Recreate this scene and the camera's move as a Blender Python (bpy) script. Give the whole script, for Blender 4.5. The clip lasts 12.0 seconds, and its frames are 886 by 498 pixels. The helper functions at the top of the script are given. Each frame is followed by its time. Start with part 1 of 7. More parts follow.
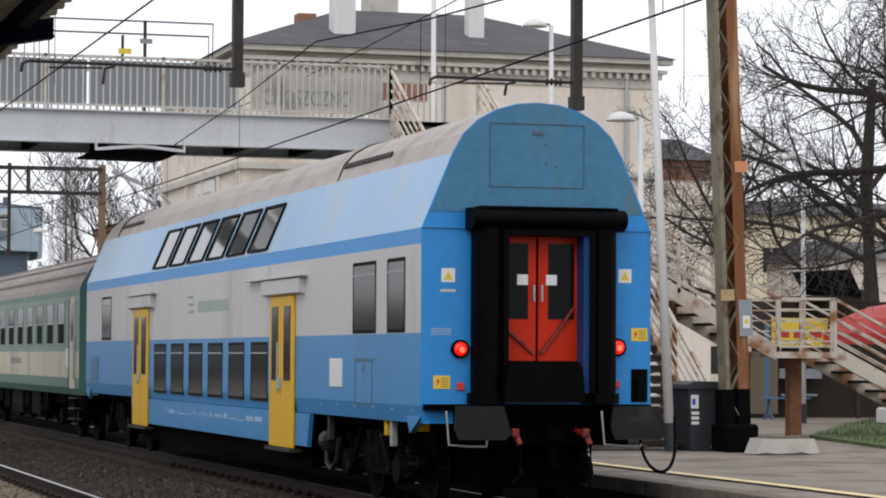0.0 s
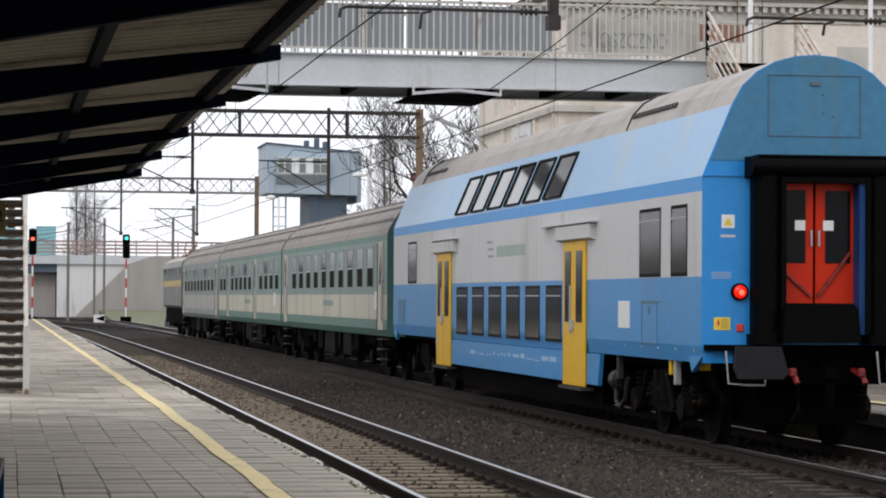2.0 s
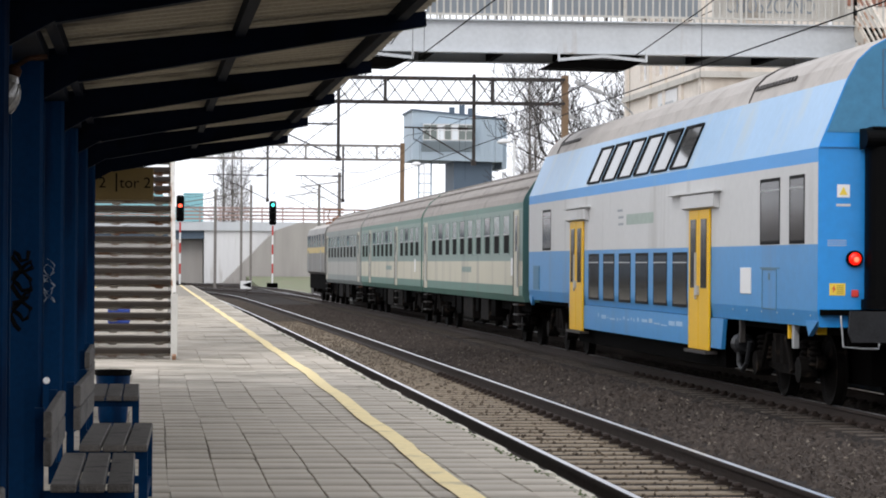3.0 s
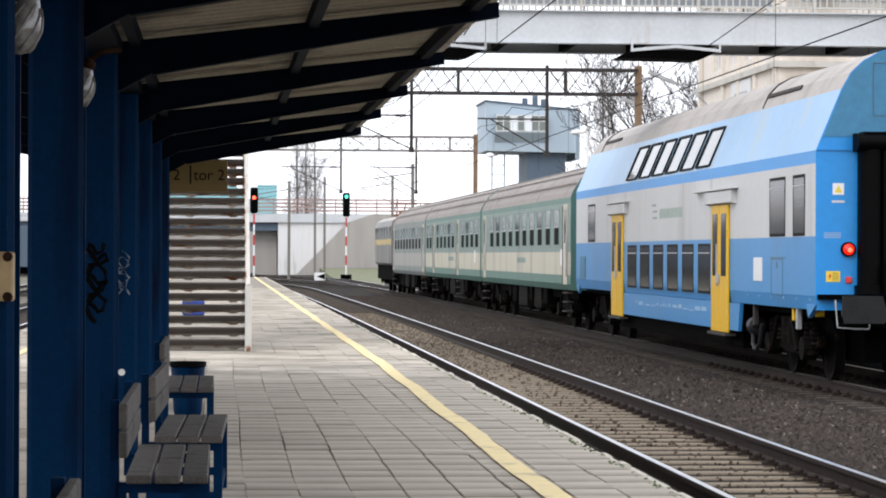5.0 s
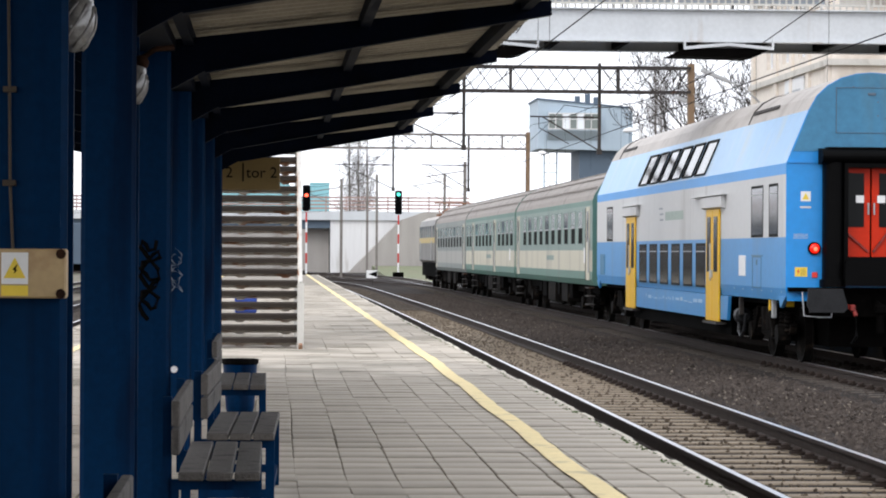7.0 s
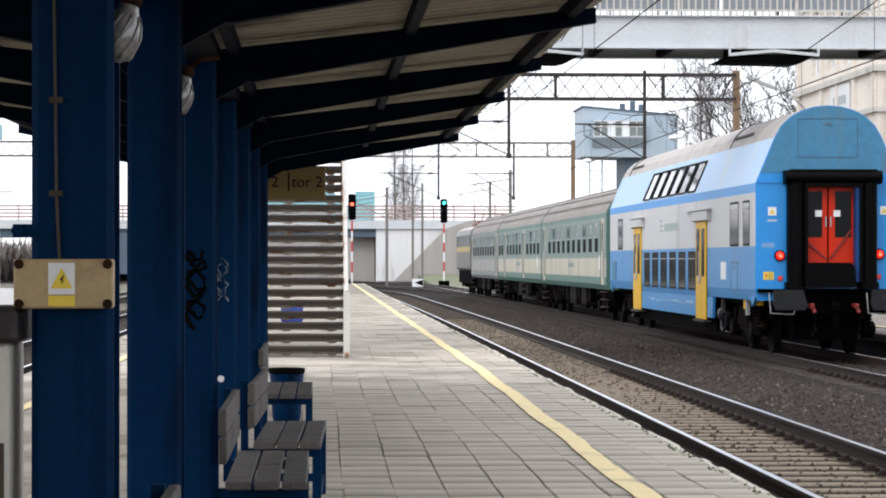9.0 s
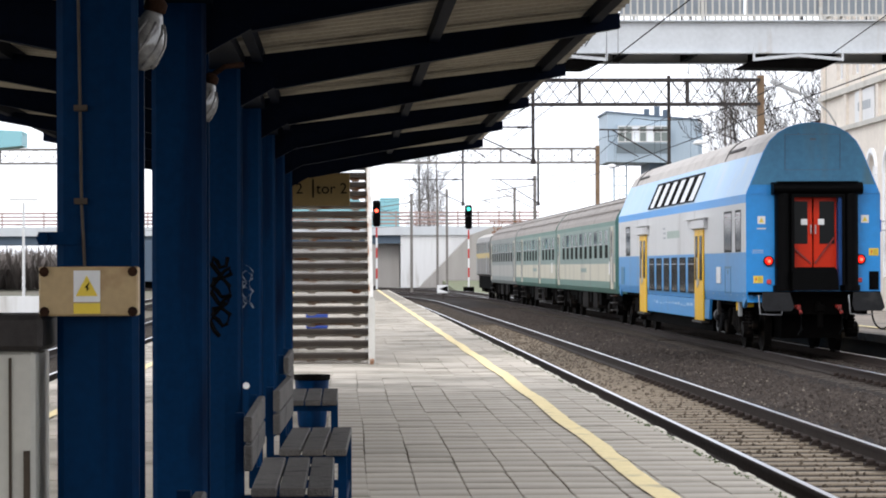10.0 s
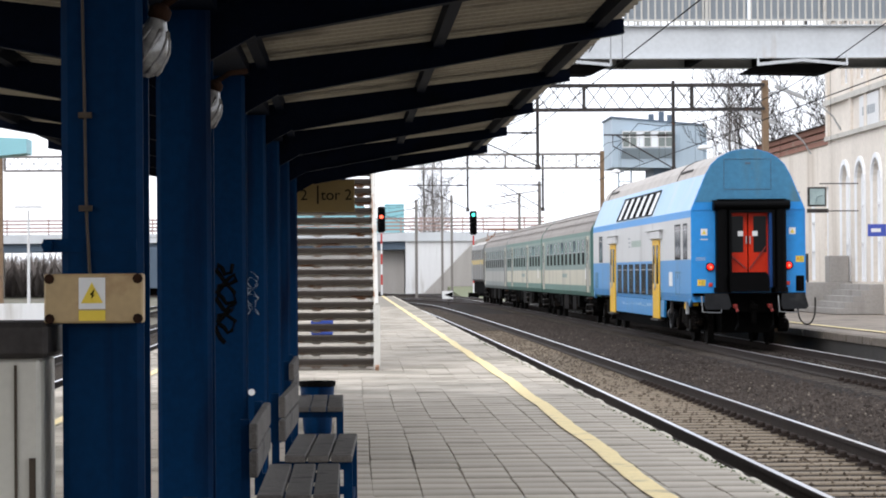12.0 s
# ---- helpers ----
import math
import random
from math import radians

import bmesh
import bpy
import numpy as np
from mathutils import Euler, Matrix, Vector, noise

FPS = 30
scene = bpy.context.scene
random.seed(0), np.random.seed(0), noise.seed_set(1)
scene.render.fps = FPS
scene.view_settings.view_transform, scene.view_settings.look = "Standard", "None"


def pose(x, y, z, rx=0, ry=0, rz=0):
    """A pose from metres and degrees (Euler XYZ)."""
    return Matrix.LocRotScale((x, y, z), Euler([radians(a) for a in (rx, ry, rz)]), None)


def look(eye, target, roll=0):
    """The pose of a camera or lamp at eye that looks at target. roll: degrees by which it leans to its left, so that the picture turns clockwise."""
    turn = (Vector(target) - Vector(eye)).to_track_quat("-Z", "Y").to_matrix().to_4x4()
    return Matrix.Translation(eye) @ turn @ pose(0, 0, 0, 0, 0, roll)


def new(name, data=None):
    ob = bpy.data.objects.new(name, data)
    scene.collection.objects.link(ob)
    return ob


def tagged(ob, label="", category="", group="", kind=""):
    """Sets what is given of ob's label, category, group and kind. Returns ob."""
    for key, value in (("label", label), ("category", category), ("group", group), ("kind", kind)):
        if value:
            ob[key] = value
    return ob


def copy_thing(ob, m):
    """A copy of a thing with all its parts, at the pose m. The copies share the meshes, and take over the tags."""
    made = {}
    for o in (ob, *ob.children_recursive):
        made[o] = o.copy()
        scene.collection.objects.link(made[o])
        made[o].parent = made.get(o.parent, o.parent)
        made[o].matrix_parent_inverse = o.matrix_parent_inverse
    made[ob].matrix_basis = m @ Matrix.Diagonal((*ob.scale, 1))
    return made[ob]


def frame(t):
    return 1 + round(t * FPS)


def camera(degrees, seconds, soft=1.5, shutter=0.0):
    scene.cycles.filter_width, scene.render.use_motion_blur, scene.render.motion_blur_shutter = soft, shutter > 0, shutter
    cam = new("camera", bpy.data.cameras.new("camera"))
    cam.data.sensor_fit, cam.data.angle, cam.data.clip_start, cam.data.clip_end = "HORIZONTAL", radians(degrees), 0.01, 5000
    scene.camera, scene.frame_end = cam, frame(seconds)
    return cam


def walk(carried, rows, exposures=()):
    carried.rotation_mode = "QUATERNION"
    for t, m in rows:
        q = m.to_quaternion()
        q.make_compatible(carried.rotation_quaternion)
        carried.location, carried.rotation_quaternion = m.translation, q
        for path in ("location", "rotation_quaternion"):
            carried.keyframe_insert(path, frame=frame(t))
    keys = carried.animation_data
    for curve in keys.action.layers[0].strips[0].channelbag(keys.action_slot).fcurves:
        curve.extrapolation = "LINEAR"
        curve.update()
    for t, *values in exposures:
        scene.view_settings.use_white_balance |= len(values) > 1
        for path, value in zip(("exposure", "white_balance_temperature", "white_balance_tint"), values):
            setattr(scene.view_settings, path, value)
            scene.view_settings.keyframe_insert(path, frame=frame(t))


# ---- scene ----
# ---- camera: one spot on the island platform, panned by hand ----
EYE = (0.0, 0.0, 1.8)
PAN = [  # seconds, turn to the right, tilt up, lean
    (0, 16.025, 2.301, 0.349), (0.5, 15.500, 2.232, 0.337), (1, 14.342, 1.973, 0.349), (1.5, 12.113, 1.565, 0.271),
    (2, 9.327, 1.049, 0.343), (2.5, 7.395, 0.620, 0.409), (3, 6.252, 0.321, 0.388), (3.2, 5.960, 0.235, 0.370),
    (5, 4.695, 0.126, 0.216), (5.5, 4.389, 0.171, 0.217), (6, 4.099, 0.169, 0.220), (6.5, 3.828, 0.124, 0.269),
    (7, 3.591, 0.076, 0.316), (9, 2.622, 0.250, 0.025), (9.5, 2.347, 0.322, -0.150), (10, 2.099, 0.381, -0.203),
    (10.5, 1.884, 0.438, -0.246), (11, 1.741, 0.494, -0.393), (11.5, 1.722, 0.513, -0.345), (12, 1.996, 0.507, -0.399)]
cam = camera(18.618, 12.0, soft=1.9)
walk(cam, [(t, pose(*EYE, 90 + up, 0, -turn) @ pose(0, 0, 0, 0, 0, lean)) for t, turn, up, lean in PAN],
     exposures=[(0, -0.09, 6400, 10), (1.2, -0.07, 6400, 10), (2.0, -0.02, 6380, 10), (2.6, 0.23, 6350, 10), (3.2, 0.36, 6320, 10), (5, 0.57, 6300, 10), (12, 0.6, 6220, 10)])

# ---- light: bright overcast ----
world = bpy.data.worlds.new("overcast")
scene.world = world
world.use_nodes = True
wn, wl = world.node_tree.nodes, world.node_tree.links
wn.clear()
sky = wn.new("ShaderNodeTexSky")
sky.sky_type = "NISHITA"
sky.sun_disc = False
sky.sun_elevation, sky.sun_rotation = radians(38), radians(215)
sky.dust_density, sky.air_density, sky.ozone_density = 4.0, 1.0, 1.0
cloud = wn.new("ShaderNodeTexNoise")
cloud.inputs["Scale"].default_value, cloud.inputs["Detail"].default_value = 2.2, 5.0
ramp = wn.new("ShaderNodeValToRGB")
ramp.color_ramp.elements[0].position, ramp.color_ramp.elements[0].color = 0.3, (8.4, 8.5, 9.0, 1)
ramp.color_ramp.elements[1].position, ramp.color_ramp.elements[1].color = 0.75, (9.6, 9.6, 9.8, 1)
mix = wn.new("ShaderNodeMixRGB")
mix.inputs[0].default_value = 0.93
back = wn.new("ShaderNodeBackground")
back.inputs[1].default_value = 0.135
out = wn.new("ShaderNodeOutputWorld")
wl.new(cloud.outputs["Fac"], ramp.inputs[0])
wl.new(sky.outputs[0], mix.inputs[1])
wl.new(ramp.outputs[0], mix.inputs[2])
wl.new(mix.outputs[0], back.inputs[0])
wl.new(back.outputs[0], out.inputs[0])
sun = new("sun", bpy.data.lights.new("sun", "SUN"))
sun.data.energy, sun.data.angle, sun.data.color = 0.7, radians(25), (1, 0.96, 0.9)
sun.matrix_world = look((-40, -60, 60), (0, 0, 0))

# ---- materials ----
def mat(name, col, rough=0.6, metal=0.0, var=0.25, scale=3.0, fine=40.0, bump=0.15, stain=None, amount=0.0, stain_scale=1.2, spec=0.5, per=0.0, vertical=False):
    """A painted, stone, wood or metal surface with two scales of variation, optional stains and variation from piece to piece."""
    m = bpy.data.materials.new(name)
    m.use_nodes = True
    n, l = m.node_tree.nodes, m.node_tree.links
    p = n["Principled BSDF"]
    p.inputs["Roughness"].default_value, p.inputs["Metallic"].default_value = rough, metal
    p.inputs["Specular IOR Level"].default_value = spec
    co = n.new("ShaderNodeTexCoord")
    big = n.new("ShaderNodeTexNoise")
    big.inputs["Scale"].default_value, big.inputs["Detail"].default_value = scale, 5
    small = n.new("ShaderNodeTexNoise")
    small.inputs["Scale"].default_value, small.inputs["Detail"].default_value = fine, 3
    src = co.outputs["Object"]
    if vertical:
        mp = n.new("ShaderNodeMapping")
        mp.inputs["Scale"].default_value = (1, 1, 0.12)
        l.new(src, mp.inputs[0])
        src = mp.outputs[0]
    l.new(src, big.inputs["Vector"])
    l.new(co.outputs["Object"], small.inputs["Vector"])
    add = n.new("ShaderNodeMath")
    add.operation = "ADD"
    l.new(big.outputs["Fac"], add.inputs[0])
    l.new(small.outputs["Fac"], add.inputs[1])
    last = add.outputs[0]
    if per:
        info = n.new("ShaderNodeObjectInfo")
        isl = n.new("ShaderNodeNewGeometry")
        s1 = n.new("ShaderNodeMath")
        s1.operation = "ADD"
        l.new(info.outputs["Random"], s1.inputs[0])
        l.new(isl.outputs["Random Per Island"], s1.inputs[1])
        s2 = n.new("ShaderNodeMath")
        s2.operation = "MULTIPLY_ADD"
        l.new(s1.outputs[0], s2.inputs[0])
        s2.inputs[1].default_value = per
        l.new(last, s2.inputs[2])
        last = s2.outputs[0]
    rng = n.new("ShaderNodeMapRange")
    rng.inputs["From Min"].default_value, rng.inputs["From Max"].default_value = 0.6, 1.4 + 2 * per
    l.new(last, rng.inputs["Value"])
    cm = n.new("ShaderNodeMixRGB")
    cm.inputs[1].default_value = (*[c * (1 - var) for c in col], 1)
    cm.inputs[2].default_value = (*[min(1, c * (1 + var)) for c in col], 1)
    l.new(rng.outputs[0], cm.inputs[0])
    colour = cm.outputs[0]
    if stain:
        st = n.new("ShaderNodeTexNoise")
        st.inputs["Scale"].default_value, st.inputs["Detail"].default_value = stain_scale, 7
        l.new(src, st.inputs["Vector"])
        sr = n.new("ShaderNodeMapRange")
        sr.inputs["From Min"].default_value, sr.inputs["From Max"].default_value = 0.75 - 0.45 * amount, 0.9 - 0.45 * amount
        l.new(st.outputs["Fac"], sr.inputs["Value"])
        sm = n.new("ShaderNodeMixRGB")
        l.new(sr.outputs[0], sm.inputs[0])
        l.new(colour, sm.inputs[1])
        sm.inputs[2].default_value = (*stain, 1)
        colour = sm.outputs[0]
    l.new(colour, p.inputs["Base Color"])
    if bump:
        b = n.new("ShaderNodeBump")
        b.inputs["Strength"].default_value, b.inputs["Distance"].default_value = bump, 0.02
        l.new(last, b.inputs["Height"])
        l.new(b.outputs[0], p.inputs["Normal"])
    return m


def glow(name, col, strength):
    m = bpy.data.materials.new(name)
    m.use_nodes = True
    p = m.node_tree.nodes["Principled BSDF"]
    p.inputs["Base Color"].default_value = (*col, 1)
    p.inputs["Emission Color"].default_value, p.inputs["Emission Strength"].default_value = (*col, 1), strength
    p.inputs["Roughness"].default_value = 0.25
    return m


RUST = (0.16, 0.065, 0.03)
M_BLUE = mat("coach_blue", (0.035, 0.24, 0.54), 0.38, var=0.1, scale=0.7, fine=9, bump=0.02, stain=(0.07, 0.2, 0.4), amount=0.35, stain_scale=0.9, vertical=True)
M_BLUE_END = mat("coach_blue_end", (0.012, 0.235, 0.62), 0.36, var=0.1, scale=0.7, fine=9, bump=0.02, stain=(0.03, 0.17, 0.42), amount=0.25, vertical=True)
M_BLUE_DULL = mat("coach_blue_sooted", (0.04, 0.18, 0.32), 0.5, var=0.2, scale=1.1, fine=9, bump=0.03, stain=(0.075, 0.15, 0.18), amount=0.65, stain_scale=0.8, vertical=True)
M_STRIPE = mat("coach_stripe", (0.03, 0.285, 0.7), 0.4, var=0.08, scale=0.8, bump=0.02, stain=(0.1, 0.34, 0.66), amount=0.25, vertical=True)
M_LIGHTBLUE = mat("coach_light_blue", (0.3, 0.47, 0.68), 0.42, var=0.08, scale=0.6, fine=7, bump=0.02, stain=(0.38, 0.48, 0.58), amount=0.45, vertical=True)
M_COACHGREY = mat("coach_pale_grey", (0.54, 0.54, 0.54), 0.45, var=0.06, scale=0.7, fine=8, bump=0.02, stain=(0.37, 0.36, 0.35), amount=0.35, vertical=True)
M_ROOFGREY = mat("coach_roof_grey", (0.4, 0.37, 0.345), 0.65, var=0.14, scale=0.8, fine=10, bump=0.05, stain=(0.3, 0.27, 0.245), amount=0.5)
M_COACHROOF = mat("coach_roof_brown_grey", (0.25, 0.225, 0.205), 0.7, var=0.14, scale=0.8, fine=10, bump=0.05, stain=(0.17, 0.15, 0.135), amount=0.5)
M_GREEN = mat("coach_dark_green", (0.085, 0.18, 0.145), 0.45, var=0.12, scale=0.8, bump=0.03, stain=(0.1, 0.13, 0.11), amount=0.35, vertical=True)
M_PALEGREEN = mat("coach_grey_green", (0.18, 0.25, 0.225), 0.45, var=0.1, scale=0.8, bump=0.03, stain=(0.1, 0.15, 0.13), amount=0.35, vertical=True)
M_DULLGREEN = mat("coach_dull_grey", (0.2, 0.225, 0.215), 0.5, var=0.1, scale=0.8, bump=0.03, stain=(0.15, 0.165, 0.155), amount=0.4, vertical=True)
M_DULLLOW = mat("coach_dull_cream", (0.33, 0.325, 0.3), 0.5, var=0.1, scale=0.8, bump=0.03, stain=(0.24, 0.235, 0.215), amount=0.4, vertical=True)
M_CREAM = mat("coach_cream", (0.5, 0.47, 0.37), 0.5, var=0.08, scale=0.8, bump=0.03, stain=(0.33, 0.31, 0.26), amount=0.45, vertical=True)
M_YELLOW = mat("door_yellow", (0.72, 0.42, 0.012), 0.42, var=0.1, scale=1.5, bump=0.02, stain=(0.55, 0.33, 0.02), amount=0.3, vertical=True, spec=0.2)
M_RED = mat("door_red", (0.52, 0.022, 0.002), 0.42, var=0.1, scale=2, bump=0.02, stain=(0.33, 0.03, 0.02), amount=0.3, vertical=True, spec=0.2)
M_RUBBER = mat("black_rubber", (0.0018, 0.0018, 0.002), 0.55, var=0.3, scale=4, bump=0.08, stain=(0.009, 0.0085, 0.008), amount=0.3, spec=0.05)
# near-black base, deepened to match the shade under coaches and bridge deck
M_UNDER = mat("near_black_underframe", (0.0022, 0.002, 0.0019), 0.75, var=0.4, scale=5, bump=0.2, stain=(0.005, 0.004, 0.0035), amount=0.3, stain_scale=4, spec=0.01)
M_STEELDARK = mat("dark_steel", (0.045, 0.04, 0.038), 0.6, metal=0.3, var=0.35, scale=6, bump=0.1, stain=RUST, amount=0.25, stain_scale=4, spec=0.2)
M_GALV = mat("galvanised_steel", (0.42, 0.43, 0.44), 0.5, metal=0.5, var=0.12, scale=6, bump=0.04)
M_WHITE = mat("white_paint", (0.66, 0.66, 0.66), 0.5, var=0.08, scale=3, bump=0.03, stain=(0.45, 0.43, 0.4), amount=0.35, vertical=True)
M_GIRDER = mat("girder_white_paint", (0.52, 0.54, 0.56), 0.55, var=0.1, scale=1.2, fine=12, bump=0.06, stain=(0.3, 0.21, 0.14), amount=0.24, stain_scale=2.0, vertical=True)
M_RUSTWHITE = mat("rusty_white_paint", (0.52, 0.475, 0.41), 0.65, var=0.15, scale=3, bump=0.15, stain=(0.26, 0.12, 0.055), amount=0.6, stain_scale=2.6)
M_RUST = mat("rusty_steel", (0.19, 0.082, 0.036), 0.85, var=0.45, scale=3, bump=0.3, stain=(0.07, 0.032, 0.018), amount=0.4, stain_scale=3)
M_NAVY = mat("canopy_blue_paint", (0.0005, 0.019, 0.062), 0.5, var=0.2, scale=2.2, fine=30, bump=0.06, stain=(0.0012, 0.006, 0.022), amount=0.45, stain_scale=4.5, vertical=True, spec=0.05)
# darker copy of the canopy blue: the shade under the roof is in it
M_SHADEBLUE = mat("shaded_roof_steel", (0.0012, 0.0035, 0.011), 0.7, var=0.3, scale=2.2, fine=30, bump=0.08, stain=(0.0012, 0.002, 0.005), amount=0.4, stain_scale=2.5, spec=0.06)
M_ROOFSHEET = mat("corrugated_sheet", (0.36, 0.325, 0.26), 0.8, var=0.2, scale=2, bump=0.15, stain=(0.11, 0.095, 0.075), amount=0.4)
M_SLAB = mat("paving_slab", (0.44, 0.392, 0.33), 0.85, var=0.24, scale=2.5, fine=60, bump=0.35, stain=(0.27, 0.245, 0.2), amount=0.66, stain_scale=0.6, per=0.7, spec=0.25)
M_PAVE = mat("worn_asphalt_paving", (0.25, 0.215, 0.18), 0.9, var=0.3, scale=1.6, fine=30, bump=0.45, stain=(0.15, 0.13, 0.11), amount=0.55, stain_scale=0.9, spec=0.25)
M_MASTPALE = mat("flaking_cream_paint", (0.19, 0.17, 0.12), 0.8, var=0.3, scale=3, bump=0.2, stain=(0.1, 0.05, 0.024), amount=0.5, stain_scale=2.6)
M_MASTRUST = mat("streaked_rust", (0.2, 0.075, 0.026), 0.85, var=0.45, scale=2.2, bump=0.3, stain=(0.34, 0.2, 0.1), amount=0.5, stain_scale=4.2, vertical=True)
M_EDGE = mat("platform_edge_concrete", (0.55, 0.51, 0.43), 0.9, var=0.2, scale=6, bump=0.4, stain=(0.16, 0.16, 0.08), amount=0.38, stain_scale=2.5)
M_EDGEDARK = mat("worn_edge_concrete", (0.15, 0.125, 0.1), 0.95, var=0.35, scale=4, bump=0.5, stain=(0.3, 0.26, 0.21), amount=0.3, stain_scale=2)
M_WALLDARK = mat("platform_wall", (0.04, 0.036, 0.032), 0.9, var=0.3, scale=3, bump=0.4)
M_JOINT = mat("sand_joint", (0.23, 0.205, 0.17), 0.95, var=0.3, scale=6, bump=0.4)
M_LINE = mat("yellow_line_paint", (0.76, 0.62, 0.32), 0.75, var=0.1, scale=6, bump=0.15, stain=(0.48, 0.4, 0.24), amount=0.4, stain_scale=4)
M_BALLAST = mat("ballast", (0.02, 0.0165, 0.0145), 0.95, var=0.55, scale=9, fine=22, bump=0.9, stain=(0.045, 0.03, 0.02), amount=0.45, stain_scale=0.8, spec=0.1)
M_BOGIE = mat("dusty_bogie_steel", (0.006, 0.0052, 0.0047), 0.75, var=0.5, scale=6, bump=0.2, stain=(0.035, 0.026, 0.02), amount=0.4, stain_scale=5, spec=0.04)
M_STONEPALELOOSE = mat("pale_ballast_stone", (0.17, 0.145, 0.12), 0.95, var=0.5, scale=8, bump=0.4, per=0.9, spec=0.2)
M_STONE = mat("ballast_stone", (0.052, 0.042, 0.036), 0.95, var=0.85, scale=8, bump=0.4, per=0.9, spec=0.2)
M_STONEBROWN = mat("dusty_brown_stone", (0.105, 0.082, 0.06), 0.95, var=0.5, scale=8, bump=0.4, per=0.9, spec=0.2)
M_RAILSIDE = mat("rail_rusty", (0.032, 0.023, 0.019), 0.8, metal=0.2, var=0.3, scale=8, bump=0.2, spec=0.2)
M_RAILTOP = mat("rail_polished", (0.62, 0.62, 0.64), 0.28, metal=0.9, var=0.08, scale=5, bump=0.02)
M_SLEEPER = mat("sleeper", (0.2, 0.16, 0.115), 0.95, var=0.35, scale=5, bump=0.5, per=0.4)
# darker copy of the sleeper; on the train's track it stands for shadow
M_SLEEPERDARK = mat("dark_sleeper", (0.05, 0.038, 0.028), 0.95, var=0.35, scale=5, bump=0.5, per=0.4)
M_GRASS = mat("grass", (0.075, 0.11, 0.035), 0.95, var=0.45, scale=5, fine=30, bump=0.7, stain=(0.13, 0.12, 0.06), amount=0.45, stain_scale=0.6)
M_GRASSFAR = mat("dry_winter_grass", (0.14, 0.155, 0.085), 0.95, var=0.35, scale=1.2, fine=9, bump=0.5, stain=(0.17, 0.145, 0.1), amount=0.5, stain_scale=0.3)
M_EARTH = mat("trackside_earth", (0.12, 0.105, 0.08), 0.95, var=0.4, scale=0.4, fine=4, bump=0.6, stain=(0.09, 0.11, 0.05), amount=0.5, stain_scale=0.12)
M_PLASTER = mat("old_plaster", (0.7, 0.64, 0.57), 0.9, var=0.12, scale=0.5, fine=6, bump=0.15, stain=(0.45, 0.38, 0.31), amount=0.45, stain_scale=0.45, vertical=True)
M_BRICK = mat("red_brick", (0.25, 0.12, 0.085), 0.9, var=0.25, scale=3, fine=30, bump=0.25, stain=(0.33, 0.25, 0.2), amount=0.4, per=0.5)
M_SLATE = mat("roof_felt", (0.075, 0.075, 0.08), 0.85, var=0.25, scale=0.6, fine=8, bump=0.15, stain=(0.12, 0.11, 0.11), amount=0.4)
M_STONEPALE = mat("pale_stone", (0.5, 0.48, 0.44), 0.85, var=0.15, scale=2, bump=0.2, stain=(0.33, 0.3, 0.26), amount=0.4)
M_WOOD = mat("weathered_plank", (0.075, 0.067, 0.06), 0.75, var=0.5, scale=9, fine=60, bump=0.5, stain=(0.018, 0.015, 0.013), amount=0.45, stain_scale=7, per=0.3)
M_TREAD = mat("stair_plank", (0.022, 0.015, 0.01), 0.9, var=0.4, scale=3, fine=40, bump=0.3, stain=(0.011, 0.008, 0.006), amount=0.4, per=0.4)
M_TRUNK = mat("bark", (0.026, 0.022, 0.019), 0.95, var=0.35, scale=3, fine=20, bump=0.5)
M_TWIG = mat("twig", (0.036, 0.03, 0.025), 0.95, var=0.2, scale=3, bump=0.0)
M_TOWER = mat("signal_box_cladding", (0.38, 0.46, 0.53), 0.6, var=0.1, scale=0.5, bump=0.05, stain=(0.24, 0.29, 0.36), amount=0.35, vertical=True)
M_TOWERDARK = mat("signal_box_base", (0.08, 0.115, 0.16), 0.6, var=0.12, scale=0.8, bump=0.05)
M_CONCRETE = mat("concrete", (0.34, 0.32, 0.3), 0.9, var=0.15, scale=1.5, fine=15, bump=0.25, stain=(0.22, 0.2, 0.18), amount=0.4, vertical=True)
M_PLASTICDARK = mat("dark_plastic", (0.022, 0.025, 0.03), 0.5, var=0.15, scale=4, bump=0.05)
M_BEIGE = mat("enamel_beige", (0.42, 0.3, 0.15), 0.45, var=0.12, scale=6, bump=0.05, stain=(0.25, 0.13, 0.06), amount=0.35, stain_scale=6)
M_SIGNYELLOW = mat("sign_yellow", (0.75, 0.55, 0.05), 0.5, var=0.05, bump=0.0)
M_SIGNWHITE = mat("sign_white", (0.75, 0.75, 0.75), 0.5, var=0.04, bump=0.0)
M_BLACK = mat("matt_black", (0.0022, 0.0022, 0.0024), 0.7, var=0.2, bump=0.0, spec=0.05)
M_TEAL = mat("teal_sheet", (0.25, 0.5, 0.55), 0.5, var=0.1, scale=0.5, bump=0.03)
M_REDPAINT = mat("red_paint", (0.5, 0.03, 0.025), 0.5, var=0.1, bump=0.02)
M_ORANGE = mat("orange_band", (0.55, 0.24, 0.1), 0.7, var=0.15, bump=0.05)
M_SIGNGREY = mat("grey_plate", (0.25, 0.28, 0.31), 0.5, var=0.08, bump=0.0)
M_SIGNBLUE = mat("blue_sign", (0.05, 0.08, 0.4), 0.45, var=0.05, bump=0.0)
M_CRATE = mat("blue_plastic", (0.02, 0.06, 0.33), 0.5, var=0.1, bump=0.0)
M_CONDUIT = mat("brown_cable", (0.045, 0.03, 0.017), 0.7, var=0.3, bump=0.05)
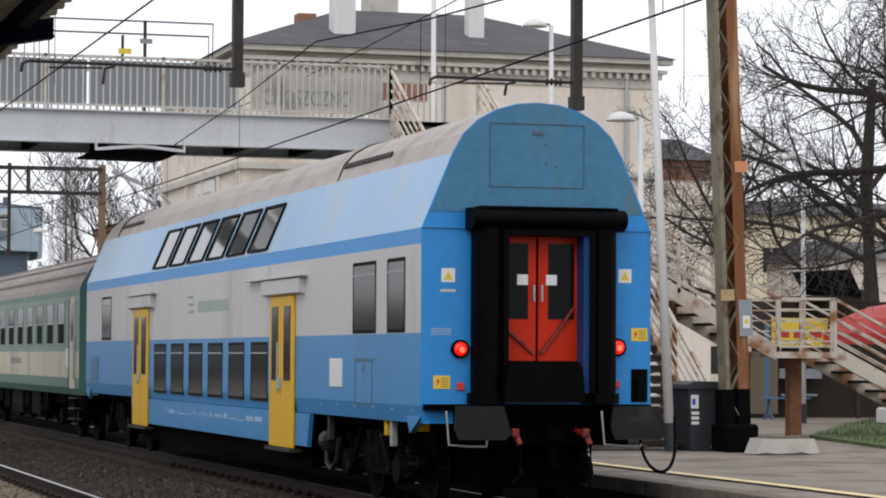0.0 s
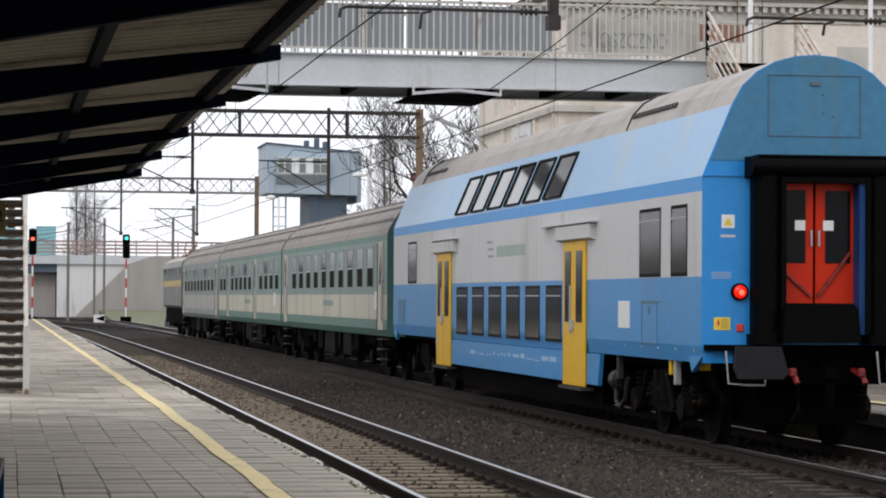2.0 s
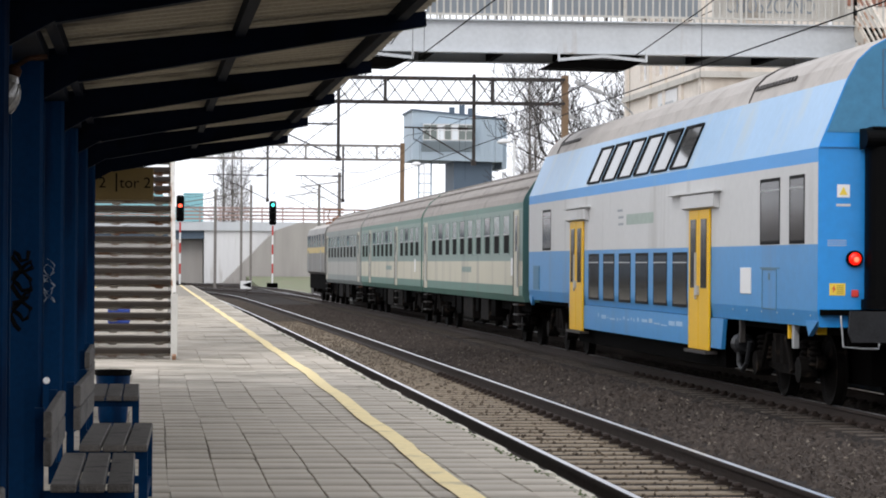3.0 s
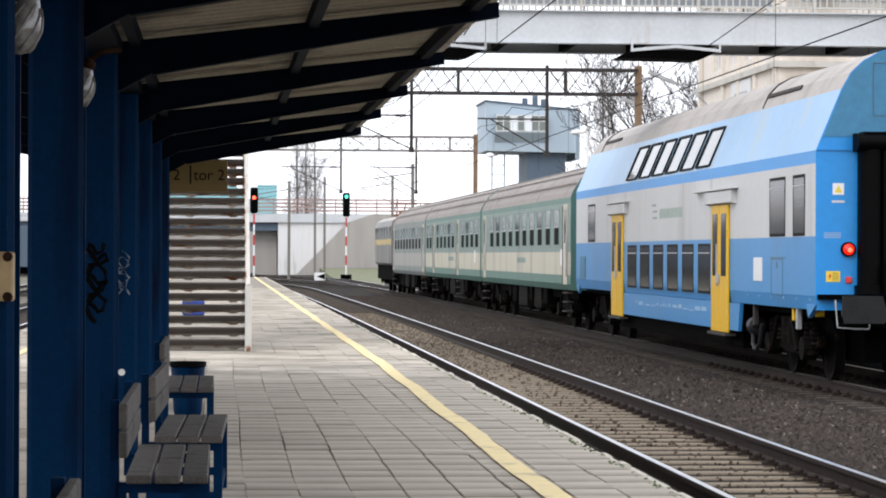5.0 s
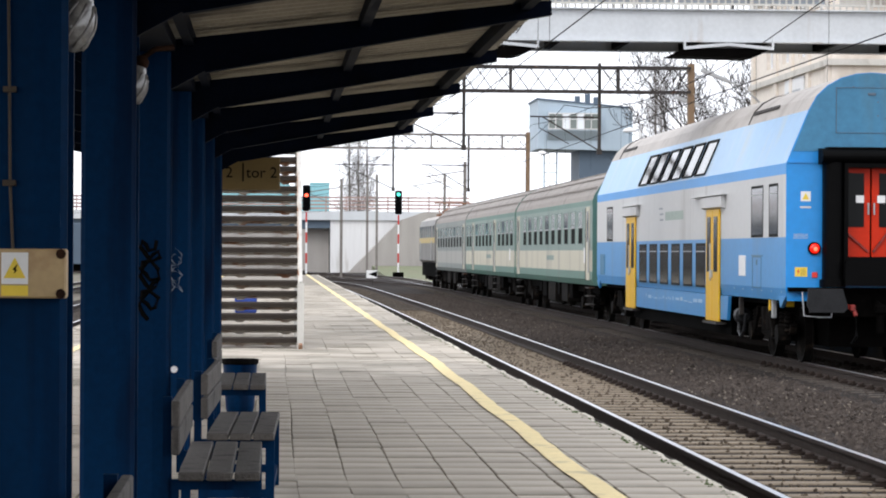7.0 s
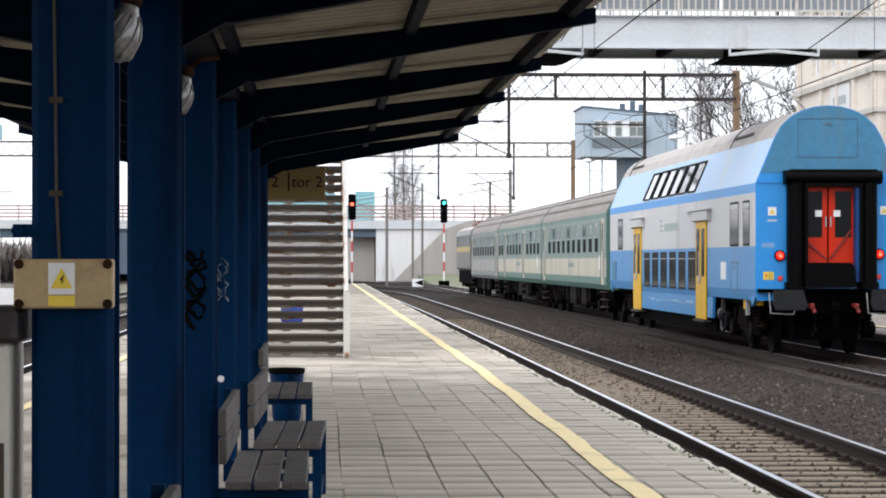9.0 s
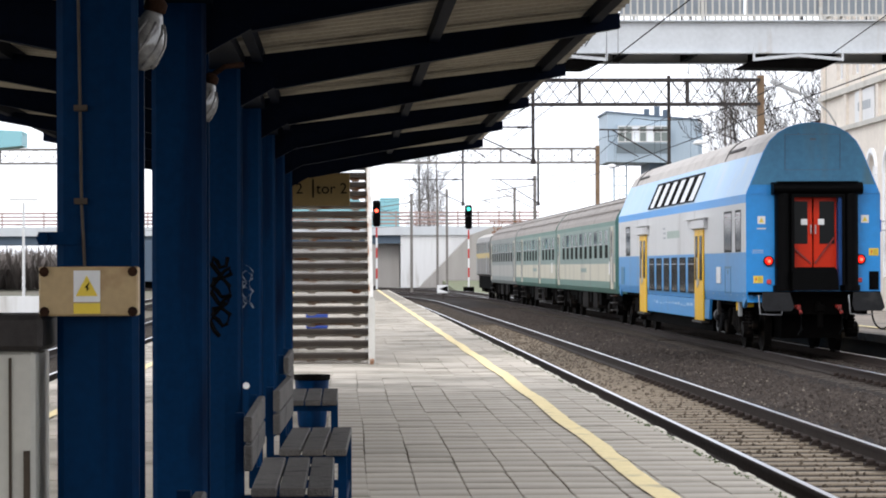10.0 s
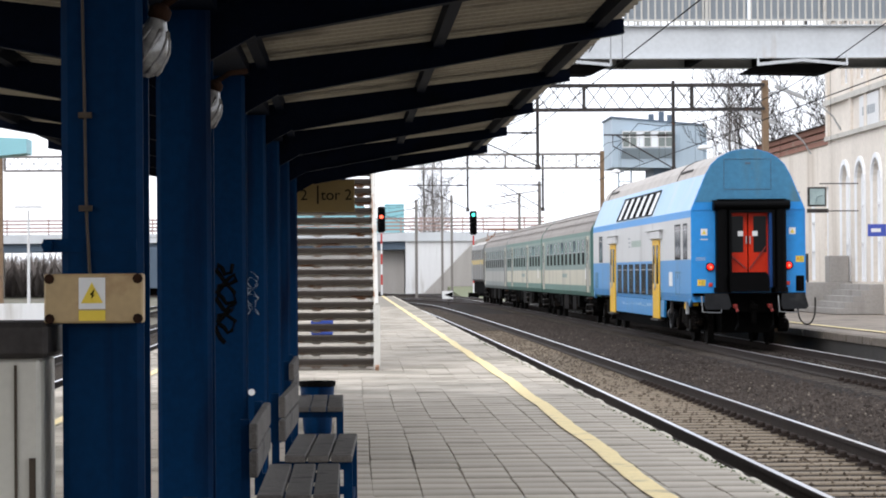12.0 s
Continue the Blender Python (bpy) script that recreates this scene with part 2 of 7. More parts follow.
M_TOR = mat("platform_sign_ochre", (0.15, 0.1, 0.026), 0.5, var=0.12, scale=3, bump=0.02, stain=(0.2, 0.14, 0.05), amount=0.3)
M_LOCO = mat("loco_grey", (0.17, 0.165, 0.155), 0.5, var=0.1, scale=0.8, bump=0.03, stain=(0.26, 0.25, 0.23), amount=0.45, vertical=True)
M_GREYBLUE = mat("distant_hedge", (0.19, 0.165, 0.15), 0.95, var=0.3, scale=0.5, bump=0.3)
M_CABINET = mat("cabinet_enamel", (0.5, 0.48, 0.42), 0.5, var=0.08, scale=3, bump=0.03, stain=(0.36, 0.33, 0.27), amount=0.4, vertical=True)
M_YELLOWDULL = mat("dull_yellow_band", (0.5, 0.38, 0.14), 0.5, var=0.15, bump=0.02, stain=(0.3, 0.24, 0.12), amount=0.4)
M_DOORWHITE = mat("white_joinery", (0.82, 0.83, 0.85), 0.5, var=0.05, scale=2, bump=0.02, stain=(0.6, 0.6, 0.6), amount=0.25, vertical=True)
M_JAMB = mat("gangway_shaded_blue", (0.008, 0.045, 0.16), 0.5, var=0.2, scale=3, bump=0.05, spec=0.2)
M_OLIVE = mat("olive_board", (0.17, 0.14, 0.085), 0.7, var=0.2, scale=3, bump=0.1, stain=(0.1, 0.08, 0.05), amount=0.4, vertical=True)
M_POSTBLUE = mat("blue_post_paint", (0.06, 0.16, 0.3), 0.5, var=0.15, bump=0.05)
# far steel: base lightened in place of distance haze, rust stains on top
M_STEELFAR = mat("hazed_weathered_steel", (0.19, 0.175, 0.16), 0.7, metal=0.1, var=0.25, scale=4, bump=0.05, stain=(0.17, 0.1, 0.06), amount=0.3, stain_scale=2, spec=0.2)
M_RUSTFAR = mat("dull_rusty_paint", (0.19, 0.125, 0.075), 0.85, var=0.3, scale=3, bump=0.2, stain=(0.1, 0.07, 0.05), amount=0.4, stain_scale=3)
M_RAILWHITE = mat("bridge_rail_paint", (0.5, 0.485, 0.45), 0.6, var=0.12, scale=3, bump=0.1, stain=(0.25, 0.15, 0.085), amount=0.4, stain_scale=2.2)
# railing colour washed out to stand for the haze before it
M_RAILFAR = mat("hazed_railing_paint", (0.36, 0.25, 0.22), 0.7, var=0.15, bump=0.02)
# paler copy of the twig colour, with the distance haze in it
M_TWIGFAR = mat("hazed_twig", (0.13, 0.115, 0.105), 0.95, var=0.2, scale=3, bump=0.0)
M_LAMPRED = glow("tail_lamp_lens", (0.9, 0.012, 0.004), 0.75)
M_LAMPCORE = glow("tail_lamp_core", (1.0, 0.12, 0.06), 1.6)
M_SIGRED = glow("signal_red_lens", (1.0, 0.1, 0.05), 2.6)
M_SIGGREEN = glow("signal_green_lens", (0.1, 0.9, 0.68), 1.8)
M_SMALLRED = mat("red_reflector", (0.6, 0.03, 0.02), 0.3, var=0.05, bump=0.0)
M_RUSTDARK = mat("sooted_rust", (0.03, 0.014, 0.008), 0.85, var=0.4, scale=12, bump=0.3, stain=(0.006, 0.005, 0.005), amount=0.4, stain_scale=14, spec=0.1)
M_BIG_LENS = mat("clear_lens", (0.2, 0.195, 0.19), 0.1, var=0.6, scale=9, bump=0.1, spec=1.0, vertical=True)


def glass(name, col, rough=0.06, spec=0.5):
    m = bpy.data.materials.new(name)
    m.use_nodes = True
    p = m.node_tree.nodes["Principled BSDF"]
    p.inputs["Base Color"].default_value = (*col, 1)
    p.inputs["Roughness"].default_value, p.inputs["Specular IOR Level"].default_value = rough, spec
    return m


M_GLASS = glass("dusty_window_glass", (0.026, 0.026, 0.027), 0.1, 0.28)
M_GLASSDOOR = glass("gangway_door_glass", (0.004, 0.0045, 0.005), 0.15, 0.12)
M_BUFFER = mat("worn_buffer_steel", (0.012, 0.0125, 0.014), 0.5, var=0.4, scale=5, bump=0.1, stain=(0.03, 0.03, 0.03), amount=0.35, stain_scale=3, spec=0.2)
M_GLASSUP = glass("upper_window_glass", (0.085, 0.085, 0.085), 0.05)
# grey base carries the sky's reflection in the panes
M_GLASSMID = glass("sky_grey_window_glass", (0.2, 0.23, 0.22), 0.2, 0.4)
M_GLASSPALE = glass("pale_window_glass", (0.8, 0.84, 0.88), 0.15)


# ---- mesh helpers ----
def B():
    return bmesh.new()


def mesh_of(name, bm, materials):
    bmesh.ops.recalc_face_normals(bm, faces=bm.faces)
    me = bpy.data.meshes.new(name)
    bm.to_mesh(me)
    bm.free()
    for m in materials if isinstance(materials, (list, tuple)) else [materials]:
        me.materials.append(m)
    return me


def part(name, bm, material, parent=None, label="", smooth=False):
    me = mesh_of(name, bm, material)
    if smooth:
        for f in me.polygons:
            f.use_smooth = True
    ob = new(name, me)
    ob.parent = parent
    if label:
        ob["label"] = label
    return ob


def thing(name, label, category, m=None, group="", kind=""):
    ob = new(name)
    ob.empty_display_size = 0.2
    if m is not None:
        ob.matrix_basis = m
    return tagged(ob, label, category, group, kind)


def solid(name, bm, material, label, category, group="", kind="", m=None, smooth=False):
    ob = part(name, bm, material, None, "", smooth)
    if m is not None:
        ob.matrix_basis = m
    return tagged(ob, label, category, group, kind)


def box(bm, x0, x1, y0, y1, z0, z1, mi=0, bevel=0.0):
    v = [bm.verts.new((x, y, z)) for x in (x0, x1) for y in (y0, y1) for z in (z0, z1)]
    fs = [bm.faces.new([v[i] for i in q]) for q in ((0, 1, 3, 2), (4, 6, 7, 5), (0, 4, 5, 1), (2, 3, 7, 6), (0, 2, 6, 4), (1, 5, 7, 3))]
    for f in fs:
        f.material_index = mi
    if bevel:
        es = list({e for f in fs for e in f.edges})
        r = bmesh.ops.bevel(bm, geom=es, offset=bevel, segments=1, affect="EDGES", profile=0.5)
        for f in r["faces"]:
            f.material_index = mi
    return v


def beam(bm, a, b, w, h, mi=0, up=(0, 0, 1)):
    """A bar of w x h from a to b."""
    a, b = Vector(a), Vector(b)
    d = (b - a).normalized()
    s = d.cross(Vector(up))
    if s.length < 1e-4:
        s = d.cross(Vector((0, 1, 0)))
    s.normalize()
    u = s.cross(d)
    q = [s * (i * w / 2) + u * (j * h / 2) for i, j in ((-1, -1), (1, -1), (1, 1), (-1, 1))]
    v = [bm.verts.new(a + k) for k in q] + [bm.verts.new(b + k) for k in q]
    for i in range(4):
        bm.faces.new((v[i], v[(i + 1) % 4], v[4 + (i + 1) % 4], v[4 + i])).material_index = mi
    bm.faces.new(v[3::-1]).material_index = mi
    bm.faces.new(v[4:]).material_index = mi


def tube(bm, pts, r, seg=6, mi=0, r1=None):
    """A round bar through pts, tapering from r to r1."""
    pts = [Vector(p) for p in pts]
    rings = []
    for i, p in enumerate(pts):
        d = (pts[min(i + 1, len(pts) - 1)] - pts[max(i - 1, 0)]).normalized()
        s = d.cross(Vector((0, 0, 1)))
        if s.length < 1e-3:
            s = d.cross(Vector((0, 1, 0)))
        s.normalize()
        u = s.cross(d)
        rr = r if r1 is None else r + (r1 - r) * i / (len(pts) - 1)
        rings.append([bm.verts.new(p + (s * math.cos(a) + u * math.sin(a)) * rr) for a in [2 * math.pi * k / seg for k in range(seg)]])
    for a, b in zip(rings, rings[1:]):
        for k in range(seg):
            bm.faces.new((a[k], a[(k + 1) % seg], b[(k + 1) % seg], b[k])).material_index = mi
    bm.faces.new(rings[0][::-1]).material_index = mi
    bm.faces.new(rings[-1]).material_index = mi


def prism(bm, pts, axis, a0, a1, mi=0):
    """A flat outline drawn out along an axis. pts: the other two coordinates, in x, y, z order."""
    def at(p, a):
        return {"x": (a, *p), "y": (p[0], a, p[1]), "z": (*p, a)}[axis]
    lo = [bm.verts.new(at(p, a0)) for p in pts]
    hi = [bm.verts.new(at(p, a1)) for p in pts]
    n = len(pts)
    for i in range(n):
        bm.faces.new((lo[i], lo[(i + 1) % n], hi[(i + 1) % n], hi[i])).material_index = mi
    bm.faces.new(lo[::-1]).material_index = mi
    bm.faces.new(hi).material_index = mi


def lathe(bm, prof, centre, axis="z", seg=16, mi=0):
    """prof: radius and height pairs, turned round an axis through centre."""
    c = Vector(centre)
    rings = []
    for r, h in prof:
        ring = []
        for k in range(seg):
            a = 2 * math.pi * k / seg
            x, y = r * math.cos(a), r * math.sin(a)
            ring.append(bm.verts.new(c + Vector({"z": (x, y, h), "y": (x, h, y), "x": (h, x, y)}[axis])))
        rings.append(ring)
    for a, b in zip(rings, rings[1:]):
        for k in range(seg):
            bm.faces.new((a[k], a[(k + 1) % seg], b[(k + 1) % seg], b[k])).material_index = mi
    for ring in (rings[0][::-1], rings[-1]):
        bm.faces.new(ring).material_index = mi


def writing(name, text, size, material, parent, m, label="", extrude=0.003):
    """Raised letters in the built-in font, as a mesh."""
    cu = bpy.data.curves.new(name, "FONT")
    cu.body, cu.size, cu.extrude, cu.align_x, cu.align_y = text, size, extrude, "CENTER", "CENTER"
    tmp = new(name + "_curve", cu)
    me = bpy.data.meshes.new_from_object(tmp.evaluated_get(bpy.context.evaluated_depsgraph_get()))
    bpy.data.objects.remove(tmp)
    bpy.data.curves.remove(cu)
    me.materials.clear()
    me.materials.append(material)
    ob = new(name, me)
    ob.parent = parent
    ob.matrix_basis = m
    if label:
        ob["label"] = label
    return ob
# ---- ground, tracks, platforms ----
def bend(y):
    """How far the line has swung to the left, y metres along it."""
    return -0.00006 * max(0.0, y - 60) ** 2


def bend_1(y):
    return bend(y) - 0.0016 * max(0.0, y - 140) ** 2


def bend_2(y):
    return bend(y) - 0.0016 * max(0.0, y - 185) ** 2


AXIS_1, AXIS_2, AXIS_0 = 4.55, 9.64, -5.75
PZ = 0.32  # platform top above the rail
bm = B()
vs = {}
xs = [-1500, -300, -120, -60, -30, -12, 0, 14, 30, 60, 120, 300, 1500]
ys = [-400, -60, 0, 60, 120, 180, 240, 320, 500, 900, 2500]
for i, x in enumerate(xs):
    for j, y in enumerate(ys):
        vs[i, j] = bm.verts.new((x, y, -0.42))
for i in range(len(xs) - 1):
    for j in range(len(ys) - 1):
        bm.faces.new((vs[i, j], vs[i + 1, j], vs[i + 1, j + 1], vs[i, j + 1]))
solid("ground", bm, M_EARTH, "brown trackside earth with patches of weeds", "ground", kind="structure")


def strip(bm, prof, swing, y0=-30, y1=300, step=5, mi=None):
    """A profile (x, z) drawn along a track."""
    rows = []
    y = y0
    while y <= y1 + 0.01:
        rows.append([bm.verts.new((x + swing(y), y, z)) for x, z in prof])
        y += step
    for a, b in zip(rows, rows[1:]):
        for k in range(len(prof) - 1):
            f = bm.faces.new((a[k], a[k + 1], b[k + 1], b[k]))
            f.material_index = mi[k] if mi else 0


bm = B()
strip(bm, [(AXIS_1 - 1.65, -0.45), (AXIS_1 - 1.5, -0.2), (AXIS_1 + 1.45, -0.2), (AXIS_1 + 2.1, -0.25), (AXIS_2 - 2.0, -0.25), (AXIS_2 - 1.4, -0.19), (AXIS_2 + 1.45, -0.19), (AXIS_2 + 1.6, -0.42)], bend)
solid("ballast_bed", bm, M_BALLAST, "dark brown stone ballast under both tracks", "ballast", kind="structure")
bm = B()
strip(bm, [(AXIS_0 - 3.0, -0.42), (AXIS_0 - 1.6, -0.2), (AXIS_0 + 1.6, -0.2), (AXIS_0 + 1.75, -0.42)], lambda y: 0)
solid("ballast_bed", bm, M_BALLAST, "brown stone ballast under the track behind the platform", "ballast", kind="structure")


def rail_pair(axis, swing, y0, y1):
    for side in (-1, 1):
        c = axis + side * 0.7525
        bm = B()
        strip(bm, [(c - .075, -.172), (c - .075, -.16), (c - .012, -.135), (c - .012, -.045), (c - .036, -.036), (c - .036, -.006), (c - .03, 0), (c + .03, 0), (c + .036, -.006),
                   (c + .036, -.036), (c + .012, -.045), (c + .012, -.135), (c + .075, -.16), (c + .075, -.172)], swing, y0, y1, 5, [0, 0, 0, 0, 0, 0, 1, 0, 0, 0, 0, 0, 0])
        solid("rail", bm, [M_RAILSIDE, M_RAILTOP], "rusty steel rail with a polished running surface", "rail", "rails of the line", "structure")


rail_pair(AXIS_1, bend_1, -30, 300)
rail_pair(AXIS_2, bend_2, -30, 300)
rail_pair(AXIS_2, lambda y: bend(y) - 6.2 * max(0, min(1.6, (y - 152) / 52)) ** 1.35, 150, 215)
rail_pair(AXIS_0, lambda y: 0, -30, 190)
rail_pair(-10.4, lambda y: 0, -30, 190)

# sleepers and rail clips
sl = B()
box(sl, -1.3, 1.3, -0.12, 0.12, -0.3, -0.183, 0, 0.012)
sl_me = mesh_of("sleeper", sl, M_SLEEPER)
sl_dark = sl_me.copy()
sl_dark.materials[0] = M_SLEEPERDARK
cl = B()
lathe(cl, [(0.05, -0.165), (0.05, -0.12), (0.03, -0.1)], (0, 0, 0), "z", 8)
box(cl, -0.07, 0.07, -0.06, 0.06, -0.167, -0.14)
cl_me = mesh_of("rail_clip", cl, M_RAILSIDE)
for axis, swing, a, b in ((AXIS_1, bend_1, 14.0, 92), (AXIS_2, bend_2, 20, 72)):
    group = thing("sleepers", "weathered grey-brown sleepers bedded in ballast", "sleepers", kind="structure")
    y = a
    while y < b:
        o = new("sleeper", sl_me if axis == AXIS_1 else sl_dark)
        o.parent, o.location = group, (axis + swing(y), y, 0)
        o.rotation_euler = (0, random.uniform(-.003, .003), random.uniform(-.012, .012))
        if y < 48:
            for dx in (-.88, -.62, .62, .88):
                c = new("rail_clip", cl_me)
                c.parent, c.location = group, (axis + swing(y) + dx, y, 0)
        y += 0.62
far_sl = B()
for axis, swing, a, b in ((AXIS_1, bend_1, 92, 240), (AXIS_2, bend_2, 72, 240), (AXIS_0, lambda y: 0, 10, 120)):
    y = a
    while y < b:
        box(far_sl, axis + swing(y) - 1.3, axis + swing(y) + 1.3, y - .125, y + .125, -.3, -.165)
        y += 0.62
solid("sleepers_far", far_sl, M_SLEEPERDARK, "distant weathered sleepers along the line", "sleepers", kind="stuff")


# island platform
PX0, PX1, PY0, PY1 = -3.75, 2.9, -25.0, 178.0


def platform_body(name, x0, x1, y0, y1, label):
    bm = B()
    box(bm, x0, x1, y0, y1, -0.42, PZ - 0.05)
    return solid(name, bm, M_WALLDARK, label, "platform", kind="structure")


island = platform_body("platform_island", PX0 + 0.08, PX1 - 0.08, PY0, PY1, "low island platform paved with worn concrete slabs")
bm = B()
box(bm, PX0 + 0.1, PX1 - 0.1, PY0, PY1, PZ - 0.05, PZ - 0.02)
part("sand_bed", bm, M_JOINT, island)
for x0, x1 in ((PX0, PX0 + 0.1), (PX1 - 0.07, PX1)):
    bm = B()
    y = PY0
    while y < PY1 - 1:
        cut = random.choice((.34, .5, .66, 1.0))
        dx, dz = random.uniform(-.02, .02), random.uniform(-.016, .008)
        box(bm, x0 + dx, x1 + dx, y + .01, y + cut - .01, PZ - 0.16, PZ + dz, 0, 0.016)
        y += cut
    e = part("edge_stones", bm, M_EDGE, island, "chipped pale concrete edge stones")
    e["kind"] = "stuff"

# right platform
RX = 11.45
right_platform = platform_body("platform_station", RX + 0.05, 17.8, -25, 190, "low station platform beside the building")
bm = B()
box(bm, RX + .3, 17.8, -25, 190, PZ - 0.05, PZ - 0.015)
part("surface", bm, M_PAVE, right_platform, "worn grey paving")
bm = B()
y = -25.0
while y < 120:
    dx, dz = random.uniform(-.015, .015), random.uniform(-.006, .006)
    box(bm, RX + dx, RX + .32 + dx, y + .008, y + .99, PZ - .18, PZ + dz, 0, 0.012)
    y += 1.0
part("edge_stones", bm, M_EDGEDARK, right_platform, "dark worn concrete edge stones")["kind"] = "stuff"
bm = B()
box(bm, 17.8, 60, 0, 88, -0.42, PZ - 0.01)
solid("forecourt", bm, M_PAVE, "grey worn forecourt paving behind the platform", "pavement", kind="structure")


def painted_line(name, x, w, y0, y1, drift=0.0):
    bm = B()
    rows = []
    y = y0
    while y <= y1:
        wob = 0.012 * math.sin(y * 0.9) + random.uniform(-.006, .006) - drift * min(1.4, max(0, (36 - y) / 19))
        rows.append((bm.verts.new((x - w / 2 + wob, y, PZ + .012)), bm.verts.new((x + w / 2 + wob + random.uniform(-.006, .006), y, PZ + .012))))
        y += 0.5
    for a, b in zip(rows, rows[1:]):
        bm.faces.new((a[0], a[1], b[1], b[0]))
    solid(name, bm, M_LINE, "worn yellow safety line painted on the platform", "safety line", kind="structure")


painted_line("yellow_line", 2.17, 0.165, -20, 176, .13)
painted_line("yellow_line", -2.95, 0.13, -20, 176)
painted_line("yellow_line", 12.6, 0.2, -20, 130)


# ---- island canopy: V-shaped roof on a row of I-columns ----
CX, EAVE_R, EAVE_L = -0.717, 1.64, -3.074
COLS = [8.105 + 3.945 * i for i in range(-9, 7)]   # column rows


def under(x):
    """Height of the rafters' underside."""
    return 2.808 + (x - CX) * 0.1775 if x > CX else 2.671 + (CX - x) * 0.19


def roof(x):
    """Height of the rafters' upper edge."""
    return 3.03 + (x - CX) * (under(EAVE_R) + .077 - 3.03) / (EAVE_R - CX) if x > CX else 2.927 + (CX - x) * (under(EAVE_L) + .077 - 2.927) / (CX - EAVE_L)


canopy = thing("platform_canopy", "dark blue steel platform canopy with a corrugated V-shaped roof", "canopy")


def i_column(bm, x, y, w, d, z0, z1):
    """A steel column of double-T section, flanges facing along the platform."""
    a, b, c = w / 2, d / 2, d / 2 - .02
    prism(bm, [(x - a, y - b + .012), (x - a + .02, y - b), (x + a * .2, y - b - .012), (x + a - .02, y - b - .004), (x + a, y - b + .012), (x + a, y - c), (x + .02, y - c), (x + .02, y + c), (x + a, y + c), (x + a, y + b), (x - a, y + b), (x - a, y + c), (x - .02, y + c), (x - .02, y - c), (x - a, y - c)], "z", z0, z1)


for y in COLS:
    bm = B()
    i_column(bm, CX - .007, y, 0.24, 0.256, PZ, 2.966)
    part("column", bm, M_NAVY, canopy, "blue painted steel column")
    for s, e in ((1, EAVE_R), (-1, EAVE_L)):
        bm = B()
        # tapering web with flanges
        xa = CX + s * 0.02
        za, zb = under(xa), under(e)
        pts = [(xa, za - 0.11), (CX + s * 0.31, under(CX + s * .31)), (e, zb), (e, zb + .077), (xa, roof(xa))]
        prism(bm, pts if s > 0 else pts[::-1], "y", y - .03, y + .03)
        beam(bm, (CX + s * .31, y, under(CX + s * .31) - .006), (e, y, zb - .006), .11, .012)
        part("rafter", bm, M_SHADEBLUE, canopy, "blue rafter with under-roof shade in its colour")
for s, e in ((1, EAVE_R), (-1, EAVE_L)):
    for k in (0.03, 0.5, 0.93):
        x = CX + s * 0.15 + (e - CX - s * .15) * k
        bm = B()
        z = roof(x) - .045
        box(bm, x - .03, x + .03, COLS[0] - 1.3, COLS[-1] + 1.4, z, z + .088)
        part("purlin", bm, M_SHADEBLUE, canopy)
    # corrugated sheets, corrugation across the platform
    y = COLS[0] - 1.6
    bm = B()
    n = 0
    prev = None
    while y < COLS[-1] + 1.8:
        h = 0.077 * (0 if n % 4 in (0, 1) else 1)
        xi, xo = CX + s * .02, e + s * .05
        cur = (bm.verts.new((xi, y, roof(xi) + .046 + h)), bm.verts.new((xo, y, roof(xo) + .046 + h)))
        if prev:
            bm.faces.new((prev[0], prev[1], cur[1], cur[0]))
        prev = cur
        n += 1
        y += 0.06
    r = bmesh.ops.extrude_face_region(bm, geom=list(bm.faces))
    bmesh.ops.translate(bm, verts=[v for v in r["geom"] if isinstance(v, bmesh.types.BMVert)], vec=(0, 0, .012))
    part("roof_sheet", bm, M_ROOFSHEET, canopy, "pale weathered corrugated roof sheeting")
bm = B()
box(bm, CX - .14, CX + .14, COLS[0] - 1.3, COLS[-1] + 1.4, 2.97, 3.04)
part("gutter", bm, M_SHADEBLUE, canopy)


# plain wall added out of view; it keeps sky light off the rafters
bm = B()
box(bm, PX0 + .4, PX1 - .3, -14.3, -14, PZ, 4.6)
solid("wall_south", bm, M_CONCRETE, "plain grey wall added out of view to keep light off the canopy", "wall", kind="structure")

# ---- footbridge ----
BY, BZ0, BZ1, BXE = 53.0, 5.98, 6.64, 14.1
bridge = thing("footbridge", "white painted steel footbridge with rust-streaked railings over the tracks", "footbridge")
BXW = -14.0
for y in (BY, BY + 2.6):
    bm = B()
    prism(bm, [(y - .12, BZ0), (y + .12, BZ0), (y + .12, BZ0 + .025), (y + .015, BZ0 + .025), (y + .015, BZ1 - .025), (y + .12, BZ1 - .025), (y + .12, BZ1), (y - .12, BZ1),
                (y - .12, BZ1 - .025), (y - .015, BZ1 - .025), (y - .015, BZ0 + .025), (y - .12, BZ0 + .025)], "x", BXW, BXE)
    part("girder", bm, M_GIRDER, bridge, "white painted plate girder with rust streaks")
bm = B()
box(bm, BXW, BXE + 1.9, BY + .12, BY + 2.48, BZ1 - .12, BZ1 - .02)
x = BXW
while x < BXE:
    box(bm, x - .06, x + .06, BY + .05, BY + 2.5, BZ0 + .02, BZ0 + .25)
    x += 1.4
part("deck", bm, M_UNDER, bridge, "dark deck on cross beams")
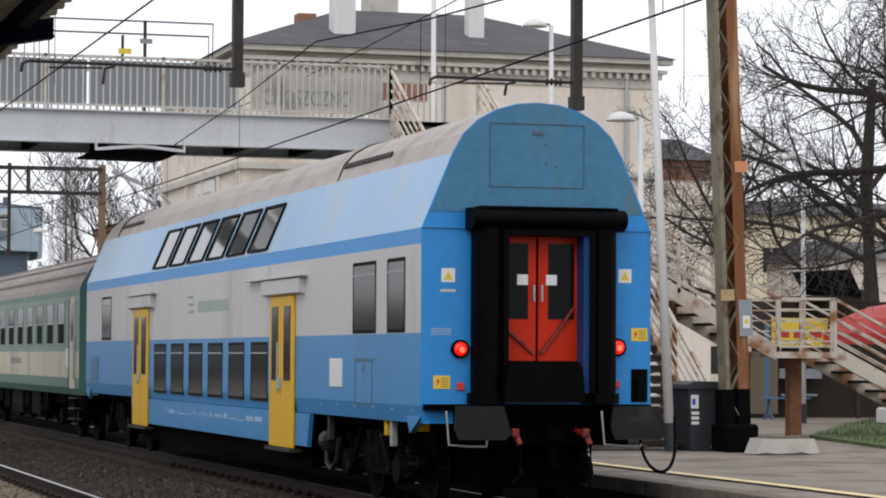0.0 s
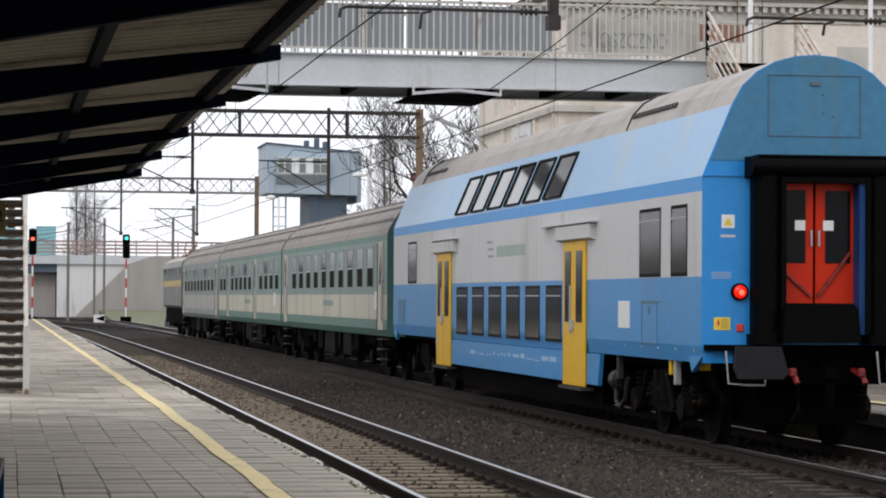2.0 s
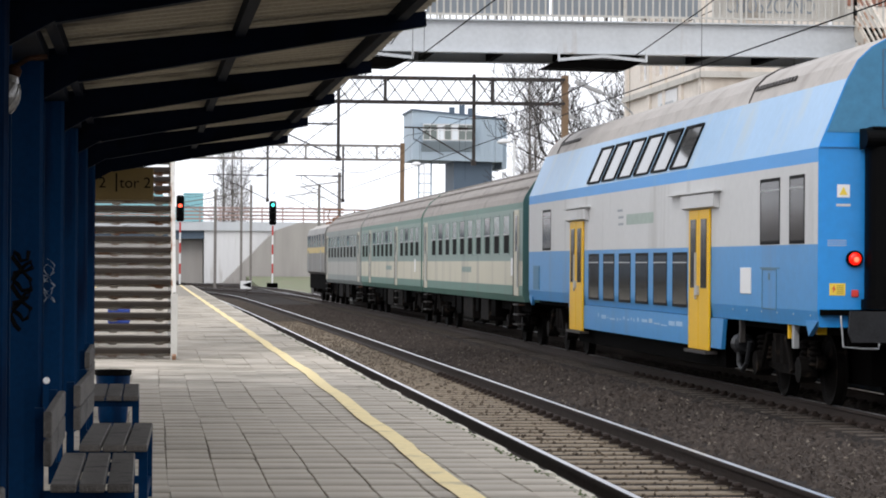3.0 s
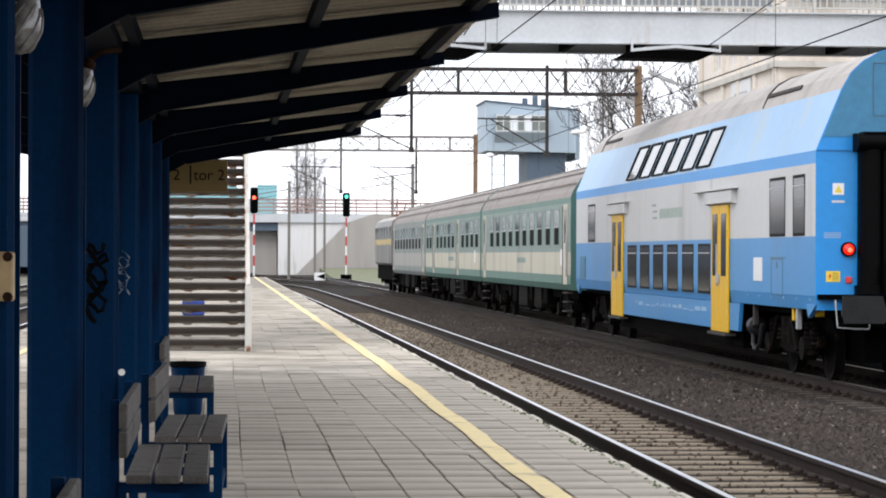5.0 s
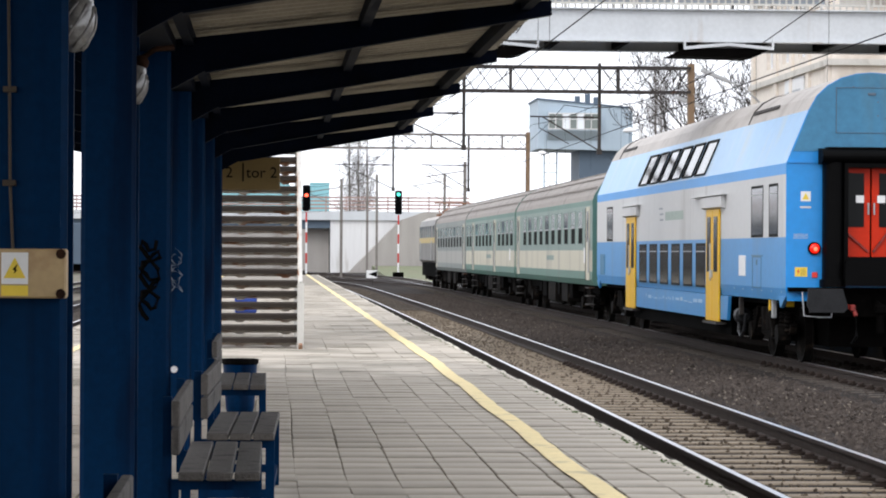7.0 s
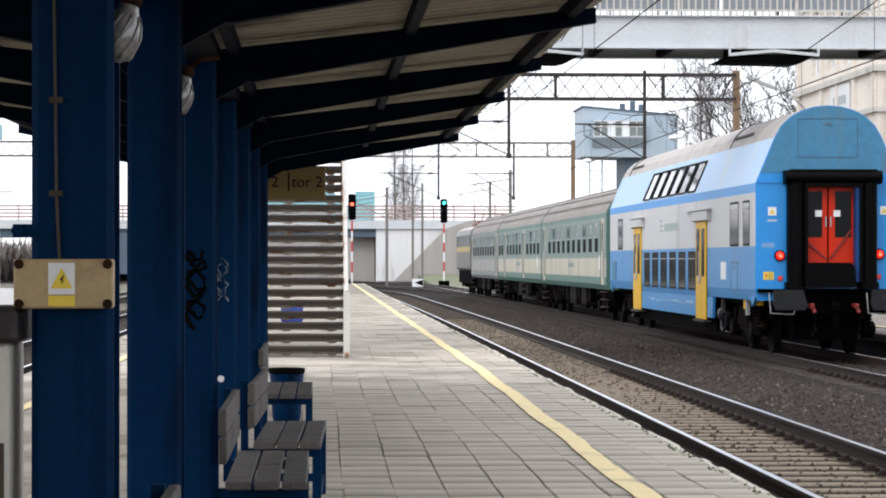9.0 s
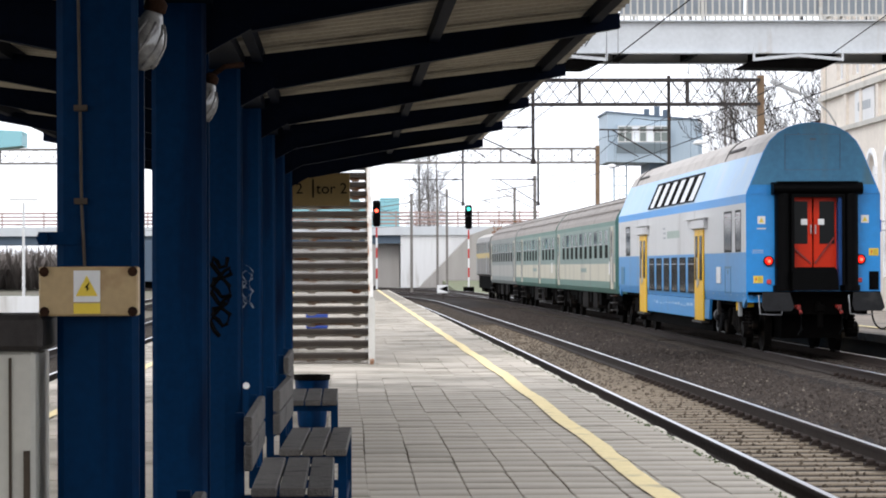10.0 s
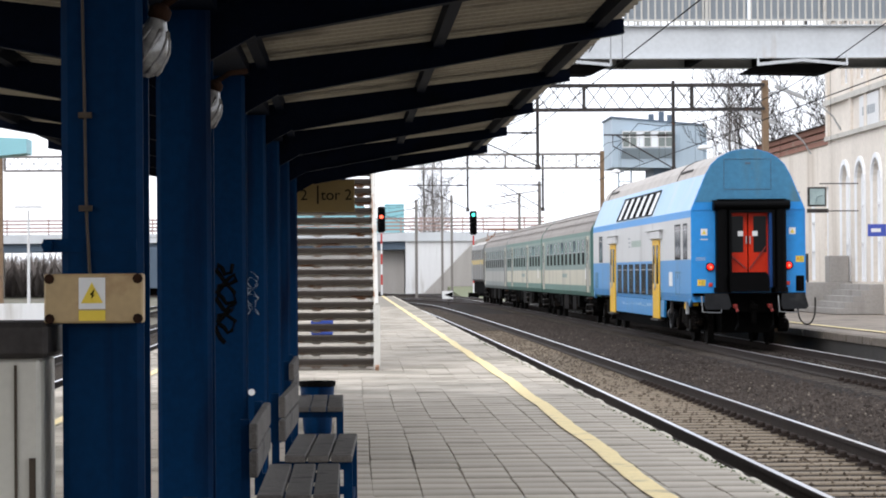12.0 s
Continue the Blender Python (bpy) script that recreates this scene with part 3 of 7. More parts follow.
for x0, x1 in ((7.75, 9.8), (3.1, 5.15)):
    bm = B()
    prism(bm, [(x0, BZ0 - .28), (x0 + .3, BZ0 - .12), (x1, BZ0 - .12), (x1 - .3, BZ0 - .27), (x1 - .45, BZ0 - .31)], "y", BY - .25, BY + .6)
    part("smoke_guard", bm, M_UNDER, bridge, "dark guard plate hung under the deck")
    bm = B()
    mid = (x0 + .3 + x1) / 2
    beam(bm, (x0 + .3, BY - .28, BZ0 - .13), (mid, BY - .28, BZ0 - .05), .03, .06)
    beam(bm, (mid, BY - .28, BZ0 - .05), (x1, BY - .28, BZ0 - .13), .03, .06)
    part("guard_edge", bm, M_GIRDER, bridge, "white painted edge angle")
    for x in (x0 + .3, x1):
        bm = B()
        box(bm, x - .02, x + .02, BY - .3, BY - .24, BZ0 - .16, BZ0 + .12)
        part("guard_hanger", bm, M_GIRDER, bridge)


def railing(parent, a, b, h, n_posts, gap, mat_post, bars="v", name="railing"):
    """Posts, rails and bars from a to b."""
    a, b = Vector(a), Vector(b)
    up = Vector((0, 0, 1))
    for i in range(n_posts):
        p = a.lerp(b, i / (n_posts - 1))
        bm = B()
        beam(bm, p, p + up * (h + .03), .06, .06)
        part("post", bm, mat_post, parent)
    for z, w, d in [(h, .06, .05), (.1, .04, .04)] + ([] if bars == "v" else [(h * k / 5, .035, .03) for k in range(1, 5)]):
        bm = B()
        beam(bm, a + up * z, b + up * z, w, d)
        part("rail_bar", bm, mat_post, parent, "rust-streaked white steel rail")
    if bars == "v":
        n = int((b - a).length / gap)
        bm = B()
        beam(bm, (0, 0, .12), (0, 0, h - .03), .035, .018)
        me = mesh_of("baluster", bm, mat_post)
        for i in range(n):
            o = new("baluster", me)
            o.parent, o.location = parent, a.lerp(b, (i + .5) / n)


railing(bridge, (BXW, BY, BZ1), (BXE, BY, BZ1), 1.06, 13, 0.135, M_RAILWHITE)
railing(bridge, (BXW, BY + 2.6, BZ1), (BXE + 1.9, BY + 2.6, BZ1), 1.06, 13, 0.135, M_RAILWHITE)
# grey sheet screens behind the bars over the tracks
for x0, x1 in ((2.2, 5.3), (5.45, 7.9), (7.98, 10.9)):
    bm = B()
    box(bm, x0, x1, BY + .05, BY + .065, BZ1 + .12, BZ1 + 1.0)
    part("screen", bm, M_SIGNGREY, bridge, "grey sheet metal screen behind the bars")
bm = B()
box(bm, 11.2, 13.95, BY + .05, BY + .07, BZ1 + .08, BZ1 + .82)
screen = part("name_board", bm, M_STONEPALE, bridge, "faded cream station name board")
writing("letters", "CHOSZCZNO", 0.44, M_SIGNGREY, screen, Matrix.Translation((12.37, BY + .045, BZ1 + .36)) @ pose(0, 0, 0, 90, 0, 0) @ Matrix.Diagonal((.66, 1, 1, 1)), "faded grey letters")


def flight(name, x0, x1, ya, za, yb, zb, parent, along="y", rails=True, n=None):
    """Open steps between two stringers, from (ya, za) up to (yb, zb); for along 'x' the numbers are swapped."""
    n = n or max(2, round(abs(zb - za) / 0.175))
    def P(w, l, z):
        return (w, l, z) if along == "y" else (l, w, z)
    for w in (x0, x1):
        bm = B()
        beam(bm, P(w, ya, za - .05), P(w, yb, zb - .05), .06, .26)
        part("stringer", bm, M_RUSTWHITE, parent, "rusty white steel stringer")
    for i in range(1, n):
        k = i / n
        l, z = ya + (yb - ya) * k, za + (zb - za) * k
        bm = B()
        d = .14
        if along == "y":
            z += random.uniform(-.008, .008)
            prism(bm, [(l - d, z - .085), (l - d, z - .02), (l - d + .03, z), (l + d, z), (l + d, z - .085)], "x", x0 + .03, x1 - .03)
            bracket = B()
            box(bracket, x0 + .04, x1 - .04, l + .06, l + .1, z - .125, z - .086)
            for q in (.12, .5, .88):
                xq = x0 + (x1 - x0) * q
                prism(bracket, [(xq - .12, z - .086), (xq + .12, z - .086), (xq + .05, z - .15), (xq - .05, z - .15)], "y", l + .1, l + .12)
            part("tread_bracket", bracket, M_RUSTWHITE, parent, "rusty cream angle under the tread")
        else:
            box(bm, l - d, l + d, x0 + .03, x1 - .03, z - .05, z, 0, .008)
        part("tread", bm, M_TREAD, parent)
    if rails:
        for w in (x0, x1):
            railing(parent, P(w, ya, za), P(w, yb, zb), 1.0, max(2, int(abs(yb - ya) / 1.8) + 1), .14, M_RUSTWHITE, "h")


# stairs from the island platform up to the bridge
ISX0, ISX1, ISY = -1.45, 0.42, 41.3
stair = thing("platform_stairs", "open wooden stairs with rusty white stringers up to the footbridge", "stairs")
flight("f", ISX0, ISX1, ISY, PZ, 46.6, 3.6, stair, rails=False)
bm = B()
box(bm, ISX0, ISX1, 46.5, 47.9, 3.52, 3.6)
part("landing", bm, M_TREAD, stair)
flight("f", ISX0, ISX1, 47.8, 3.6, 53.0, 6.64, stair, rails=False)
for w in (ISX0, ISX1):
    for y, z in ((ISY + .02, PZ), (46.6, 3.6), (47.8, 3.6)):
        bm = B()
        box(bm, w - .05, w + .05, y - .05, y + .05, PZ, z + 1.0)
        part("post", bm, M_RAILWHITE, stair, "rust-streaked white post")
    for p, q in (((w, ISY, PZ + 1.0), (w, 46.6, 4.6)), ((w, 46.6, 4.6), (w, 47.8, 4.6)), ((w, 47.8, 4.6), (w, 53, 7.64))):
        bm = B()
        beam(bm, p, q, .05, .06)
        part("handrail", bm, M_RAILWHITE, stair, "rust-streaked white handrail")

# stairs to the station side
stair_r = thing("station_stairs", "rusty white steel stairs with two flights down to the station platform", "stairs")
flight("f", 14.1, 15.95, 48.6, 4.1, 53.0, 6.64, stair_r)
bm = B()
box(bm, 14.1, 16.2, 46.9, 48.65, 4.02, 4.1)
part("landing", bm, M_RUSTWHITE, stair_r)
flight("f", 14.3, 16.4, 41.2, PZ, 46.9, 4.1, stair_r)
flight("f", 47.1, 48.6, 20.08, 1.95, 16.1, 4.1, stair_r, along="x")
bm = B()
box(bm, 19.98, 21.3, 47.05, 48.65, 1.83, 1.95)
part("landing", bm, M_RUSTWHITE, stair_r)
flight("f", 47.1, 48.6, 24.5, PZ, 21.25, 1.95, stair_r, along="x")
railing(stair_r, (20.12, 47.13, 1.95), (21.2, 47.13, 1.95), 1.0, 2, .14, M_RUSTWHITE, "h")
railing(stair_r, (20.12, 48.57, 1.95), (21.2, 48.57, 1.95), 1.0, 2, .14, M_RUSTWHITE, "h")
for x, y, z in ((20.75, 47.9, 1.83), (15.2, 47.6, 4.02), (18.2, 47.9, 2.9)):
    bm = B()
    tube(bm, [(x, y, PZ), (x, y, z)], .17, 8)
    part("support", bm, M_RUST, stair_r, "round rusty support column")
# ---- overhead line: gantries, masts and wires ----
def lattice_beam(bm, x0, x1, y, z0, z1, step=1.0, w=.5):
    step *= .6
    for yy in (y - w / 2, y + w / 2):
        beam(bm, (x0, yy, z0), (x1, yy, z0), .09, .09)
        beam(bm, (x0, yy, z1), (x1, yy, z1), .09, .09)
        n = max(1, round((x1 - x0) / step))
        for i in range(n):
            a, b = x0 + (x1 - x0) * i / n, x0 + (x1 - x0) * (i + 1) / n
            if yy < y:
                beam(bm, (a, yy, z0), (b, yy, z1), .03, .03)
                beam(bm, (a, yy, z1), (b, yy, z0), .03, .03)
            if i % 6 == 0:
                beam(bm, (a, yy, z0), (a, yy, z1), .06, .06)
    n = max(1, round((x1 - x0) / step / 2))
    for i in range(n + 1):
        a = x0 + (x1 - x0) * i / n
        beam(bm, (a, y - w / 2, z0), (a, y + w / 2, z0), .04, .04)
        beam(bm, (a, y - w / 2, z1), (a, y + w / 2, z1), .04, .04)


def laced_mast(parent, x, y, z1, black=1.5, z0=PZ):
    g, w = (.135, .17) if black else (.05, .1)
    for dx in (-g, g):
        bm = B()
        o = 1 if dx > 0 else -1
        w = (.19 if dx > 0 else .07) if black else .1
        a, b, c = x + dx + o * w / 2, x + dx - o * w / 2, x + dx + o * (w / 2 - .015)
        prism(bm, [(a, y - .17), (b, y - .17), (b, y - .155), (c, y - .155), (c, y + .155), (b, y + .155), (b, y + .17), (a, y + .17)], "z", z0, z1)
        part("channel", bm, (M_MASTPALE if dx < 0 else M_MASTRUST) if black else M_RUSTFAR, parent, "rusty steel channel")
    z = z0 + .4
    k = 0
    while z < z1 - .6:
        o = 1 if k % 2 else -1
        for yy in (y - .13, y + .13):
            bm = B()
            beam(bm, (x - o * g, yy, z), (x + o * g, yy, z + .5), .09 if black else .05, .012)
            part("lacing_bar", bm, M_MASTPALE if black else M_RUSTFAR, parent)
        z += .5
        k += 1
    if black:
        bm = B()
        for dx in (-g, g):
            box(bm, x + dx - .1, x + dx + .1, y - .176, y + .176, z0, z0 + black)
        part("tarred_foot", bm, M_BLACK, parent, "black painted lower part")


def hanging_post(parent, x, y, ztop, zlow, arm_z, track_x):
    bm = B()
    box(bm, x - .05, x + .05, y - .07, y + .07, zlow, ztop)
    box(bm, x - .08, x + .08, y - .1, y + .1, zlow - .02, zlow + .14)
    part("drop_post", bm, M_STEELDARK, parent, "dark rusty drop post")
    bm = B()
    tube(bm, [(x, y, arm_z), (track_x - 1.2, y, arm_z + .02)], .03, 6)
    tube(bm, [(x, y, zlow + .1), (track_x - .8, y, arm_z + .02)], .025, 6)
    for i in range(5):
        lathe(bm, [(.03, 0), (.07, .03), (.03, .06)], (x - .25 - i * .07, y, arm_z), "x", 8)
    tube(bm, [(track_x - .9, y, arm_z), (track_x - .9, y, arm_z - .35), (track_x + .1, y, 5.42)], .018, 6)
    part("bracket_arm", bm, M_STEELDARK, parent, "dark bracket arm with insulators")


g1 = thing("overhead_gantry", "rusty lattice gantry carrying the overhead line", "gantry", group="overhead line gantries")
bm = B()
lattice_beam(bm, -6.5, 13.75, 89, 7.15, 7.95, 1.0)
part("lattice_beam", bm, M_STEELDARK, g1, "dark steel lattice beam")
laced_mast(g1, 13.8, 89, 8.1, 0)
laced_mast(g1, -7.0, 89, 8.1, 0)
hanging_post(g1, 6.25, 89, 7.95, 5.2, 6.4, 4.55)
hanging_post(g1, 10.75, 89, 8.1, 5.1, 6.3, 9.64)
g2 = thing("overhead_gantry", "rusty lattice gantry carrying the overhead line", "gantry", group="overhead line gantries")
bm = B()
lattice_beam(bm, -17.2, 12.7, 136, 7.05, 7.75, 1.0)
part("lattice_beam", bm, M_STEELFAR, g2, "weathered steel lattice beam, paled for haze")
laced_mast(g2, 12.8, 136, 7.9, 0)
laced_mast(g2, -17.4, 136, 7.9, 0)
hanging_post(g2, 6.0, 136, 7.75, 4.9, 6.2, 4.2)
hanging_post(g2, 9.8, 136, 7.75, 4.9, 6.2, 8.6)
hanging_post(g2, -3.0, 136, 7.75, 4.9, 6.2, -5.7)
g0 = thing("overhead_gantry", "rusty laced mast and gantry on a black concrete foot", "gantry", group="overhead line gantries")
bm = B()
lattice_beam(bm, -6.5, 16.3, 40.8, 8.0, 8.8, 1.0)
part("lattice_beam", bm, M_STEELDARK, g0, "dark steel lattice beam")
laced_mast(g0, 16.35, 40.8, 9.2, 1.0)
mast_parts = [o for o in g0.children if not o.name.startswith("lattice_beam")]
for x, zlow, arm_z, x_end, hook in ((8.4, 5.97, 6.22, 5.2, .3), (13.92, 5.78, 6.2, 11.6, .24)):
    bm = B()
    box(bm, x - .075, x + .075, 40.71, 40.89, zlow, 8.0)
    box(bm, x - .1, x + .1, 40.68, 40.92, zlow - .02, zlow + .2)
    part("drop_post", bm, M_STEELDARK, g0, "dark rusty drop post")
    bm = B()
    tube(bm, [(x - .08, 40.8, arm_z), (x_end, 40.8, arm_z + .02), (x_end - .1, 40.8, arm_z - .02), (x_end - .12, 40.8, arm_z - hook * .5)], .028, 6)
    tube(bm, [(x_end + 1.3, 40.8, arm_z - .02), (x_end + 1.15, 40.8, arm_z - .06), (x_end + 1.12, 40.8, arm_z - hook)], .025, 6)
    tube(bm, [(x_end + .3, 40.8, arm_z - .07), (x_end + 1.12, 40.8, arm_z - .05)], .018, 6)
    for i in range(4):
        lathe(bm, [(.03, 0), (.065, .03), (.03, .06)], (x - .3 - i * .075, 40.8, arm_z), "x", 8)
    part("bracket_arm", bm, M_STEELDARK, g0, "dark bracket arm with insulators")
bm = B()
box(bm, 16.37, 16.93, 40.45, 41.15, PZ - .02, PZ + .44, 0, .04)
part("foot", bm, M_BLACK, g0, "black tarred concrete foot")
bm = B()
box(bm, 16.43, 16.66, 40.6, 40.616, 2.75, 2.93)
np_ = part("mast_number_plate", bm, M_BEIGE, g0, "yellowed blank number plate")
np_.matrix_basis = Matrix.Translation((-.3, 0, .0))
mast_parts.append(np_)
bm = B()
box(bm, 16.43, 16.66, 40.598, 40.612, 2.17, 2.76)
pl = part("warning_plate", bm, M_SIGNGREY, g0, "grey plate with a warning sticker")
bm = B()
box(bm, 16.49, 16.61, 40.592, 40.598, 2.3, 2.5)
mast_parts.append(pl)
part("sticker", bm, M_SIGNWHITE, pl)
bm = B()
prism(bm, [(16.5, 2.38), (16.6, 2.38), (16.55, 2.48)], "y", 40.588, 40.592)
part("triangle", bm, M_SIGNYELLOW, pl)
bm = B()
box(bm, 16.44, 16.66, 40.6, 40.61, 4.82, 5.0)
mast_parts.append(part("orange_band", bm, M_ORANGE, g0, "faded orange band"))
# the mast leans a little towards the tracks
for ob in mast_parts:
    ob.matrix_basis = pose(16.64, 40.8, PZ, 0, -2.1, 0) @ Matrix.Translation((-16.35, -40.8, -PZ)) @ ob.matrix_basis


def wire(name, x, zc, sag, label, y0=-35, y1=300, spans=(-10, 40.8, 89, 136, 185, 235, 300), swing=bend):
    line, drops = [], []
    for a, b in zip(spans, spans[1:]):
        for i in range(8):
            k = i / 8
            y = a + (b - a) * k
            line.append((x + swing(y), y, zc - sag * 4 * k * (1 - k)))
        if sag:
            for k in (.12, .3, .5, .7, .88):
                y = a + (b - a) * k
                drops.append([(x + swing(y), y, zc - sag * 4 * k * (1 - k)), (x + swing(y), y, 5.3)])
    bm = B()
    tube(bm, line, .012, 4)
    if drops:
        t = thing(name, label, "overhead wire", group="overhead wires")
        part("wire", bm, M_BLACK, t)
        for d in drops:
            bm = B()
            tube(bm, d, .006, 3)
            part("dropper", bm, M_BLACK, t)
        return t
    return solid(name, bm, M_BLACK, label, "overhead wire", "overhead wires")


for x, sw in ((4.55, bend_1), (9.64, bend_2)):
    wire("contact_wire", x, 5.3, 0, "black overhead contact wire above the track", swing=sw)
    wire("messenger_wire", x, 6.7, .95, "black sagging messenger wire with droppers", swing=sw)
wire("messenger_wire", 4.75, 6.85, .95, "black sagging messenger wire with droppers", swing=bend_1)
wire("contact_wire", -5.75, 5.3, 0, "black overhead contact wire above the track", swing=lambda y: 0)
wire("messenger_wire", -5.75, 6.7, .95, "black sagging messenger wire with droppers", swing=lambda y: 0)
wire("feeder_wire", 13.4, 8.3, .4, "thin black feeder wire")

# ---- island platform things ----
def bench():
    b = thing("platform_bench", "dark weathered wooden bench on a blue steel frame", "bench", group="platform benches")
    for i in range(3):
        bm = B()
        x = -.4 + i * .1305
        box(bm, x, x + .119, 0, 2.06, .415, .455, 0, .006)
        part("seat_slat", bm, M_WOOD, b)
    for z in (.535, .668):
        bm = B()
        box(bm, -.432, -.393, 0, 2.06, z, z + .119, 0, .006)
        part("back_slat", bm, M_WOOD, b)
    for y in (.1, 1.9):
        bm = B()
        box(bm, -.45, -.02, y, y + .05, .365, .414)
        box(bm, -.07, -.02, y, y + .05, 0, .365)
        box(bm, -.45, -.4, y, y + .05, 0, .365)
        box(bm, -.476, -.434, y, y + .05, .3, .8)
        box(bm, -.4, -.07, y, y + .05, .08, .13)
        part("leg_frame", bm, M_NAVY, b, "blue painted steel frame")
    bm = B()
    box(bm, -.06, -.03, .15, 1.9, .08, .13)
    part("stretcher", bm, M_NAVY, b)
    return b


b0 = bench()
b0.matrix_basis = pose(-.035, 12.57, PZ)
for x, y, turn in ((.03, 15.27, -1.0), (-.035, 20.86, 0), (-.035, 6.35, 0)):
    copy_thing(b0, pose(x, y, PZ, 0, 0, turn))

bin_ = thing("litter_bin", "round blue litter bin with a black rim", "litter bin", pose(-.3, 25.0, PZ))
bm = B()
lathe(bm, [(.12, 0), (.13, .03), (.16, .46), (.14, .46), (.12, .1)], (0, 0, 0), "z", 18)
part("body", bm, M_NAVY, bin_, smooth=True)
bm = B()
lathe(bm, [(.16, .44), (.17, .45), (.17, .49), (.15, .49), (.15, .44)], (0, 0, 0), "z", 18)
part("rim", bm, M_BLACK, bin_)

for y, lx, lz in ((8.062, -.585, 2.483), (12.007, -.615, 2.539)):
    lamp = thing("canopy_lamp", "clear bulkhead lamp under a rusty bracket on the column", "lamp", pose(lx, y, lz) @ Matrix.Scale(.854, 4), "canopy lamps")
    bm = B()
    lathe(bm, [(.004, -.115), (.026, -.11), (.046, -.096), (.06, -.072), (.067, -.04), (.067, -.01), (.058, .03), (.046, .06), (.034, .09), (.028, .105)], (0, 0, 0), "z", 28)
    part("glass_bowl", bm, M_BIG_LENS, lamp, "grey-white ribbed glass bowl", True)
    bm = B()
    for k in range(9):
        a = 2 * math.pi * k / 9
        tube(bm, [(r * math.cos(a + z * 5), r * math.sin(a + z * 5), z) for r, z in ((.047, -.096), (.061, -.072), (.068, -.04), (.068, -.01), (.059, .03), (.047, .06))], .006, 5)
    part("glass_rib", bm, M_BIG_LENS, lamp, "moulded ribs of the bowl", True)
    bm = B()
    lathe(bm, [(.032, .095), (.04, .1), (.04, .13), (.02, .15)], (0, 0, 0), "z", 14)
    tube(bm, [(0, 0, .14), (.05, 0, .2), (.14, .02, .24)], .016, 6)
    part("cap", bm, M_RUSTDARK, lamp, "dark rusty lamp cap and bracket", True)
    for ob in lamp.children:
        ob.rotation_euler = (0, radians(16), 0)

jb = thing("junction_box", "beige rusty electrical box with a yellow warning triangle", "electrical box", pose(CX - .026, 7.977, 1.732) @ Matrix.Scale(.854, 4))
bm = B()
box(bm, -.168, .168, -.1, -.002, -.083, .085, 0, .006)
part("case", bm, M_BEIGE, jb)
for x in (-.15, .15):
    for z in (-.068, .068):
        bm = B()
        lathe(bm, [(.016, -.11), (.018, -.098)], (x, 0, z), "y", 8)
        part("bolt", bm, M_RUSTDARK, jb, "rusty corner bolt")
bm = B()
box(bm, -.05, .04, -.104, -.1, -.035, .072)
st = part("sticker", bm, M_SIGNWHITE, jb, "white sticker with a yellow warning triangle")
bm = B()
prism(bm, [(-.042, -.015), (.032, -.015), (-.005, .055)], "y", -.107, -.104)
part("triangle", bm, M_SIGNYELLOW, st)
bm = B()
prism(bm, [(-.008, .0), (.004, .012), (-.002, .014), (.006, .035), (-.012, .014), (-.004, .012)], "y", -.109, -.107)
part("flash", bm, M_BLACK, st)
bm = B()
box(bm, -.05, .04, -.104, -.1, -.075, -.04)
part("caption_plate", bm, M_SIGNYELLOW, jb)
bm = B()
tube(bm, [(-.02, -.02, .085), (-.03, -.02, .3), (-.035, -.02, .7), (-.045, -.02, 1.3)], .006, 6)
part("conduit", bm, M_CONDUIT, jb, "brownish cable running up the column")
for z in (.3, .62):
    bm = B()
    box(bm, -.055, -.01, -.035, -.002, z, z + .02)
    part("clip", bm, M_CONDUIT, jb)
bm = B()
box(bm, -.18, .14, -.012, -.002, .16, .205)
lathe(bm, [(.02, -.03), (.02, 0)], (-.165, 0, .183), "y", 8)
part("clamp_band", bm, M_NAVY, jb, "blue clamp band with a bolt")

cab = thing("trackside_cabinet", "pale grey metal cabinet with a dark worn cap", "cabinet", pose(-1.46, 7.9, PZ))
bm = B()
box(bm, -.55, .56, 0, .4, 0, 1.24, 0, .012)
part("case", bm, M_CABINET, cab)
bm = B()
box(bm, -.58, .585, -.03, .43, 1.24, 1.345, 0, .015)
part("cap", bm, M_STEELDARK, cab, "dark worn cap")
bm = B()
box(bm, .485, .493, -.006, 0, .05, 1.22)
box(bm, .528, .546, -.012, 0, .45, .95)
part("seam", bm, M_CONDUIT, cab, "rusty door seam")

# scribbles on the columns
def scribble(y, x0, z0, w, h, material, seed, label):
    rnd = random.Random(seed)
    bm = B()
    pts = []
    n = 40
    for i in range(n):
        k = i / n
        cx = x0 + w * (.5 + .5 * math.sin(k * 31 + seed) + rnd.uniform(-.15, .15))
        cz = z0 + h * (k + .1 * math.cos(k * 47 + seed))
        pts.append((min(max(cx, CX - .11), CX + .105), y - .136, cz))
    tube(bm, pts, .014 if material is M_BLACK else .004, 4)
    solid("graffiti", bm, material, label, "graffiti")


scribble(COLS[11], CX - .064, 1.441, .11, .427, M_BLACK, 3, "black spray-painted scribble on the blue column")
scribble(COLS[12], CX - .026, 1.501, .077, .3, M_SIGNGREY, 5, "pale scratched scribble on the blue column")

bm = B()
lathe(bm, [(.026, -.14), (.029, -.126)], (CX, COLS[12], .937), "y", 7)
solid("sticker", bm, M_SIGNWHITE, "torn white sticker on the blue column", "sticker")

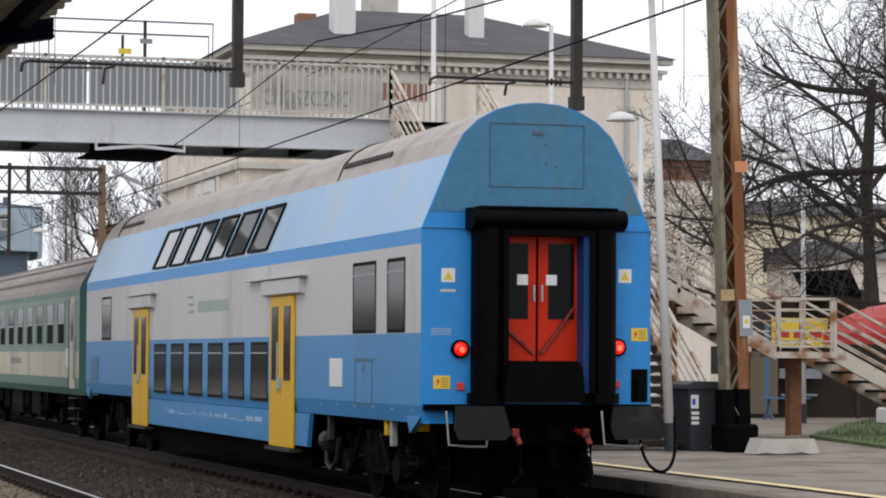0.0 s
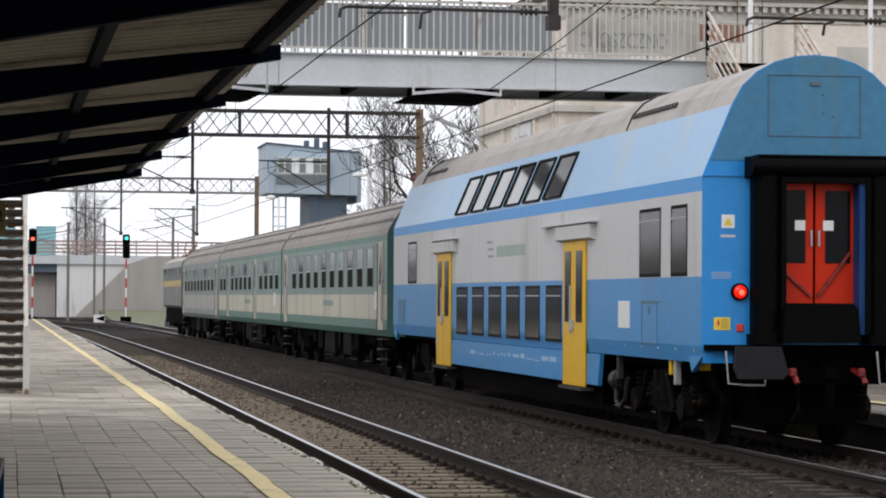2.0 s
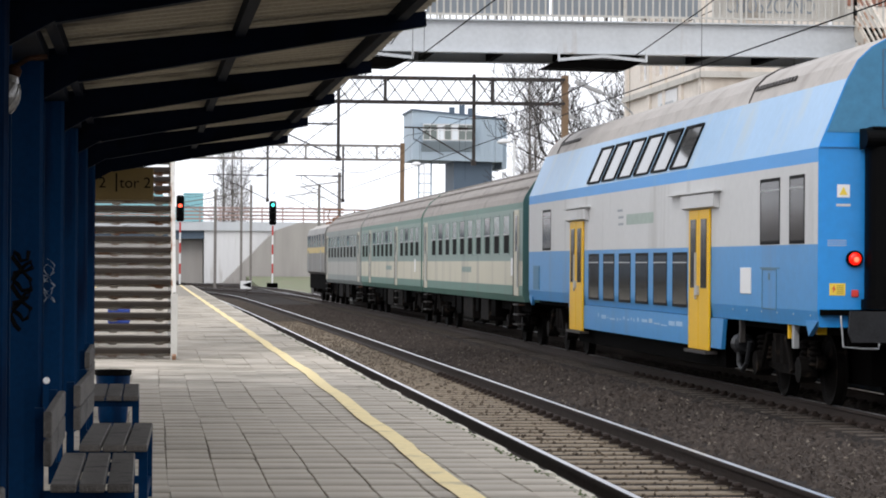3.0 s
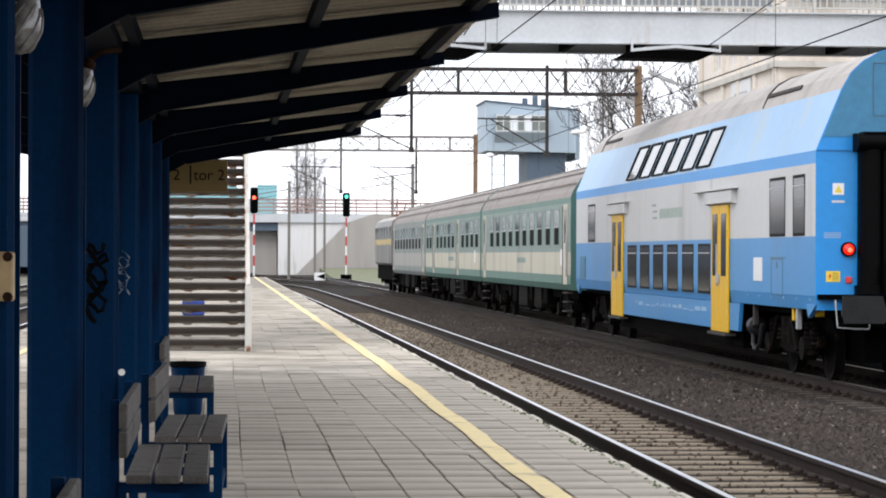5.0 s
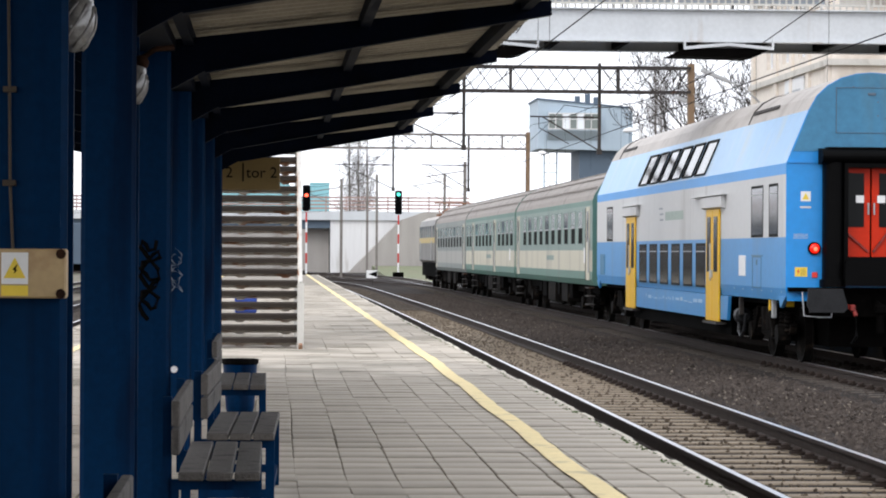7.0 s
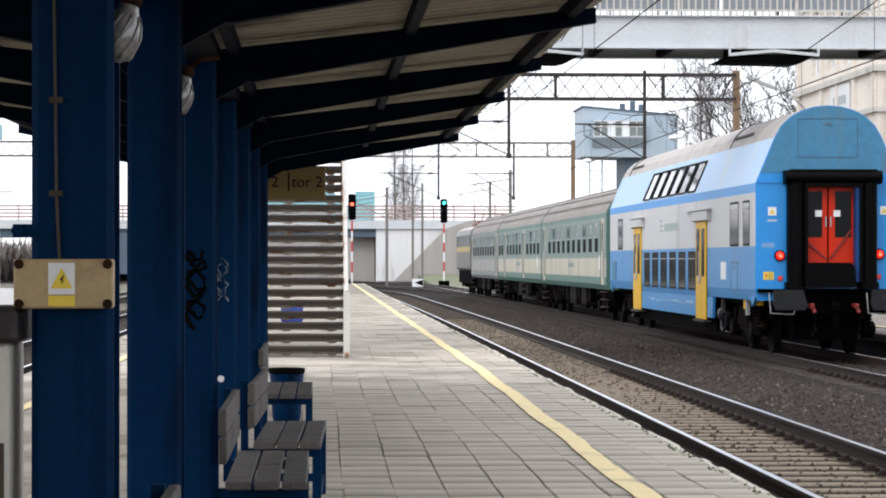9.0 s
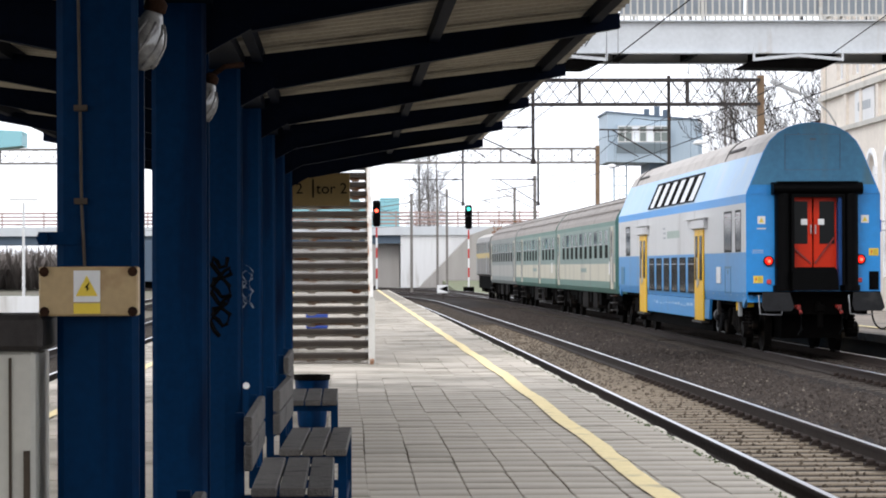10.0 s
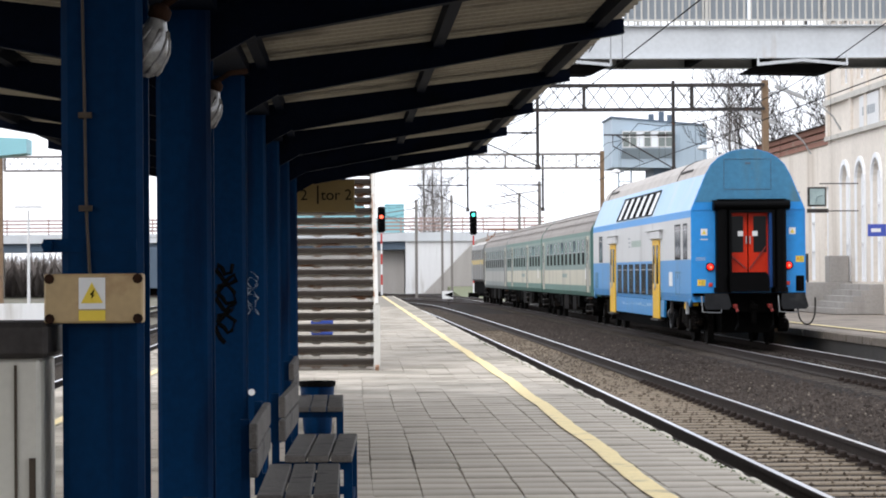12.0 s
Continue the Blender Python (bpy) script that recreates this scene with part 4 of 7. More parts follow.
tor = thing("platform_sign", "ochre platform sign with black track number", "sign", pose(-.658, 32.71, 2.731) @ Matrix.Scale(.854, 4))
bm = B()
box(bm, -.85, .86, 0, .06, -.22, .24, 0, .01)
panel = part("panel", bm, M_TOR, tor)
writing("letters", "tor 2", .215, M_BLACK, tor, Matrix.Translation((.6, -.004, .02)) @ pose(0, 0, 0, 90, 0, 0))
writing("letters", "2", .215, M_BLACK, tor, Matrix.Translation((.14, -.004, .02)) @ pose(0, 0, 0, 90, 0, 0))
bm = B()
box(bm, .325, .347, -.006, 0, -.1, .16)
part("divider", bm, M_BLACK, tor)
bm = B()
for x in (-.7, .7):
    tube(bm, [(x, .03, .24), (x, .03, .42)], .02, 6)
part("hanger", bm, M_NAVY, tor)

# ---- far end of the line ----
def signal(x, y, z, lens_i, label):
    s = thing("light_signal", label, "railway signal", pose(x, y, 0), "light signals")
    bm = B()
    box(bm, -.27, .27, -.12, .12, z - .95, z + .85, 0, .1)
    head = part("signal_head", bm, M_BLACK, s, "black signal head")
    for i in range(4):
        zz = z + .55 - i * .42
        bm = B()
        lathe(bm, [(.15, 0), (.15, -.16), (.13, -.16), (.13, -.02)], (0, -.12, zz), "y", 12)
        h = part("hood", bm, M_BLACK, head)
        bm = B()
        lathe(bm, [(.13, -.03), (.08, -.06)], (0, -.12, zz), "y", 12)
        part("lens", bm, [M_SIGRED, M_SIGGREEN][lens_i[1]] if i == lens_i[0] else M_RUBBER, head, "lit lens" if i == lens_i[0] else "")
    n = 6
    for i in range(n):
        bm = B()
        z0, z1 = .3 + (z - 1.3) * i / n, .3 + (z - 1.3) * (i + 1) / n
        box(bm, -.06, .06, -.05, .05, z0, z1)
        part("post_band", bm, M_REDPAINT if i % 2 else M_SIGNWHITE, s)
    bm = B()
    box(bm, -.4, .4, -.3, .3, -.3, .3)
    part("foot", bm, M_UNDER, s)


signal(2.25, 186, 5.55, (1, 0), "light signal showing red on a red and white post")
signal(9.37, 203, 5.6, (0, 1), "light signal showing green on a red and white post")
mk = thing("track_marker", "white marker board with a black arrow between the tracks", "marker board", pose(6.3, 172, 0))
bm = B()
box(bm, -.38, .32, 0, .04, .15, .65)
part("board", bm, M_SIGNWHITE, mk)
bm = B()
prism(bm, [(-.25, .4), (.3, .2), (.3, .6)], "y", -.012, -.002)
part("arrow", bm, M_BLACK, mk)
bm = B()
box(bm, -.04, .04, .04, .08, -.3, .5)
part("post", bm, M_STEELDARK, mk)

rb = thing("road_bridge", "pale concrete road bridge with brown railings beyond the station", "road bridge")
VY = 262
bm = B()
box(bm, -75, 14.5, VY, VY + 12, 4.9, 5.75)
part("deck", bm, M_GIRDER, rb, "pale bridge deck edge")
bm = B()
box(bm, -75, 5.5, VY + .5, VY + 11.5, 4.1, 4.9)
part("girder", bm, M_TOWERDARK, rb, "blue-grey girders")
bm = B()
box(bm, 5.5, 12.2, VY + .3, VY + 11.5, -.4, 4.9)
part("abutment", bm, M_WHITE, rb, "white painted abutment wall")
bm = B()
prism(bm, [(7.0, -.4), (12.2, 4.9), (14.5, 5.7), (19, 5.7), (19, -.4)], "y", VY - 3, VY + .2)
part("wing_wall", bm, M_CONCRETE, rb, "sloping grey concrete wing wall")
for x, half_w in ((4.3, 1.1), (-9.5, .55), (-22, .55), (-35, .55), (-50, .55)):
    bm = B()
    box(bm, x - half_w, x + half_w, VY + 2, VY + 10, -.4, 4.1)
    part("pier", bm, M_CONCRETE, rb, "grey concrete pier")
bm = B()
for k in range(4):
    box(bm, -75, 19, VY + .05, VY + .1, 5.95 + k * .35, 6.12 + k * .35)
x = -75
while x < 19:
    box(bm, x, x + .12, VY, VY + .15, 5.7, 7.25)
    x += 2.0
part("railing", bm, M_RAILFAR, rb, "pinkish brown railing, paled for haze")
emb = B()
prism(emb, [(12, -.42), (17, 1.2), (22, 5.4), (140, 6.2), (140, -.42)], "y", VY - 1, VY + 30)
solid("embankment", emb, M_GRASSFAR, "grassy road embankment", "embankment", kind="structure")
emb = B()
prism(emb, [(VY - 60, -.43), (VY - 30, -.1), (VY - 4, .5), (VY - 4, -.43)], "x", 9.4, 70)
solid("verge", emb, M_GRASSFAR, "green grassy verge", "verge", kind="structure")

hall = thing("teal_hall", "large teal sheet-metal hall in the distance", "hall")
bm = B()
prism(bm, [(-14, 0), (-14, 9), (-6, 15.2), (-1, 12.4), (3.6, 7.6), (3.6, 0)], "y", 310, 340)
part("wall", bm, M_TEAL, hall)
bm = B()
box(bm, 4.2, 6.4, 312, 316, 0, 9.8)
part("vent_tower", bm, M_TEAL, hall)
# signal box tower
tw = thing("signal_box", "blue-grey clad signal box tower with a band of windows", "signal box")
TX0, TX1, TY = 16.65, 22.7, 170
bm = B()
prism(bm, [(TX0, 8.4), (TX1 - .3, 8.3), (TX1 - .3, 11.0), (TX0, 11.5)], "y", TY, TY + 6)
part("cabin", bm, M_TOWER, tw, "blue-grey clad cabin")
bm = B()
box(bm, TX1 - .3, TX1, TY + .4, TY + 5.6, 7.9, 10.9)
part("end_bay", bm, M_TOWER, tw, "narrow clad bay at the end")
rib = B()
box(rib, 0, .05, -.03, 0, 0, 2.55)
rib_me = mesh_of("cladding_rib", rib, M_TOWER)
for i in range(6):
    o = new("cladding_rib", rib_me)
    o.parent, o.location = tw, (TX0 + 3.95 + i * .3, TY, 8.38)
bm = B()
prism(bm, [(TY, 8.95), (TY, 10.72), (TY - .6, 10.72), (TY - .6, 9.52), (TY - .06, 8.95)], "x", TX0 + .55, TX0 + 3.8)
bay = part("bay", bm, M_TOWER, tw, "projecting glazed bay")
for i in range(7):
    x = TX0 + .63 + i * .45
    bm = B()
    box(bm, x, x + .38, TY - .63, TY - .6, 9.66, 10.58)
    p = part("pane", bm, M_GLASSPALE if i in (2, 4) else M_GLASSMID, bay)
    bm = B()
    for q0, q1, c, d in ((-.04, 0, 9.6, 10.64), (.38, .42, 9.6, 10.64), (0, .38, 9.6, 9.66), (0, .38, 10.58, 10.64), (0, .38, 10.22, 10.27)):
        box(bm, x + q0, x + q1, TY - .66, TY - .6, c, d)
    part("frame", bm, M_WHITE, p, "white window frame")
bm = B()
beam(bm, (TX0 - .1, TY + 3, 11.56), (TX1 - .2, TY + 3, 11.04), 6.2, .1)
top_roof = part("roof", bm, M_TOWERDARK, tw)
for x, h in ((19.1, .4), (19.75, .55), (20.3, .35)):
    bm = B()
    box(bm, x, x + .32, TY + 1, TY + 1.4, 11.2, 11.4 + h)
    part("vent_box", bm, M_TOWERDARK, top_roof)
bm = B()
box(bm, TX0 + 2.7, TX1 - .9, TY + .6, TY + 5.6, -.4, 8.35)
part("base", bm, M_TOWERDARK, tw, "dark blue base")
bm = B()
for x in (TX0 + .5, TX0 + 1.3):
    box(bm, x - .05, x + .05, TY + 1, TY + 1.1, -.4, 8.35)
for i in range(13):
    box(bm, TX0 + .5, TX0 + 1.3, TY + 1, TY + 1.06, .3 + i * .6, .36 + i * .6)
part("ladder", bm, M_TOWER, tw, "steel ladder tower")

# poles in the distance
for x, y, h in ((4.9, 196, 7.5), (8.3, 240, 9), (9.0, 236, 9), (13.6, 215, 8.5), (12.6, 178, 8.2)):
    p = thing("mast", "thin dark line mast beside the distant tracks", "mast", pose(x, y, -.4), "distant masts")
    bm = B()
    box(bm, -.1, .1, -.1, .1, 0, h)
    part("pole", bm, M_STEELFAR, p)
    bm = B()
    beam(bm, (0, 0, h - .6), (-2.6, 0, h - 1.0), .07, .07)
    beam(bm, (0, 0, h - 2.2), (-2.4, 0, h - 1.0), .05, .05)
    part("arm", bm, M_STEELFAR, p)

# goods wagon and low wall beyond the left-hand tracks
wg = thing("goods_wagon", "dark blue goods wagon on the far track", "goods wagon", pose(-10.4, 140, 0))
bm = B()
box(bm, -1.4, 1.4, 0, 12, 1.1, 3.2, 0, .03)
part("body", bm, M_TOWERDARK, wg)
bm = B()
box(bm, -1.2, 1.2, .3, 11.7, .75, 1.1)
part("underframe", bm, M_UNDER, wg)
for y in (1.6, 3.2, 8.8, 10.4):
    bm = B()
    for s in (-1, 1):
        lathe(bm, [(.1, -.06), (.46, -.05), (.46, .06)], (s * .75, y, .46), "x", 16)
    part("wheelset", bm, M_STEELDARK, wg)
bm = B()
box(bm, -40, -13.2, 122, 122.6, -.42, .55)
solid("low_wall", bm, M_WHITE, "low white concrete wall beyond the tracks", "wall", kind="structure")
for x, y in ((-16.5, 140), (-14.2, 150)):
    p = thing("lamp_post", "white lamp post beyond the tracks", "lamp post", pose(x, y, -.4), "white lamp posts")
    bm = B()
    tube(bm, [(0, 0, 0), (0, 0, 5.6)], .09, 8, 0, .06)
    part("post", bm, M_WHITE, p)
    bm = B()
    beam(bm, (-.7, 0, 5.75), (.7, 0, 5.75), .25, .12)
    part("lamp_head", bm, M_WHITE, p)
fc = thing("far_canopy", "pale teal sheet roof of the neighbouring platform shelter", "canopy")
bm = B()
prism(bm, [(-15, 5.1), (-9.95, 5.6), (-9.95, 6.05), (-15, 6.3)], "y", 84, 85.5)
part("roof_sheet", bm, M_TEAL, fc)
bm = B()
box(bm, -14.6, -14.4, 84.6, 84.8, -.42, 5.3)
part("post", bm, M_WHITE, fc)
gb = thing("grey_depot", "long low grey depot behind the road bridge", "building")
bm = B()
box(bm, -6, 5.2, 298, 308, -.4, 5.2)
part("wall", bm, M_CONCRETE, gb)
bm = B()
box(bm, -6.3, 5.5, 297.7, 308.3, 5.2, 5.5)
part("roof", bm, M_SLATE, gb)
bm = B()
box(bm, -.85, -.36, 60, 60.4, PZ + .12, PZ + .46, 0, .03)
for x in (-.8, -.45):
    box(bm, x, x + .05, 60.05, 60.35, PZ, PZ + .13)
solid("blue_crate", bm, M_CRATE, "small blue box on the platform behind the stairs", "box")
# ---- station building ----
SX, SY, SZ = 17.9, 86.0, 12.0
st = thing("station_building", "old plastered station building with brick frieze and dark hipped roof", "station building")
SX1, SY1 = 32.2, 100.3


def wall_with_holes(name, plane, fixed0, fixed1, a0, a1, z0, z1, holes, material, parent, label=""):
    """A thick wall with rectangular openings; plane 'x' or 'y' names its normal."""
    bm = B()
    cuts_a = sorted({a0, a1, *[h[0] for h in holes], *[h[1] for h in holes]})
    cuts_z = sorted({z0, z1, *[h[2] for h in holes], *[h[3] for h in holes]})
    for a, b in zip(cuts_a, cuts_a[1:]):
        for c, d in zip(cuts_z, cuts_z[1:]):
            if any(h[0] - .001 <= a and b <= h[1] + .001 and h[2] - .001 <= c and d <= h[3] + .001 for h in holes):
                continue
            if plane == "x":
                box(bm, fixed0, fixed1, a, b, c, d)
            else:
                box(bm, a, b, fixed0, fixed1, c, d)
    bmesh.ops.remove_doubles(bm, verts=bm.verts, dist=.0005)
    return part(name, bm, material, parent, label)


# track-facing front with tall arched openings, and the end wall
front = [(y, y + 1.5, 1.4, 5.6) for y in (87.3, 90.2, 93.1, 96.0)] + [(y, y + 1.2, 8.5, 10.8) for y in (87.5, 90.4, 93.3, 96.3)]
wall_with_holes("wall", "x", SX, SX + .5, SY, SY1, -.42, SZ, front, M_PLASTER, st, "stained cream plaster wall")
bm = B()
box(bm, SX + .5, SX1, SY, SY + .5, -.42, SZ)
part("wall", bm, M_PLASTER, st, "stained cream plaster end wall")
bm = B()
box(bm, SX + .5, SX1, SY1 - .5, SY1, -.42, SZ)
box(bm, SX1 - .5, SX1, SY + .5, SY1 - .5, -.42, SZ)
part("wall", bm, M_PLASTER, st)
for ya, yb, za, zb in front:
    bm = B()
    box(bm, SX + .22, SX + .26, ya, yb, za, zb)
    w = part("window", bm, M_GLASSPALE if za < 3 else M_GLASS, st, "tall white-framed arched window" if za < 3 else "upper window")
    bm = B()
    for y in (ya, (ya + yb) / 2 - .05, yb - .1):
        box(bm, SX + .14, SX + .22, y, y + .1, za, zb)
    for k in range(4):
        z = za + (zb - za) * k / 3.2
        box(bm, SX + .15, SX + .215, ya + .1, yb - .1, z, z + .08)
    part("frame", bm, M_DOORWHITE, w, "white window frame")
    if za < 3:
        bm = B()
        cy, r = (ya + yb) / 2, (yb - ya) / 2
        arc = [(cy + r * math.cos(math.pi * k / 12), zb - r * 1.02 + r * math.sin(math.pi * k / 12)) for k in range(13)]
        prism(bm, arc + [(ya, zb + .001), (yb, zb + .001)], "x", SX + .005, SX + .2)
        part("arch_head", bm, M_PLASTER, st, "plaster arch")
        bm = B()
        for k in range(12):
            a0, a1 = math.pi * k / 12, math.pi * (k + 1) / 12
            beam(bm, (SX - .03, cy + (r + .1) * math.cos(a0), zb - r + (r + .1) * math.sin(a0)), (SX - .03, cy + (r + .1) * math.cos(a1), zb - r + (r + .1) * math.sin(a1)), .16, .1, 0, (1, 0, 0))
        box(bm, SX - .06, SX, ya - .18, ya - .02, za, zb - r)
        box(bm, SX - .06, SX, yb + .02, yb + .18, za, zb - r)
        part("surround", bm, M_DOORWHITE, st, "white arch surround")
for z, d, h, m, l in ((6.6, .12, .16, M_STONEPALE, "pale string course"), (7.9, .16, .2, M_STONEPALE, "pale string course"), (11.75, .45, .18, M_STONEPALE, "pale eaves cornice"), (11.45, .3, .12, M_STONEPALE, "pale moulding"), (10.95, .06, .42, M_STONEPALE, "pale frieze")):
    bm = B()
    box(bm, SX - d, SX, SY - d, SY1 + d, z, z + h)
    box(bm, SX, SX1 + d, SY - d, SY, z, z + h)
    part("cornice", bm, m, st, l)
bm = B()
for i in range(48):
    x = SX + .2 + i * .3
    box(bm, x, x + .14, SY - .24, SY, 11.25, 11.45)
for i in range(46):
    y = SY + .1 + i * .3
    box(bm, SX - .24, SX, y, y + .14, 11.25, 11.45)
part("dentil_course", bm, M_STONEPALE, st)["kind"] = "stuff"
bm = B()
box(bm, SX + .3, SX + 6.2, SY - .05, SY - .001, 10.3, 10.85)
part("brick_panel", bm, M_BRICK, st, "bare red brick where the plaster is gone")
for y in (SY + .1, 89.4, 92.3, 95.2, SY1 - .5):
    bm = B()
    box(bm, SX - .1, SX, y, y + .45, 6.76, 10.95)
    part("pilaster", bm, M_PLASTER, st, "plaster pilaster")
for x in (SX + 4.6, SX + 9.4):
    bm = B()
    box(bm, x, x + 1.1, SY - .03, SY, 8.3, 10.2)
    part("blind_window", bm, M_STONEPALE, st, "bricked-up pale window recess")
bm = B()
o = .55
e = [(SX - o, SY - o), (SX1 + o, SY - o), (SX1 + o, SY1 + o), (SX - o, SY1 + o)]
lo = [bm.verts.new((x, y, 11.93)) for x, y in e]
hi = [bm.verts.new((x, y, z)) for x, y, z in ((22.6, 92, 14.0), (27.6, 92, 14.0), (27.6, 94.4, 14.0), (22.6, 94.4, 14.0))]
for i in range(4):
    bm.faces.new((lo[i], lo[(i + 1) % 4], hi[(i + 1) % 4], hi[i]))
bm.faces.new(hi)
bm.faces.new(lo[::-1])
roof = part("roof", bm, M_SLATE, st, "dark felt hipped roof")
for x, y, w, z0, z1, m in ((21.7, 88.0, .75, 12.0, 14.6, M_WHITE), (26.4, 88.2, .55, 12, 14.8, M_WHITE), (24.3, 93, 1.1, 13.5, 14.9, M_STONEPALE), (21.0, 90.5, .65, 12.4, 13.6, M_BRICK)):
    bm = B()
    box(bm, x - w / 2, x + w / 2, y - w / 2, y + w / 2, z0, z1, 0, .02)
    box(bm, x - w / 2 - .06, x + w / 2 + .06, y - w / 2 - .06, y + w / 2 + .06, z0 + .3, z0 + .45)
    part("chimney", bm, m, roof, "white chimney" if m is M_WHITE else "chimney stack")
bm = B()
tube(bm, [(SX1 - 1.1, SY - .1, 0), (SX1 - 1.1, SY - .1, 11.5)], .07, 8)
part("downpipe", bm, M_GALV, st, "grey downpipe")

wing = thing("station_wing", "lower plastered station wing with brick cornice", "building")
wh = [(y, y + 1.4, 1.4, 5.0) for y in (102, 105.5, 109, 112.5, 116)]
wall_with_holes("wall", "x", SX + .4, SX + .8, SY1 + .01, 119, -.42, 7.3, wh, M_PLASTER, wing, "stained plaster wall")
bm = B()
box(bm, SX + .8, 30, SY1 + .01, 119, -.42, 7.3)
part("core", bm, M_PLASTER, wing)
for ya, yb, za, zb in wh:
    bm = B()
    box(bm, SX + .6, SX + .64, ya, yb, za, zb)
    w = part("window", bm, M_GLASSPALE, wing)
    bm = B()
    for y in (ya, (ya + yb) / 2 - .05, yb - .1):
        box(bm, SX + .5, SX + .6, y, y + .1, za, zb)
    for k in range(4):
        z = za + (zb - za) * k / 3.2
        box(bm, SX + .5, SX + .59, ya + .1, yb - .1, z, z + .08)
    part("frame", bm, M_DOORWHITE, w, "white window frame")
for k, (z, d) in enumerate(((6.6, .06), (6.85, .14), (7.1, .22))):
    bm = B()
    box(bm, SX + .4 - d, SX + .4, SY1 + .2, 119 + d, z, z + .2)
    part("cornice", bm, M_BRICK, wing, "stepped red brick cornice")
bm = B()
prism(bm, [(SX, 7.3), (30.4, 9.2), (30.4, 7.3)], "y", SY1 + .02, 119.4)
part("roof", bm, M_SLATE, wing)
wing2 = thing("station_annex", "low plastered annex with brick cornice and dark roof", "building")
bm = B()
box(bm, SX1 + .02, 34.6, SY + 1, SY1, -.42, 8.6)
part("wall", bm, M_PLASTER, wing2, "plaster wall")
for z, d in ((7.95, .05), (8.2, .12), (8.42, .2)):
    bm = B()
    box(bm, SX1 + .02, 34.6 + d, SY + 1 - d, SY + 1, z, z + .2)
    part("cornice", bm, M_BRICK, wing2, "red brick cornice")
bm = B()
prism(bm, [(SY + .6, 8.63), (SY + 5, 9.7), (SY1, 9.7), (SY1, 8.63)], "x", SX1 + .02, 35.0)
part("roof", bm, M_SLATE, wing2)

# clock on a bracket, name plate, blue sign, steps
clock = thing("station_clock", "square black station clock on a wall bracket", "clock", pose(16.42, 94.3, 4.38))
bm = B()
box(bm, -.32, .32, -.1, .1, -.34, .34, 0, .02)
case = part("case", bm, M_STEELDARK, clock)
bm = B()
box(bm, -.26, .26, -.12, -.1, -.28, .28)
part("dial", bm, mat("clock_dial", (.33, .42, .42), .4, bump=0), clock, "grey-green dial")
bm = B()
beam(bm, (0, -.125, 0), (.15, -.125, .04), .03, .01)
beam(bm, (0, -.125, 0), (-.05, -.125, -.22), .03, .01)
part("clock_pointer", bm, M_BLACK, clock)
bm = B()
tube(bm, [(.1, 0, .46), (1.47, 0, .46)], .022, 6)
tube(bm, [(.1, 0, -.5), (1.47, 0, -.5)], .022, 6)
box(bm, -.34, .4, -.06, .06, -.56, -.42)
part("bracket", bm, M_STEELDARK, clock)
plate = thing("name_plate", "white station name plate with grey print", "sign", pose(SX - .02, 92.0, 7.3))
bm = B()
box(bm, -.05, 0, -1.7, 1.7, -.55, .55, 0, .01)
part("board", bm, M_WHITE, plate)
bm = B()
for i in range(7):
    box(bm, -.056, -.05, -1.1 + i * .33, -.88 + i * .33, -.15, .15)
part("print", bm, M_SIGNGREY, plate)
bs = thing("exit_sign", "blue sign with a white bar beside the doors", "sign", pose(17.3, 88, 3.1))
bm = B()
box(bm, -.3, .3, -.03, .03, -.2, .2)
part("board", bm, M_SIGNBLUE, bs)
bm = B()
box(bm, -.2, .12, -.036, -.03, -.06, .06)
part("print_bar", bm, M_SIGNWHITE, bs)
bm = B()
tube(bm, [(.28, 0, .15), (.6, 0, .15)], .02, 8)
tube(bm, [(.28, 0, -.15), (.6, 0, -.15)], .02, 8)
part("bracket", bm, M_GALV, bs)
steps = thing("entrance_steps", "weathered concrete steps with iron railings at the station door", "steps")
for i in range(5):
    bm = B()
    box(bm, SX - 1.6 + .28 * i, SX, 90.0, 95.5, PZ + .2 * i, PZ + .2 * (i + 1), 0, .01)
    part("step", bm, M_CONCRETE, steps)
bm = B()
box(bm, SX - 1.7, SX, 95.5, 99.5, PZ, PZ + 1.05, 0, .02)
part("cheek_wall", bm, M_CONCRETE, steps, "pale concrete cheek wall")
railing(steps, (SX - 1.6, 95.6, PZ + 1.05), (SX - 1.6, 99.4, PZ + 1.05), 1.0, 3, .13, M_STEELDARK)
bm = B()
box(bm, SX - .8, SX - .1, 95.7, 96.6, PZ + 1.05, PZ + 2.0, 0, .02)
solid("shelter_box", bm, M_CONCRETE, "grey weathered box on the step wall", "box")
for y in (97.6, 104):
    l = thing("wall_lamp", "grey street lamp on a curved wall bracket", "lamp", pose(SX, y, 6.9 if y < 98 else 6.3), "wall lamps")
    bm = B()
    tube(bm, [(0, 0, 0), (-.3, 0, .5), (-.9, 0, 1.0), (-1.5, 0, 1.25)], .035, 6)
    part("bracket", bm, M_GALV, l)
    bm = B()
    beam(bm, (-1.4, 0, 1.2), (-2.4, 0, 1.6), .3, .12)
    part("lamp_head", bm, M_GALV, l)


